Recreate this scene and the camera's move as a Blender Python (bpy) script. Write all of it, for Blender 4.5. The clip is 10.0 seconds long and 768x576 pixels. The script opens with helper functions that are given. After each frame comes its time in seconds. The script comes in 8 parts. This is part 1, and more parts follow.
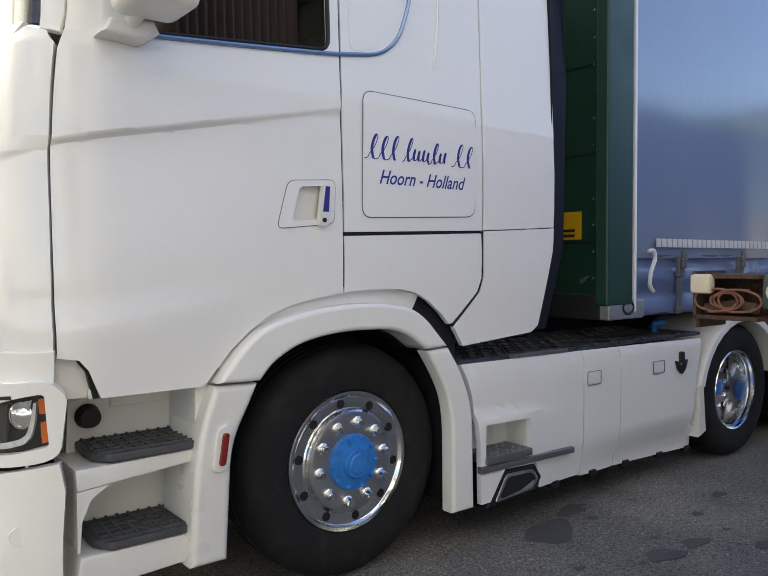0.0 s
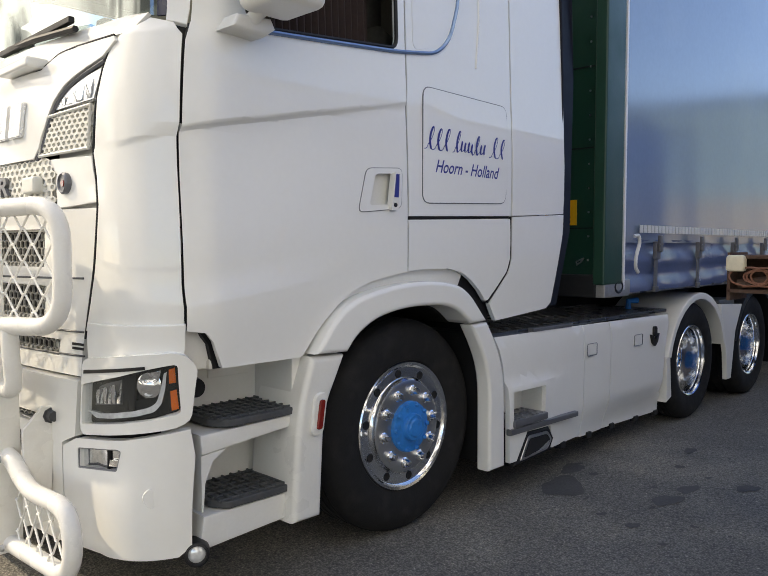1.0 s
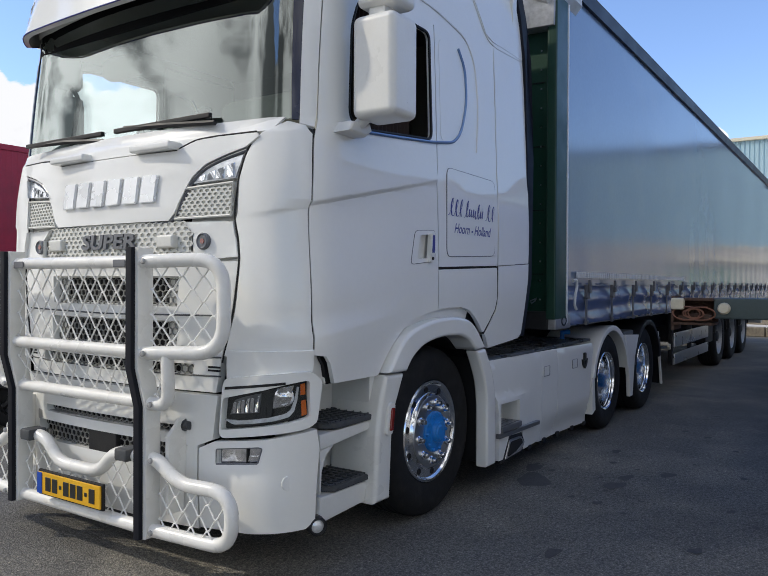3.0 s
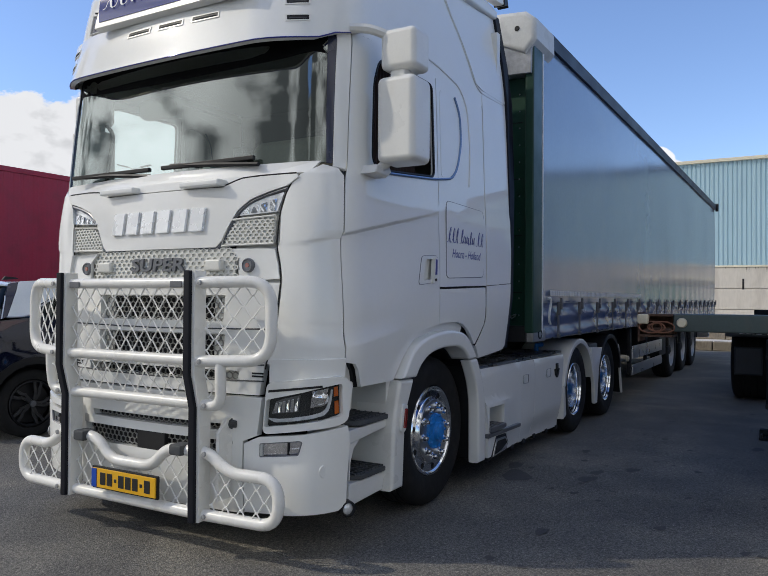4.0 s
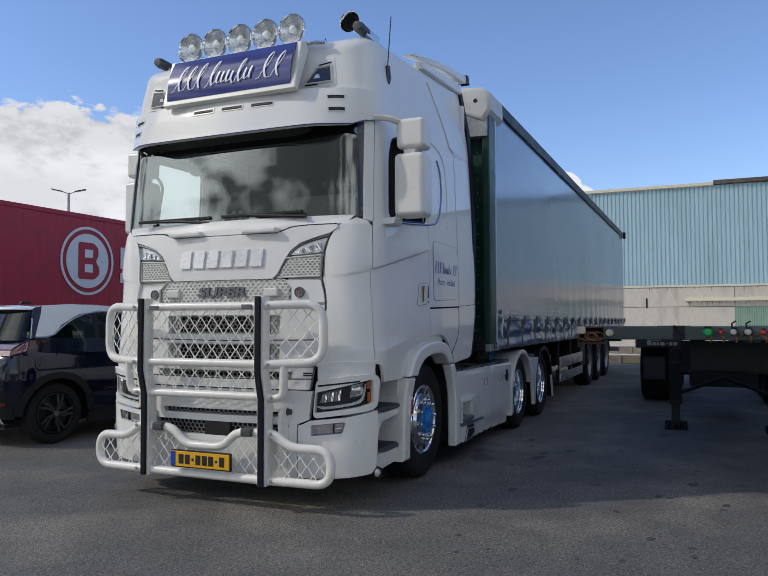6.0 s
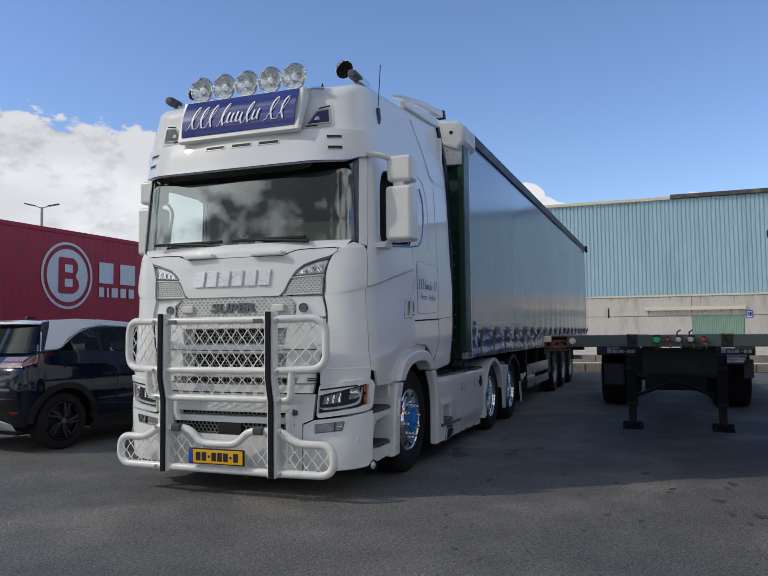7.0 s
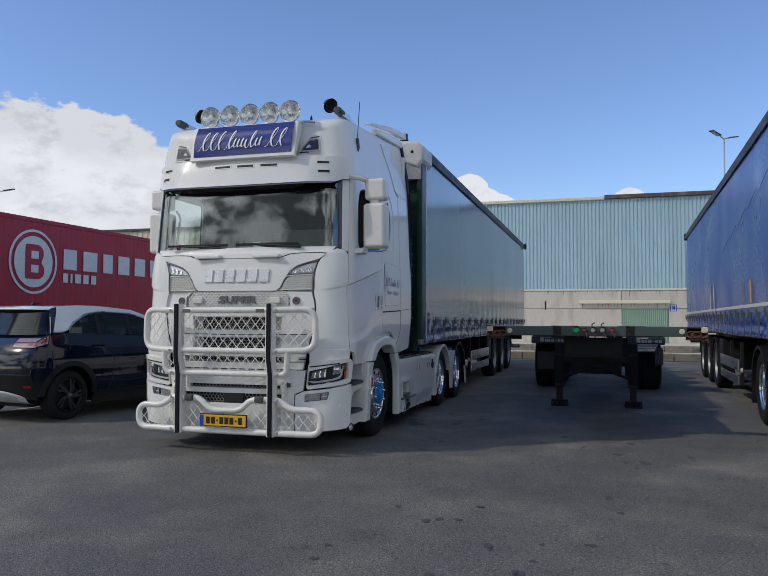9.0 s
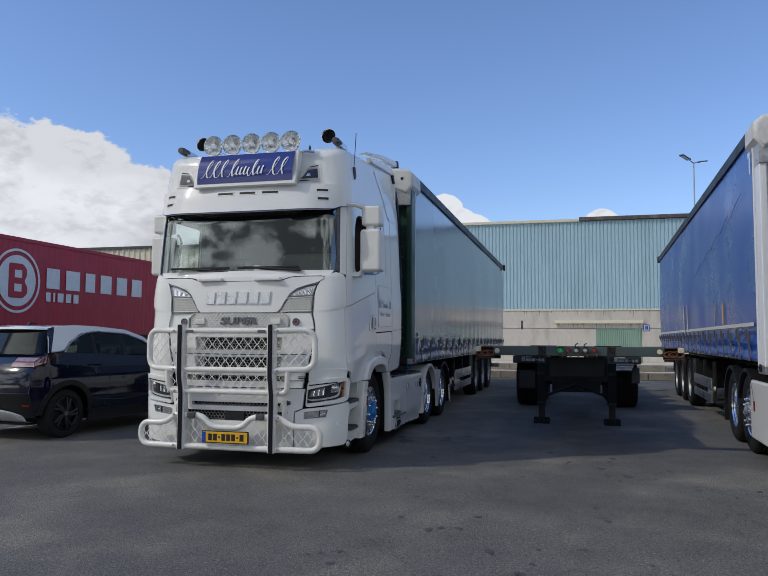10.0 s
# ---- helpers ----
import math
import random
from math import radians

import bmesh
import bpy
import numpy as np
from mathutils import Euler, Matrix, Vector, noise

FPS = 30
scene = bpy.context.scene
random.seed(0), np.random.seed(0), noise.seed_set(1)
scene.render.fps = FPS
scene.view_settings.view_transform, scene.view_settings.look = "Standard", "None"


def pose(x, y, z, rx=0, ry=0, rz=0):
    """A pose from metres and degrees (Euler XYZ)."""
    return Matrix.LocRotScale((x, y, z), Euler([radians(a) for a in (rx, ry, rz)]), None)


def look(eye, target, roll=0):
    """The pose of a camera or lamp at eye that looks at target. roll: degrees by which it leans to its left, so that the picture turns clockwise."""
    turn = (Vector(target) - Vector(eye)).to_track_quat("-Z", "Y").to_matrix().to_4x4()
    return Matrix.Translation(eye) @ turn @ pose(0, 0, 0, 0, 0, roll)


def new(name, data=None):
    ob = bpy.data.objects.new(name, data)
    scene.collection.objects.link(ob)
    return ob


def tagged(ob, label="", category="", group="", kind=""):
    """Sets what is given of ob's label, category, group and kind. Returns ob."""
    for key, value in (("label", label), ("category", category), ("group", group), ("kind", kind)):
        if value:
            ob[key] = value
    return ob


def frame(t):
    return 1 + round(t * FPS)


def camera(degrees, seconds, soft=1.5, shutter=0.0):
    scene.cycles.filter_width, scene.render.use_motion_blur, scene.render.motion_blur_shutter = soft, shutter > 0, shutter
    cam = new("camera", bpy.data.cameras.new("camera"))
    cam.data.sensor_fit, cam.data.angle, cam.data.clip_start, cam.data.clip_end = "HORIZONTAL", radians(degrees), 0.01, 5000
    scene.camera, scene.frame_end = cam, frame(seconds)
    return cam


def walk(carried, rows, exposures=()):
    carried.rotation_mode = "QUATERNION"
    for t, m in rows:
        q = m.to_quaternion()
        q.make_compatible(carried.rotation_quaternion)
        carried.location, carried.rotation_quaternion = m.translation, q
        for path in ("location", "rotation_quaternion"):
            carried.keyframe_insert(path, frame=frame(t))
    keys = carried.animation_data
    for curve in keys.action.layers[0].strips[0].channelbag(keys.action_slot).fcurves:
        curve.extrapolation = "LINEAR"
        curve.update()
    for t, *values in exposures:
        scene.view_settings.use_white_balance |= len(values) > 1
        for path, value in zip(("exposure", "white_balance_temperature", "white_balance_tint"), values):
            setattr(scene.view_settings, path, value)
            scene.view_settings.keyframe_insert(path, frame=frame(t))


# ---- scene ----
cam = camera(55.6, 10.0, soft=0.85)
PATH = [
    (0, (-0.398, -3.639, 1.344), (0.833, -2.065, 1.274), -0.3),
    (0.5, (-0.741, -3.507, 1.34), (0.598, -2.025, 1.237), -0.2),
    (1, (-1.104, -3.385, 1.331), (0.331, -1.996, 1.219), -0.0),
    (1.5, (-1.43, -3.295, 1.352), (0.084, -1.993, 1.249), 0.2),
    (2, (-1.712, -3.199, 1.359), (-0.136, -1.969, 1.28), 0.4),
    (2.5, (-2.048, -3.273, 1.372), (-0.427, -2.104, 1.32), 0.6),
    (2.7, (-2.177, -3.273, 1.382), (-0.536, -2.13, 1.346), 0.5),
    (3.8, (-2.899, -3.295, 1.338), (-1.187, -2.261, 1.368), 0.2),
    (4, (-3.057, -3.321, 1.386), (-1.329, -2.314, 1.416), 0.4),
    (4.5, (-3.427, -3.283, 1.381), (-1.67, -2.327, 1.424), 0.2),
    (5, (-3.819, -3.348, 1.377), (-2.045, -2.426, 1.436), 0.3),
    (5.5, (-4.209, -3.349, 1.358), (-2.409, -2.481, 1.435), 0.2),
    (6.8, (-5.238, -3.452, 1.356), (-3.378, -2.725, 1.466), -0.6),
    (7, (-5.398, -3.476, 1.36), (-3.535, -2.758, 1.479), -0.6),
    (7.5, (-5.805, -3.591, 1.36), (-3.93, -2.909, 1.496), -0.5),
    (8, (-6.22, -3.61, 1.355), (-4.33, -2.972, 1.492), -0.2),
    (8.5, (-6.605, -3.683, 1.37), (-4.703, -3.074, 1.48), 0.2),
    (9, (-6.912, -3.677, 1.375), (-4.997, -3.106, 1.461), 0.2),
    (9.5, (-7.164, -3.6, 1.375), (-5.237, -3.073, 1.474), -0.0),
    (10, (-7.335, -3.564, 1.392), (-5.405, -3.06, 1.53), 0.3),
]
EXPOSURES = [(0.0, 0.5, 7950, 10), (0.5, 0.4, 7950, 10), (1.0, 0.3, 7850, 10), (1.5, 0.12, 7550, 10), (2.0, 0.0, 7050, 10), (2.5, -0.21, 6600, 10), (4.0, -0.67, 6480, 10), (5.0, -0.77, 6420, 10), (7.0, -0.91, 6380, 10), (10.0, -0.95, 6260, 10)]
walk(cam, [(t, look(eye, target, roll)) for t, eye, target, roll in PATH], EXPOSURES)

# ---- world, sun, exposure ----
SUN_AZ = Vector((-0.54, 0.842, 0.0)).normalized()
SUN_EL = radians(37.5)
to_sun = (SUN_AZ * math.cos(SUN_EL) + Vector((0, 0, math.sin(SUN_EL)))).normalized()
world = bpy.data.worlds.new("sky")
scene.world = world
world.use_nodes = True
wn, wl = world.node_tree.nodes, world.node_tree.links
wn.clear()
w_out = wn.new("ShaderNodeOutputWorld")
w_bg = wn.new("ShaderNodeBackground")
w_bg.inputs["Strength"].default_value = 0.15
sky = wn.new("ShaderNodeTexSky")
sky.sky_type, sky.sun_disc = "NISHITA", False
sky.sun_elevation, sky.sun_rotation = SUN_EL, math.atan2(to_sun.x, to_sun.y)
sky.air_density, sky.dust_density, sky.ozone_density = 1.0, 0.3, 2.5
w_co = wn.new("ShaderNodeTexCoord")


def wmath(op, a, b=None, clamp=False):
    n = wn.new("ShaderNodeMath")
    n.operation, n.use_clamp = op, clamp
    for i, v in enumerate((a, b)):
        if v is None:
            continue
        if isinstance(v, (int, float)):
            n.inputs[i].default_value = v
        else:
            wl.new(v, n.inputs[i])
    return n.outputs[0]


def toward(azimuth, elevation, width):
    """1 at a direction of the sky, falling to 0 at width degrees from it."""
    d = wn.new("ShaderNodeVectorMath")
    d.operation = "DOT_PRODUCT"
    wl.new(w_co.outputs["Generated"], d.inputs[0])
    a, e = radians(azimuth), radians(elevation)
    d.inputs[1].default_value = (math.cos(a) * math.cos(e), math.sin(a) * math.cos(e), math.sin(e))
    m = wn.new("ShaderNodeMapRange")
    m.interpolation_type = "SMOOTHSTEP"
    m.inputs["From Min"].default_value = math.cos(radians(width))
    m.inputs["From Max"].default_value = 1.0
    wl.new(d.outputs["Value"], m.inputs["Value"])
    return m.outputs[0]


def sky_noise(scale, detail, rough, tall=1.9):
    mp = wn.new("ShaderNodeMapping")
    mp.inputs["Scale"].default_value = (1, 1, tall)
    wl.new(w_co.outputs["Generated"], mp.inputs[0])
    n = wn.new("ShaderNodeTexNoise")
    n.inputs["Scale"].default_value, n.inputs["Detail"].default_value, n.inputs["Roughness"].default_value = scale, detail, rough
    wl.new(mp.outputs[0], n.inputs["Vector"])
    return n.outputs["Fac"]


puff = wmath("ADD", wmath("MULTIPLY", sky_noise(7.0, 9, 0.58), 0.50), wmath("ADD", wmath("MULTIPLY", sky_noise(22.0, 8, 0.6), 0.34), wmath("MULTIPLY", sky_noise(55.0, 6, 0.6), 0.16)))
bank = toward(48, 5, 15)
# banks past azimuth 190 are out of view, added as white fill light
for az, el, wide in ((44, 6, 13), (39.5, 5, 14), (57, 4, 14), (69, 5, 16), (33, 5, 11), (9.9, 9.7, 2.2), (8.9, 8.6, 2.4), (7.6, 8.0, 2.4), (6.0, 7.4, 1.7), (0.6, 7.8, 1.5), (-0.8, 8.1, 1.5), (-2.1, 8.5, 1.9), (-3.2, 7.9, 1.5), (95, 14, 24), (108, 14, 20), (120, 15, 19), (132, 17, 19), (144, 19, 22), (160, 16, 24), (178, 10, 24), (196, 30, 24), (215, 40, 30), (245, 30, 30), (275, 45, 24), (118, 44, 22)):
    bank = wmath("MAXIMUM", bank, toward(az, el, wide))
density = wmath("ADD", wmath("MULTIPLY", bank, 0.85), wmath("MULTIPLY", puff, 1.05))
cover = wn.new("ShaderNodeMapRange")
cover.interpolation_type = "SMOOTHSTEP"
cover.inputs["From Min"].default_value, cover.inputs["From Max"].default_value = 0.925, 0.985
wl.new(density, cover.inputs["Value"])
shade = wn.new("ShaderNodeMapRange")
shade.inputs["From Min"].default_value, shade.inputs["From Max"].default_value = 0.445, 0.545
shade.inputs["To Min"].default_value, shade.inputs["To Max"].default_value = 0.0, 1.0
wl.new(wmath("ADD", wmath("MULTIPLY", sky_noise(2.7, 9, 0.50, 2.6), 0.85), wmath("MULTIPLY", sky_noise(13.0, 7, 0.55, 2.4), 0.15)), shade.inputs["Value"])
cloud = wn.new("ShaderNodeMix")
cloud.data_type = "RGBA"
cloud.inputs["A"].default_value = (1.5, 1.62, 1.75, 1)
cloud.inputs["B"].default_value = (11.2, 11.3, 11.6, 1)
calm = wmath("MAXIMUM", wmath("MULTIPLY", toward(42, 8, 60), 0.80), wmath("MULTIPLY", toward(4, 8, 26), 0.95))
billow = wmath("ADD", wmath("MULTIPLY", wmath("SUBTRACT", puff, 0.50), 3.2), 1.0, True)
grey = wmath("SUBTRACT", 1.0, wmath("MULTIPLY", toward(157, 21, 17), 0.35))
wl.new(wmath("ADD", wmath("MULTIPLY", wmath("MULTIPLY", shade.outputs[0], grey), wmath("SUBTRACT", 1.0, calm)), wmath("MULTIPLY", calm, billow)), cloud.inputs["Factor"])
w_mix = wn.new("ShaderNodeMix")
w_mix.data_type = "RGBA"
wl.new(cover.outputs[0], w_mix.inputs["Factor"])
w_tint = wn.new("ShaderNodeMix")
w_tint.data_type, w_tint.blend_type = "RGBA", "MULTIPLY"
w_tint.inputs["Factor"].default_value = 1
w_tint.inputs["B"].default_value = (1.72, 1.78, 2.06, 1)
wl.new(sky.outputs[0], w_tint.inputs["A"])
wl.new(w_tint.outputs["Result"], w_mix.inputs["A"])
# thin cloud round the sun is brighter
w_glow = wn.new("ShaderNodeVectorMath")
w_glow.operation = "SCALE"
wl.new(cloud.outputs["Result"], w_glow.inputs[0])
wl.new(wmath("ADD", wmath("MULTIPLY", toward(math.degrees(math.atan2(to_sun.y, to_sun.x)), 35, 48), 0.6), 0.95), w_glow.inputs["Scale"])
wl.new(w_glow.outputs[0], w_mix.inputs["B"])
wl.new(w_mix.outputs["Result"], w_bg.inputs["Color"])
wl.new(w_bg.outputs[0], w_out.inputs["Surface"])

sun_data = bpy.data.lights.new("sun", "SUN")
sun_data.energy, sun_data.angle, sun_data.color = 2.8, radians(1.2), (1.0, 0.925, 0.785)
sun = new("sun", sun_data)
sun.matrix_world = look(to_sun * 60, (0, 0, 0))


# ---- materials ----
def mat(name, color, rough=0.5, metal=0.0, vary=0.08, scale=3.0, fine=60.0, bump=0.0, coat=0.0, rough_vary=0.08, dirt=None, dirt_amount=0.0, spec=0.5, stretch=(1, 1, 1), islands=0.0):
    """A painted or raw surface: coarse and fine variation, optional dirt in patches, fine relief."""
    m = bpy.data.materials.new(name)
    m.use_nodes = True
    n, l = m.node_tree.nodes, m.node_tree.links
    b = n["Principled BSDF"]
    b.inputs["Metallic"].default_value = metal
    b.inputs["Specular IOR Level"].default_value = spec
    if coat:
        b.inputs["Coat Weight"].default_value, b.inputs["Coat Roughness"].default_value = coat, 0.015
    co = n.new("ShaderNodeTexCoord")
    mp = n.new("ShaderNodeMapping")
    mp.inputs["Scale"].default_value = stretch
    l.new(co.outputs["Object"], mp.inputs[0])

    def noise_tex(s, detail=5):
        t = n.new("ShaderNodeTexNoise")
        t.inputs["Scale"].default_value, t.inputs["Detail"].default_value = s, detail
        l.new(mp.outputs[0], t.inputs["Vector"])
        return t.outputs["Fac"]

    coarse, grain = noise_tex(scale), noise_tex(fine, 3)
    add = n.new("ShaderNodeMath")
    add.operation = "ADD"
    l.new(coarse, add.inputs[0])
    l.new(grain, add.inputs[1])
    mr = n.new("ShaderNodeMapRange")
    mr.inputs["From Min"].default_value, mr.inputs["From Max"].default_value = 0.6, 1.4
    mr.inputs["To Min"].default_value, mr.inputs["To Max"].default_value = 1 - vary, 1 + vary
    l.new(add.outputs[0], mr.inputs["Value"])
    value = mr.outputs[0]
    if islands:
        g = n.new("ShaderNodeObjectInfo")
        k = n.new("ShaderNodeMapRange")
        k.inputs["To Min"].default_value, k.inputs["To Max"].default_value = 1 - islands, 1 + islands
        l.new(g.outputs["Random"], k.inputs["Value"])
        mu = n.new("ShaderNodeMath")
        mu.operation = "MULTIPLY"
        l.new(value, mu.inputs[0])
        l.new(k.outputs[0], mu.inputs[1])
        value = mu.outputs[0]
    mul = n.new("ShaderNodeVectorMath")
    mul.operation = "SCALE"
    mul.inputs[0].default_value = color
    l.new(value, mul.inputs["Scale"])
    col = mul.outputs[0]
    if dirt:
        d = noise_tex(scale * 1.7 + 0.3, 8)
        dr = n.new("ShaderNodeMapRange")
        dr.inputs["From Min"].default_value, dr.inputs["From Max"].default_value = 0.5, 0.75
        dr.inputs["To Max"].default_value = dirt_amount
        l.new(d, dr.inputs["Value"])
        mx = n.new("ShaderNodeMix")
        mx.data_type = "RGBA"
        mx.inputs["B"].default_value = (*dirt, 1)
        l.new(dr.outputs[0], mx.inputs["Factor"])
        l.new(col, mx.inputs["A"])
        col = mx.outputs["Result"]
    l.new(col, b.inputs["Base Color"])
    rr = n.new("ShaderNodeMapRange")
    rr.inputs["From Min"].default_value, rr.inputs["From Max"].default_value = 0.3, 0.7
    rr.inputs["To Min"].default_value, rr.inputs["To Max"].default_value = max(0.02, rough - rough_vary), min(1, rough + rough_vary)
    l.new(coarse, rr.inputs["Value"])
    l.new(rr.outputs[0], b.inputs["Roughness"])
    if bump:
        bp = n.new("ShaderNodeBump")
        bp.inputs["Strength"].default_value, bp.inputs["Distance"].default_value = bump, 0.004
        l.new(grain, bp.inputs["Height"])
        l.new(bp.outputs[0], b.inputs["Normal"])
    return m


def glass(name, tint=(0.85, 0.92, 0.92), rough=0.0, gloss=0.06):
    """Thin tinted pane: mirror gloss, stronger at a slant, over a clear pane."""
    m = bpy.data.materials.new(name)
    m.use_nodes = True
    n, l = m.node_tree.nodes, m.node_tree.links
    n.clear()
    out = n.new("ShaderNodeOutputMaterial")
    t = n.new("ShaderNodeBsdfTransparent")
    t.inputs[0].default_value = (*tint, 1)
    g = n.new("ShaderNodeBsdfGlossy")
    g.inputs["Roughness"].default_value = rough
    g.inputs["Color"].default_value = (0.93, 1.0, 0.96, 1)
    f = n.new("ShaderNodeLayerWeight")
    f.inputs["Blend"].default_value = 0.5
    p = n.new("ShaderNodeMath")
    p.operation = "POWER"
    l.new(f.outputs["Facing"], p.inputs[0])
    p.inputs[1].default_value = 4.0
    k = n.new("ShaderNodeMapRange")
    k.inputs["To Min"].default_value = gloss
    l.new(p.outputs[0], k.inputs["Value"])
    x = n.new("ShaderNodeMixShader")
    l.new(k.outputs[0], x.inputs[0])
    l.new(t.outputs[0], x.inputs[1])
    l.new(g.outputs[0], x.inputs[2])
    l.new(x.outputs[0], out.inputs["Surface"])
    return m


WHITE = mat("white_paint", (0.80, 0.80, 0.775), 0.32, vary=0.015, scale=1.3, fine=40, spec=0.08, coat=0.8, rough_vary=0.04, dirt=(0.62, 0.59, 0.52), dirt_amount=0.10)
WHITE_PLASTIC = mat("white_plastic", (0.74, 0.735, 0.70), 0.34, vary=0.03, scale=2.5, fine=90, coat=0.2, dirt=(0.5, 0.46, 0.38), dirt_amount=0.14)
BAR_WHITE = mat("bull_bar_coating", (0.80, 0.785, 0.74), 0.3, vary=0.03, scale=5, fine=120, bump=0.08, dirt=(0.45, 0.40, 0.32), dirt_amount=0.2)
MESH_WHITE = mat("mesh_coating", (0.82, 0.81, 0.77), 0.4, vary=0.05, scale=9, fine=150)
GRILLE_WHITE = mat("grille_plastic", (0.66, 0.655, 0.61), 0.42, vary=0.05, scale=8, fine=120)
BLACK = mat("black_plastic", (0.012, 0.012, 0.0135), 0.5, vary=0.2, scale=8, fine=160, bump=0.15, spec=0.35)
TOP_BAND = mat("matte_black_band", (0.004, 0.0045, 0.005), 0.7, vary=0.1, spec=0.1)
# near-black; on holes, gaps and hollows their shade is put into the colour
DARK = mat("dark_recess", (0.008, 0.008, 0.009), 0.8, vary=0.2)
NAVY = mat("navy_paint", (0.012, 0.016, 0.045), 0.25, vary=0.1, coat=0.5)
RUBBER = mat("tyre_rubber", (0.012, 0.012, 0.0125), 0.8, vary=0.2, scale=6, fine=120, bump=0.25, dirt=(0.045, 0.042, 0.04), dirt_amount=0.3, spec=0.3)
CHROME = mat("polished_aluminium", (0.84, 0.85, 0.86), 0.14, 1.0, vary=0.04, scale=6, fine=150, rough_vary=0.05)
ALU = mat("brushed_aluminium", (0.62, 0.63, 0.65), 0.32, 1.0, vary=0.06, scale=4, fine=140)
STEEL = mat("galvanised_steel", (0.42, 0.43, 0.44), 0.5, 0.7, vary=0.12, scale=6, fine=80, bump=0.1, dirt=(0.16, 0.12, 0.09), dirt_amount=0.4)
DISH = mat("dull_wheel_steel", (0.16, 0.16, 0.17), 0.5, 0.6, vary=0.15, scale=9, fine=90)
HUB_BLUE = mat("blue_hub_paint", (0.015, 0.21, 0.62), 0.38, vary=0.12, scale=14, fine=90, dirt=(0.03, 0.05, 0.08), dirt_amount=0.5)
TREAD = mat("tread_plate", (0.09, 0.095, 0.105), 0.3, 0.75, vary=0.15, scale=6, fine=70, bump=0.2)
STEP_GREY = mat("step_plastic", (0.055, 0.06, 0.066), 0.55, vary=0.2, scale=12, fine=100, bump=0.2, dirt=(0.12, 0.11, 0.1), dirt_amount=0.5)
STRIP_GREY = mat("grey_trim", (0.14, 0.145, 0.16), 0.35, 0.3, vary=0.08)
AMBER = mat("amber_lens", (0.62, 0.125, 0.008), 0.16, vary=0.08, scale=30, coat=0.6)
RED_LENS = mat("red_lens", (0.20, 0.012, 0.008), 0.15, vary=0.1, scale=30, coat=0.6)
LENS_DARK = mat("dark_red_lens", (0.05, 0.006, 0.008), 0.12, vary=0.1, scale=30, coat=0.8)
LAMP_DISH = mat("lamp_dish", (0.90, 0.91, 0.92), 0.22, 0.6, vary=0.12, scale=30, fine=90)
STRIP_BLACK = mat("black_rubber_strip", (0.006, 0.007, 0.013), 0.55, vary=0.2, scale=8, fine=120, spec=0.25)
BADGE_SATIN = mat("satin_chrome", (0.78, 0.79, 0.80), 0.28, 0.5, vary=0.04, scale=9)
NET_GREY = mat("grille_net_plastic", (0.27, 0.27, 0.255), 0.45, vary=0.1, scale=9)
LAMP_CHROME = mat("lamp_reflector", (0.78, 0.79, 0.81), 0.10, 1.0, vary=0.25, scale=22, fine=60)
LAMP_LENS = mat("lamp_lens", (0.72, 0.74, 0.76), 0.1, 0.35, vary=0.3, scale=16, fine=50, coat=0.8)
BLUE_SIGN = mat("blue_sign_sheet", (0.018, 0.03, 0.21), 0.16, vary=0.08, coat=0.8)
SIGN_WHITE = mat("sign_white_film", (0.78, 0.79, 0.82), 0.4, vary=0.04)
SCRIPT_BLUE = mat("blue_script_film", (0.022, 0.03, 0.22), 0.35, vary=0.06)
YELLOW = mat("yellow_plate", (0.78, 0.42, 0.015), 0.35, vary=0.06, scale=12)
PLATE_BLUE = mat("plate_blue", (0.01, 0.07, 0.42), 0.35)
INK = mat("black_ink", (0.012, 0.012, 0.012), 0.5)
WIN_TRIM = mat("blue_grey_window_trim", (0.22, 0.33, 0.52), 0.2, 0.4, vary=0.05)
GLASS = glass("windscreen_glass", (0.62, 0.74, 0.72), gloss=0.22)
COVER_GLASS = glass("headlight_cover", (0.93, 0.94, 0.95))
CAR_GLASS = glass("car_window_glass", (0.05, 0.06, 0.065), gloss=0.035)
CAR_PANE = glass("car_side_glass", (0.30, 0.36, 0.36), gloss=0.04)
INTERIOR = mat("cab_interior", (0.07, 0.062, 0.052), 0.7, vary=0.15, scale=4)
DASH = mat("dashboard", (0.035, 0.035, 0.036), 0.6, vary=0.15)
SEAT = mat("seat_fabric", (0.05, 0.045, 0.04), 0.85, vary=0.2, scale=8)
DRAPE = mat("cab_curtain", (0.035, 0.022, 0.02), 0.9, vary=0.2, scale=9)
CURTAIN = mat("silver_grey_curtain", (0.185, 0.245, 0.335), 0.16, 0.15, vary=0.05, scale=0.7, fine=30, rough_vary=0.03, spec=0.8, dirt=(0.32, 0.34, 0.36), dirt_amount=0.2)
CURTAIN_HEM = mat("blue_curtain_hem", (0.11, 0.15, 0.27), 0.20, vary=0.10, scale=2, dirt=(0.2, 0.2, 0.22), dirt_amount=0.2, spec=0.7)
CURTAIN_BLUE = mat("blue_curtain", (0.017, 0.078, 0.36), 0.30, vary=0.08, scale=0.7, fine=30, spec=0.4, dirt=(0.06, 0.13, 0.36), dirt_amount=0.25)
RAIL_BLUE = mat("dark_blue_rail", (0.014, 0.02, 0.04), 0.5, 0.0, vary=0.1)
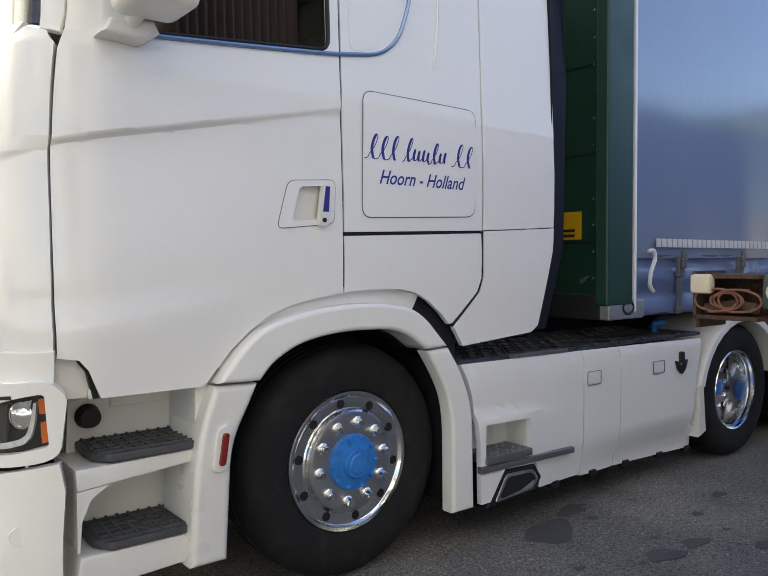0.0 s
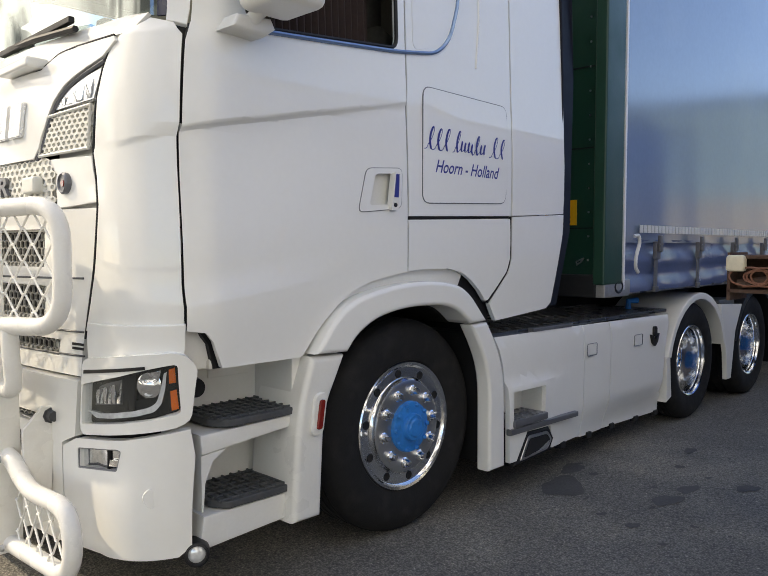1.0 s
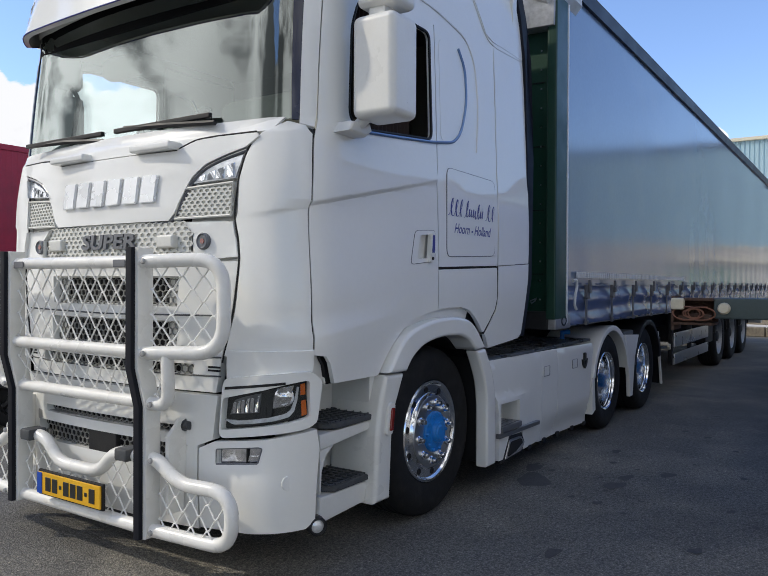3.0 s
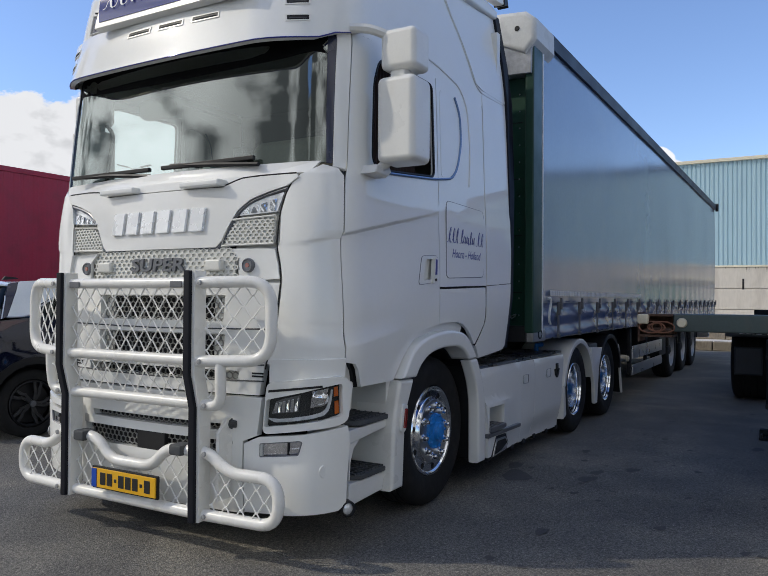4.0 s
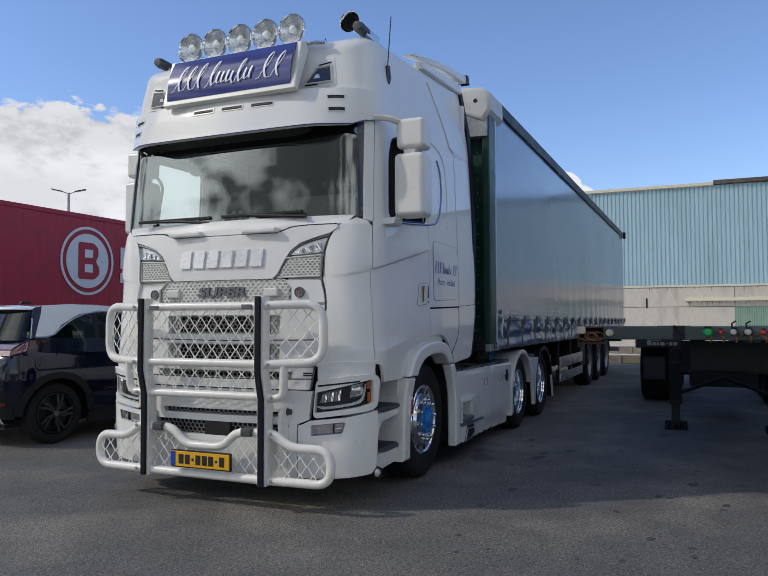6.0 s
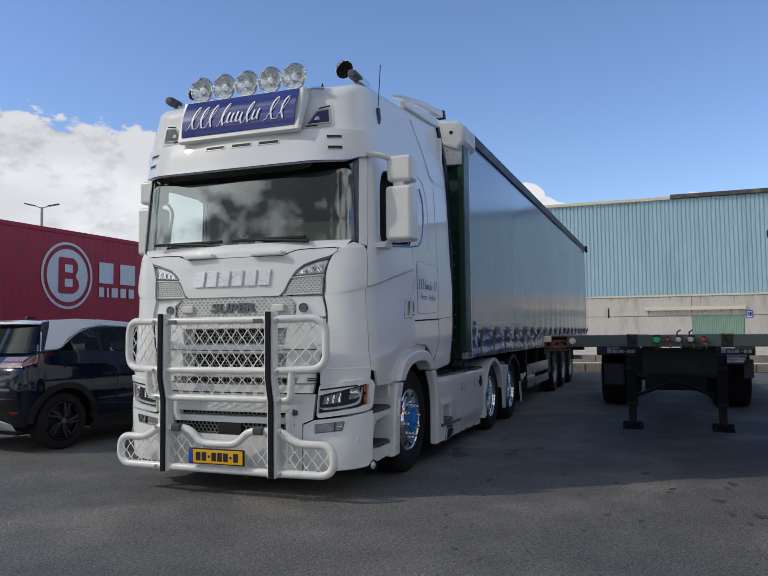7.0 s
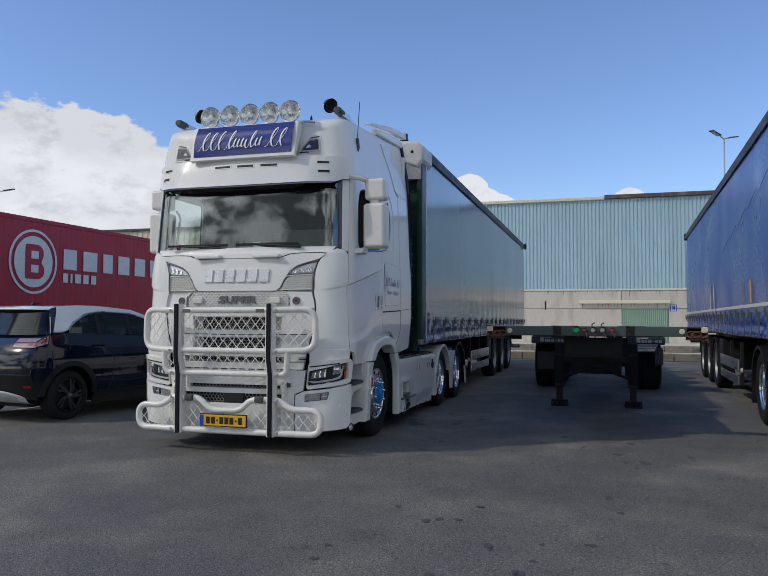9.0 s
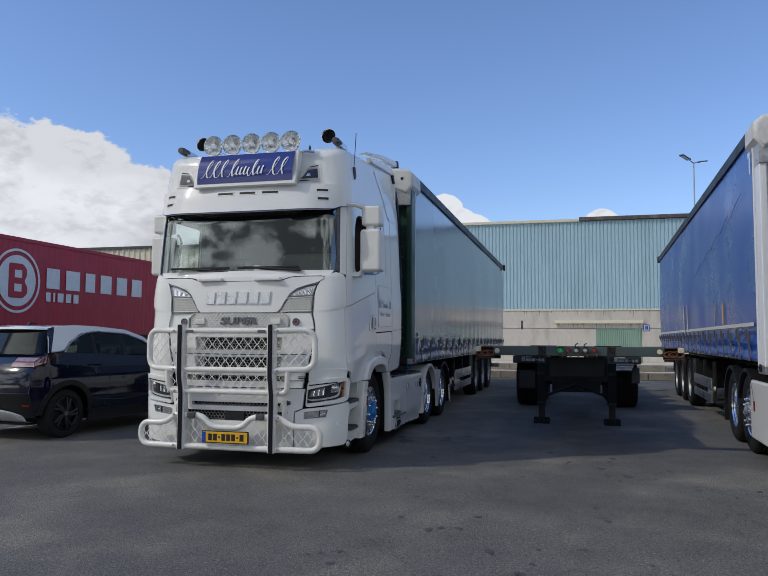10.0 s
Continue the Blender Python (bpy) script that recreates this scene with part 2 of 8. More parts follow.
GREEN = mat("green_paint", (0.007, 0.050, 0.029), 0.38, vary=0.1, scale=3, fine=50, dirt=(0.03, 0.06, 0.045), dirt_amount=0.3)
GREEN_POST = mat("green_post_paint", (0.008, 0.044, 0.028), 0.42, vary=0.12, scale=5, fine=60, bump=0.1)
SKIRT_SILVER = mat("silver_tarpaulin", (0.36, 0.37, 0.39), 0.35, vary=0.35, scale=7, fine=22, bump=1.0, spec=0.6)
TARP = mat("white_tarpaulin", (0.62, 0.62, 0.60), 0.5, vary=0.08, scale=5, dirt=(0.35, 0.33, 0.3), dirt_amount=0.35)
REFLECT = mat("reflective_tape", (0.62, 0.63, 0.62), 0.35, vary=0.1, scale=30)
CHASSIS = mat("black_chassis", (0.014, 0.0145, 0.016), 0.6, vary=0.25, scale=5, fine=70, dirt=(0.05, 0.044, 0.038), dirt_amount=0.3, spec=0.35)
CHASSIS_GREEN = mat("grey_green_chassis", (0.05, 0.075, 0.075), 0.5, vary=0.15, scale=4, fine=60, dirt=(0.13, 0.09, 0.06), dirt_amount=0.35)
RUST = mat("rusty_steel", (0.075, 0.04, 0.027), 0.85, vary=0.4, scale=14, fine=70, bump=0.4, dirt=(0.16, 0.12, 0.09), dirt_amount=0.5)
EAVE_BROWN = mat("weathered_flashing", (0.10, 0.085, 0.075), 0.8, vary=0.2, scale=1.5, dirt=(0.3, 0.27, 0.2), dirt_amount=0.5)
# near-black next to CHASSIS_GREEN; mostly on parts behind the front beam
CHASSIS_DARK = mat("near_black_chassis", (0.013, 0.016, 0.018), 0.75, vary=0.25, scale=4, fine=60, dirt=(0.024, 0.02, 0.017), dirt_amount=0.3, spec=0.15)
FLAP_BLUE = mat("blue_grey_flap", (0.022, 0.028, 0.036), 0.6, vary=0.3, scale=12, bump=0.4)
COWL = mat("beige_dash_cowl", (0.30, 0.25, 0.19), 0.7, vary=0.12, scale=6)
CABLE = mat("brown_cable", (0.20, 0.085, 0.05), 0.6, vary=0.2)
CONNECT_GREEN = mat("green_coupling", (0.02, 0.42, 0.13), 0.4, vary=0.1)
CONNECT_RED = mat("red_coupling", (0.40, 0.03, 0.03), 0.4, vary=0.15)
CREAM = mat("cream_buffer", (0.62, 0.56, 0.42), 0.5, vary=0.12, scale=10)
CONT_RED = mat("red_container_paint", (0.3712, 0.0132, 0.0375), 0.5, vary=0.12, scale=1.2, fine=20, dirt=(0.14, 0.015, 0.02), dirt_amount=0.4)
CONT_WHITE = mat("white_container_film", (0.68, 0.70, 0.73), 0.5, vary=0.08, scale=4, fine=30, dirt=(0.45, 0.52, 0.62), dirt_amount=0.5)
SKID = mat("silver_skid_plate", (0.55, 0.56, 0.57), 0.4, 0.3, vary=0.15, scale=6)
TAIL_CLEAR = mat("clear_tail_lens", (0.36, 0.25, 0.26), 0.12, 0.2, vary=0.35, scale=14, fine=50, coat=0.8)
CAR_BLUE = mat("dark_blue_car_paint", (0.003, 0.006, 0.020), 0.10, vary=0.08, coat=0.55, spec=0.4)
CAR_ALLOY = mat("dark_car_alloy", (0.05, 0.05, 0.053), 0.35, 0.5, vary=0.15, scale=20)
CAR_ROOF = mat("silver_white_car_roof", (0.80, 0.84, 0.86), 0.2, vary=0.04, coat=0.8)
CLAD = mat("pale_blue_cladding", (0.39, 0.56, 0.645), 0.55, vary=0.06, scale=0.35, fine=4, stretch=(1, 1, 0.2), dirt=(0.24, 0.38, 0.43), dirt_amount=0.4)
CLAD_GREEN = mat("pale_green_gate", (0.27, 0.40, 0.32), 0.55, vary=0.10, scale=1, fine=8, stretch=(1, 1, 0.2))
CONCRETE = mat("precast_concrete", (0.60, 0.56, 0.50), 0.85, vary=0.10, scale=0.9, fine=14, bump=0.2, stretch=(1, 1, 0.22), dirt=(0.24, 0.21, 0.18), dirt_amount=0.42, islands=0.05)
STREAK = mat("runoff_dirt", (0.30, 0.265, 0.22), 0.9, vary=0.3, scale=5, fine=40)
BEIGE = mat("beige_metal", (0.74, 0.69, 0.54), 0.5, vary=0.06)
KERB = mat("kerb_concrete", (0.26, 0.225, 0.175), 0.9, vary=0.25, scale=2, fine=18, bump=0.5, dirt=(0.09, 0.08, 0.065), dirt_amount=0.6, islands=0.12)
LINE_WHITE = mat("road_paint", (0.5, 0.5, 0.48), 0.7, vary=0.2, scale=5, fine=60, dirt=(0.09, 0.09, 0.09), dirt_amount=0.9)
POST_GREY = mat("lamp_post_grey", (0.42, 0.43, 0.44), 0.5, 0.3, vary=0.06)


def asphalt():
    m = bpy.data.materials.new("asphalt")
    m.use_nodes = True
    n, l = m.node_tree.nodes, m.node_tree.links
    b = n["Principled BSDF"]
    co = n.new("ShaderNodeTexCoord")

    def tex(kind, scale, detail=6.0):
        t = n.new(kind)
        t.inputs["Scale"].default_value = scale
        if kind == "ShaderNodeTexNoise":
            t.inputs["Detail"].default_value = detail
        l.new(co.outputs["Object"], t.inputs["Vector"])
        return t.outputs["Fac"] if kind == "ShaderNodeTexNoise" else t.outputs["Distance"]

    def ramp(src, stops):
        r = n.new("ShaderNodeValToRGB")
        e = r.color_ramp.elements
        e[0].position, e[0].color = stops[0][0], (*stops[0][1], 1)
        e[1].position, e[1].color = stops[-1][0], (*stops[-1][1], 1)
        for p, c in stops[1:-1]:
            e.new(p).color = (*c, 1)
        l.new(src, r.inputs[0])
        return r.outputs[0]

    def mult(a, c):
        x = n.new("ShaderNodeMix")
        x.data_type, x.blend_type = "RGBA", "MULTIPLY"
        x.inputs["Factor"].default_value = 1
        l.new(a, x.inputs["A"])
        l.new(c, x.inputs["B"])
        return x.outputs["Result"]

    large = ramp(tex("ShaderNodeTexNoise", 0.35), [(0.3, (0.150, 0.145, 0.134)), (0.7, (0.222, 0.212, 0.190))])
    mid = ramp(tex("ShaderNodeTexNoise", 2.6, 10), [(0.32, (0.86, 0.86, 0.87)), (0.68, (1.10, 1.10, 1.08))])
    stone = tex("ShaderNodeTexVoronoi", 110)
    chips = ramp(stone, [(0.0, (1.65, 1.62, 1.56)), (0.3, (1.0, 1.0, 1.0)), (0.75, (0.5, 0.5, 0.51))])
    oil = ramp(tex("ShaderNodeTexNoise", 1.1, 2), [(0.66, (1, 1, 1)), (0.78, (0.8, 0.8, 0.8))])
    dust = ramp(tex("ShaderNodeTexNoise", 0.8, 12), [(0.50, (1, 1, 1)), (0.70, (1.55, 1.50, 1.38))])
    crumbs = ramp(tex("ShaderNodeTexNoise", 46, 4), [(0.28, (0.55, 0.55, 0.55)), (0.42, (0.95, 0.95, 0.95)), (0.60, (1.05, 1.05, 1.05)), (0.70, (1.75, 1.72, 1.62))])
    col = mult(mult(mult(mult(mult(large, mid), chips), oil), dust), crumbs)
    l.new(col, b.inputs["Base Color"])
    b.inputs["Roughness"].default_value = 0.82
    b.inputs["Specular IOR Level"].default_value = 0.3
    bp = n.new("ShaderNodeBump")
    bp.inputs["Strength"].default_value, bp.inputs["Distance"].default_value = 0.55, 0.006
    l.new(stone, bp.inputs["Height"])
    l.new(bp.outputs[0], b.inputs["Normal"])
    return m


ASPHALT = asphalt()
STAIN = mat("oil_stain", (0.075, 0.073, 0.07), 0.85, vary=0.35, scale=9, fine=90, bump=0.3)


# ---- building helpers ----
def part(name, bm, material, parent=None, label="", smooth=40):
    """Links a bmesh as one mesh object under a thing or a part."""
    me = bpy.data.meshes.new(name)
    bmesh.ops.recalc_face_normals(bm, faces=bm.faces) if smooth < 0 else None
    bm.to_mesh(me)
    bm.free()
    return part_mesh(name, me, material, parent, label, abs(smooth))


def shade_mesh(me, smooth):
    """Normals weighted by face area, or those of the curved body where a sheet carries them."""
    me.polygons.foreach_set("use_smooth", [True] * len(me.polygons))
    me.set_sharp_from_angle(angle=radians(smooth))
    count = len(me.polygons)
    if not count or count > 6000 or smooth < 5:
        return
    body = me.attributes.get("body_normal")
    own = [Vector(d.vector) for d in body.data] if body else None
    near = [[] for _ in me.vertices]
    polys = [(p.normal.copy(), p.area, list(p.vertices)) for p in me.polygons]
    for k, (_, _, vs) in enumerate(polys):
        for v in vs:
            near[v].append(k)
    limit, out = math.cos(radians(smooth)), []
    for nrm, area, vs in polys:
        dots = [nrm.dot(own[v]) for v in vs] if own else [0]
        if own and min(abs(d) for d in dots) > 0.95:
            out += [own[v] if d > 0 else -own[v] for v, d in zip(vs, dots)]
            continue
        for v in vs:
            total = Vector((0, 0, 0))
            for k in near[v]:
                if polys[k][0].dot(nrm) > limit:
                    total += polys[k][0] * polys[k][1]
            out.append(total.normalized() if total.length > 1e-12 else nrm)
    me.normals_split_custom_set(out)
    if body:
        me.attributes.remove(me.attributes["body_normal"])


def part_mesh(name, me, material, parent=None, label="", smooth=40, m=None):
    if not me.materials:
        me.materials.append(material)
        shade_mesh(me, smooth)
    ob = new(name, me)
    if parent:
        ob.parent = parent
    if m is not None:
        ob.matrix_basis = m
    if label:
        tagged(ob, label)
    return ob


def part_islands(name, src, material, parent=None, label="", smooth=40):
    """Links each loose piece of a bmesh as a part of its own."""
    rest = dict.fromkeys(src.faces)
    while rest:
        todo, one = [rest.popitem()[0]], []
        while todo:
            f = todo.pop()
            one.append(f)
            for v in f.verts:
                for g in v.link_faces:
                    if g in rest:
                        del rest[g]
                        todo.append(g)
        bm, seen = bmesh.new(), {}
        for f in one:
            for v in f.verts:
                if v not in seen:
                    seen[v] = bm.verts.new(v.co)
            bm.faces.new([seen[v] for v in f.verts])
        part(name, bm, material, parent, label, smooth)
    src.free()


def thing(name, label, category, group="", kind="", m=None):
    ob = new(name)
    ob.empty_display_size = 0.2
    if m is not None:
        ob.matrix_basis = m
    return tagged(ob, label, category, group, kind)


def mesh_of(bm, name="mesh"):
    me = bpy.data.meshes.new(name)
    bm.to_mesh(me)
    bm.free()
    return me


def add_box(bm, x0, x1, y0, y1, z0, z1, bevel=0.0, seg=2, m=None):
    vs = [bm.verts.new((x, y, z)) for x in (x0, x1) for y in (y0, y1) for z in (z0, z1)]
    fs = [bm.faces.new([vs[i] for i in q]) for q in ((0, 1, 3, 2), (4, 6, 7, 5), (0, 4, 5, 1), (2, 3, 7, 6), (0, 2, 6, 4), (1, 5, 7, 3))]
    if bevel:
        es = list({e for f in fs for e in f.edges})
        out = bmesh.ops.bevel(bm, geom=es, offset=bevel, segments=seg, affect="EDGES", profile=0.5)
        vs = list({v for f in out["faces"] for v in f.verts} | {v for v in vs if v.is_valid})
    if m is not None:
        bmesh.ops.transform(bm, matrix=m, verts=[v for v in vs if v.is_valid])
    return bm


def box(x0, x1, y0, y1, z0, z1, bevel=0.0, seg=2, m=None):
    return add_box(bmesh.new(), x0, x1, y0, y1, z0, z1, bevel, seg, m)


def add_prism(bm, outline, lo, hi, axis="y", bevel=0.0, seg=2):
    """A flat outline drawn out between two planes. axis y: outline in (x, z); x: in (y, z); z: in (x, y)."""
    def at(p, q):
        return {"y": (p[0], q, p[1]), "x": (q, p[0], p[1]), "z": (p[0], p[1], q)}[axis]
    a = [bm.verts.new(at(p, lo)) for p in outline]
    b = [bm.verts.new(at(p, hi)) for p in outline]
    n = len(a)
    fs = [bm.faces.new(a), bm.faces.new(b[::-1])] + [bm.faces.new((a[(i + 1) % n], a[i], b[i], b[(i + 1) % n])) for i in range(n)]
    bmesh.ops.recalc_face_normals(bm, faces=fs)
    if bevel:
        bmesh.ops.bevel(bm, geom=list(fs[0].edges) + list(fs[1].edges), offset=bevel, segments=seg, affect="EDGES", profile=0.5)
    return bm


def prism(outline, lo, hi, axis="y", bevel=0.0, seg=2):
    return add_prism(bmesh.new(), outline, lo, hi, axis, bevel, seg)


def rounded(pts, r, steps=4, closed=False):
    """A polyline with its corners rounded."""
    pts = [Vector(p) for p in pts]
    out, n = [], len(pts)
    for i, p in enumerate(pts):
        if not closed and i in (0, n - 1):
            out.append(p)
            continue
        a, b = pts[i - 1] - p, pts[(i + 1) % n] - p
        k = min(r, a.length * 0.49, b.length * 0.49)
        s, e = p + a.normalized() * k, p + b.normalized() * k
        for j in range(steps + 1):
            t = j / steps
            out.append(s * (1 - t) ** 2 + p * 2 * t * (1 - t) + e * t * t)
    return out


def add_tube(bm, pts, r, sides=10, closed=False, cap=True):
    pts = [Vector(p) for p in pts]
    n, rings = len(pts), []
    last = None
    for i, p in enumerate(pts):
        a = pts[i - 1] if i or closed else p
        b = pts[(i + 1) % n] if i < n - 1 or closed else p
        d = (b - a).normalized()
        if last is None:
            up = Vector((0, 0, 1)) if abs(d.z) < 0.9 else Vector((1, 0, 0))
            s = d.cross(up).normalized()
        else:
            s = (last - d * last.dot(d)).normalized()
        last = s
        t = d.cross(s)
        rings.append([bm.verts.new(p + (s * math.cos(k) + t * math.sin(k)) * r) for k in [2 * math.pi * j / sides for j in range(sides)]])
    for i in range(n if closed else n - 1):
        q, w = rings[i], rings[(i + 1) % n]
        for j in range(sides):
            bm.faces.new((q[j], w[j], w[(j + 1) % sides], q[(j + 1) % sides]))
    if cap and not closed:
        bm.faces.new(rings[0])
        bm.faces.new(rings[-1][::-1])
    return bm


def tube(pts, r, sides=10, closed=False, round_by=0.0, steps=4):
    if round_by:
        pts = rounded(pts, round_by, steps, closed)
    return add_tube(bmesh.new(), pts, r, sides, closed)


def add_lathe(bm, profile, seg=48, m=None, close=False):
    """Turns (radius, y) pairs about the y axis."""
    rings = []
    for r, y in profile:
        if r < 1e-6:
            rings.append([bm.verts.new((0, y, 0))])
        else:
            rings.append([bm.verts.new((r * math.cos(a), y, r * math.sin(a))) for a in [2 * math.pi * k / seg for k in range(seg)]])
    for a, b in list(zip(rings, rings[1:])) + ([(rings[-1], rings[0])] if close else []):
        for k in range(seg):
            j = (k + 1) % seg
            q = [a[0]] if len(a) == 1 else [a[k], a[j]]
            w = [b[0]] if len(b) == 1 else [b[j], b[k]]
            if len(q) + len(w) > 2:
                bm.faces.new(q + w)
    if m is not None:
        bmesh.ops.transform(bm, matrix=m, verts=[v for ring in rings for v in ring])
    return bm


def lathe(profile, seg=48, m=None, close=False):
    return add_lathe(bmesh.new(), profile, seg, m, close)


def flip_y(bm):
    bmesh.ops.scale(bm, vec=(1, -1, 1), verts=bm.verts)
    layer = bm.verts.layers.float_vector.get("body_normal")
    if layer:
        for v in bm.verts:
            v[layer] = v[layer] * Vector((1, -1, 1))
    bmesh.ops.reverse_faces(bm, faces=bm.faces)
    return bm


def steps_between(lo, hi, step):
    n = max(1, int(math.ceil((hi - lo) / step)))
    return [lo + (hi - lo) * i / n for i in range(1, n)]


def panel(outlines, fmap, step=0.08, thick=0.025, bevel=0.006, extra=(), slant=()):
    """Sheet cut to outlines in two flat coordinates (the first is the rim, the rest are holes), laid on a curved body, its rim turned in."""
    bm = bmesh.new()
    layer = bm.verts.layers.float_vector.new("body_normal")
    edges = []
    for o in outlines:
        vs = [bm.verts.new((p[0], p[1], 0)) for p in o]
        edges += [bm.edges.new((vs[i], vs[(i + 1) % len(vs)])) for i in range(len(vs))]
    bmesh.ops.triangle_fill(bm, use_beauty=True, use_dissolve=False, edges=edges)
    for f in bm.faces:
        f.normal_update()
        if f.normal.z < 0:
            f.normal_flip()
    for axis in (0, 1):
        lo, hi = min(p[axis] for p in outlines[0]), max(p[axis] for p in outlines[0])
        cuts = steps_between(lo, hi, step if isinstance(step, (int, float)) else step[axis])
        for c in cuts + [e[1] for e in extra if e[0] == axis]:
            co, no = [0, 0, 0], [0, 0, 0]
            co[axis], no[axis] = c, 1
            bmesh.ops.bisect_plane(bm, geom=list(bm.verts) + list(bm.edges) + list(bm.faces), plane_co=co, plane_no=no, dist=1e-5)
    for co, no in slant:
        bmesh.ops.bisect_plane(bm, geom=list(bm.verts) + list(bm.edges) + list(bm.faces), plane_co=(*co, 0), plane_no=(*no, 0), dist=1e-5)
    bmesh.ops.remove_doubles(bm, verts=bm.verts, dist=1e-5)
    h = 1e-3
    normals = {}
    for v in bm.verts:
        a, b = v.co.x, v.co.y
        p = Vector(fmap(a, b))
        du, dv = Vector(fmap(a + h, b)) - Vector(fmap(a - h, b)), Vector(fmap(a, b + h)) - Vector(fmap(a, b - h))
        normals[v] = du.cross(dv).normalized()
        v[layer] = normals[v]
        v.co = p
    if thick:
        rim = [e for e in bm.edges if e.is_boundary]
        near = {}
        for e in rim:
            for v in e.verts:
                near[v.co.copy().freeze()] = normals[v]
        out = bmesh.ops.extrude_edge_only(bm, edges=rim)
        for v in out["geom"]:
            if isinstance(v, bmesh.types.BMVert):
                v.co -= near[v.co.copy().freeze()] * thick
        if bevel:
            bmesh.ops.bevel(bm, geom=[e for e in rim if e.is_valid], offset=bevel, segments=2, affect="EDGES", profile=0.5, clamp_overlap=True)
    return bm


def lerp_table(table, z):
    if z <= table[0][0]:
        return table[0][1]
    for (a, p), (b, q) in zip(table, table[1:]):
        if z <= b:
            t = (z - a) / (b - a)
            return p + (q - p) * t
    return table[-1][1]


def smooth_table(table):
    """A curve through (z, value) pairs with no kinks and no overshoot."""
    zs, vs = [p[0] for p in table], [p[1] for p in table]
    n = len(zs)
    d = [(vs[i + 1] - vs[i]) / (zs[i + 1] - zs[i]) for i in range(n - 1)]
    m = [d[0]] + [0.0 if d[i - 1] * d[i] <= 0 else 2 * d[i - 1] * d[i] / (d[i - 1] + d[i]) for i in range(1, n - 1)] + [d[-1]]

    def f(z):
        z = min(max(z, zs[0]), zs[-1])
        i = max(k for k in range(n - 1) if zs[k] <= z)
        h = zs[i + 1] - zs[i]
        t = (z - zs[i]) / h
        return vs[i] * (1 + 2 * t) * (1 - t) ** 2 + m[i] * h * t * (1 - t) ** 2 + vs[i + 1] * t * t * (3 - 2 * t) + m[i + 1] * h * t * t * (t - 1)
    return f


def smooth_step(a, b, x):
    t = min(1, max(0, (x - a) / (b - a)))
    return t * t * (3 - 2 * t)


def inside(poly, x, y):
    hit = False
    for (x0, y0), (x1, y1) in zip(poly, poly[1:] + poly[:1]):
        if (y0 > y) != (y1 > y) and x < (x1 - x0) * (y - y0) / (y1 - y0) + x0:
            hit = not hit
    return hit


def honeycomb(poly, fmap, cell=0.036, rim=0.006, depth=0.012, squash=0.8):
    """Open hexagon lattice inside an outline, with depth."""
    bm = bmesh.new()
    xs, ys = [p[0] for p in poly], [p[1] for p in poly]
    dx, dy = cell, cell * 0.866 * squash
    row, y = 0, min(ys)
    while y < max(ys) + dy:
        x = min(xs) + (dx / 2 if row % 2 else 0)
        while x < max(xs) + dx:
            if inside(poly, x, y):
                rings = []
                for k, dd in ((1.0, 0.0), (1 - 2 * rim / cell, 0.0), (1 - 2 * rim / cell, depth)):
                    ring = []
                    for j in range(6):
                        an = radians(60 * j + 30)
                        p = Vector(fmap(x + math.cos(an) * cell / 1.732 * k, y + math.sin(an) * cell / 1.732 * k * squash))
                        ring.append(bm.verts.new(p + Vector((dd, 0, 0))))
                    rings.append(ring)
                for a, b in zip(rings, rings[1:]):
                    for j in range(6):
                        bm.faces.new((a[j], a[(j + 1) % 6], b[(j + 1) % 6], b[j]))
            x += dx
        y += dy
        row += 1
    return bm


def bars_along(widths, gap, height, slant, at, depth=0.006, bevel=0.0):
    """A row of plain upright bars standing in for a name. at(s, h, d) gives the place s along, h up, d out."""
    bm = bmesh.new()
    s = 0.0
    for w in widths:
        q = [(s, 0), (s + w, 0), (s + w + slant, height), (s + slant, height)]
        f = [bm.verts.new(at(a, b, depth)) for a, b in q]
        k = [bm.verts.new(at(a, b, 0)) for a, b in q]
        fs = [bm.faces.new(f), bm.faces.new(k[::-1])] + [bm.faces.new((f[(i + 1) % 4], f[i], k[i], k[(i + 1) % 4])) for i in range(4)]
        bmesh.ops.recalc_face_normals(bm, faces=fs)
        s += w + gap
    return bm


# ---- wheels ----
WHEEL_MESH = {}


def nuts(bm, n, ring, y0, y1, r, turn=0.0):
    for k in range(n):
        a = 2 * math.pi * k / n + turn
        add_lathe(bm, [(0, y0), (r * 0.7, y0), (r, y0 + (y1 - y0) * 0.35), (r, y1), (0, y1)][::-1], 8, pose(ring * math.cos(a), 0, ring * math.sin(a)))


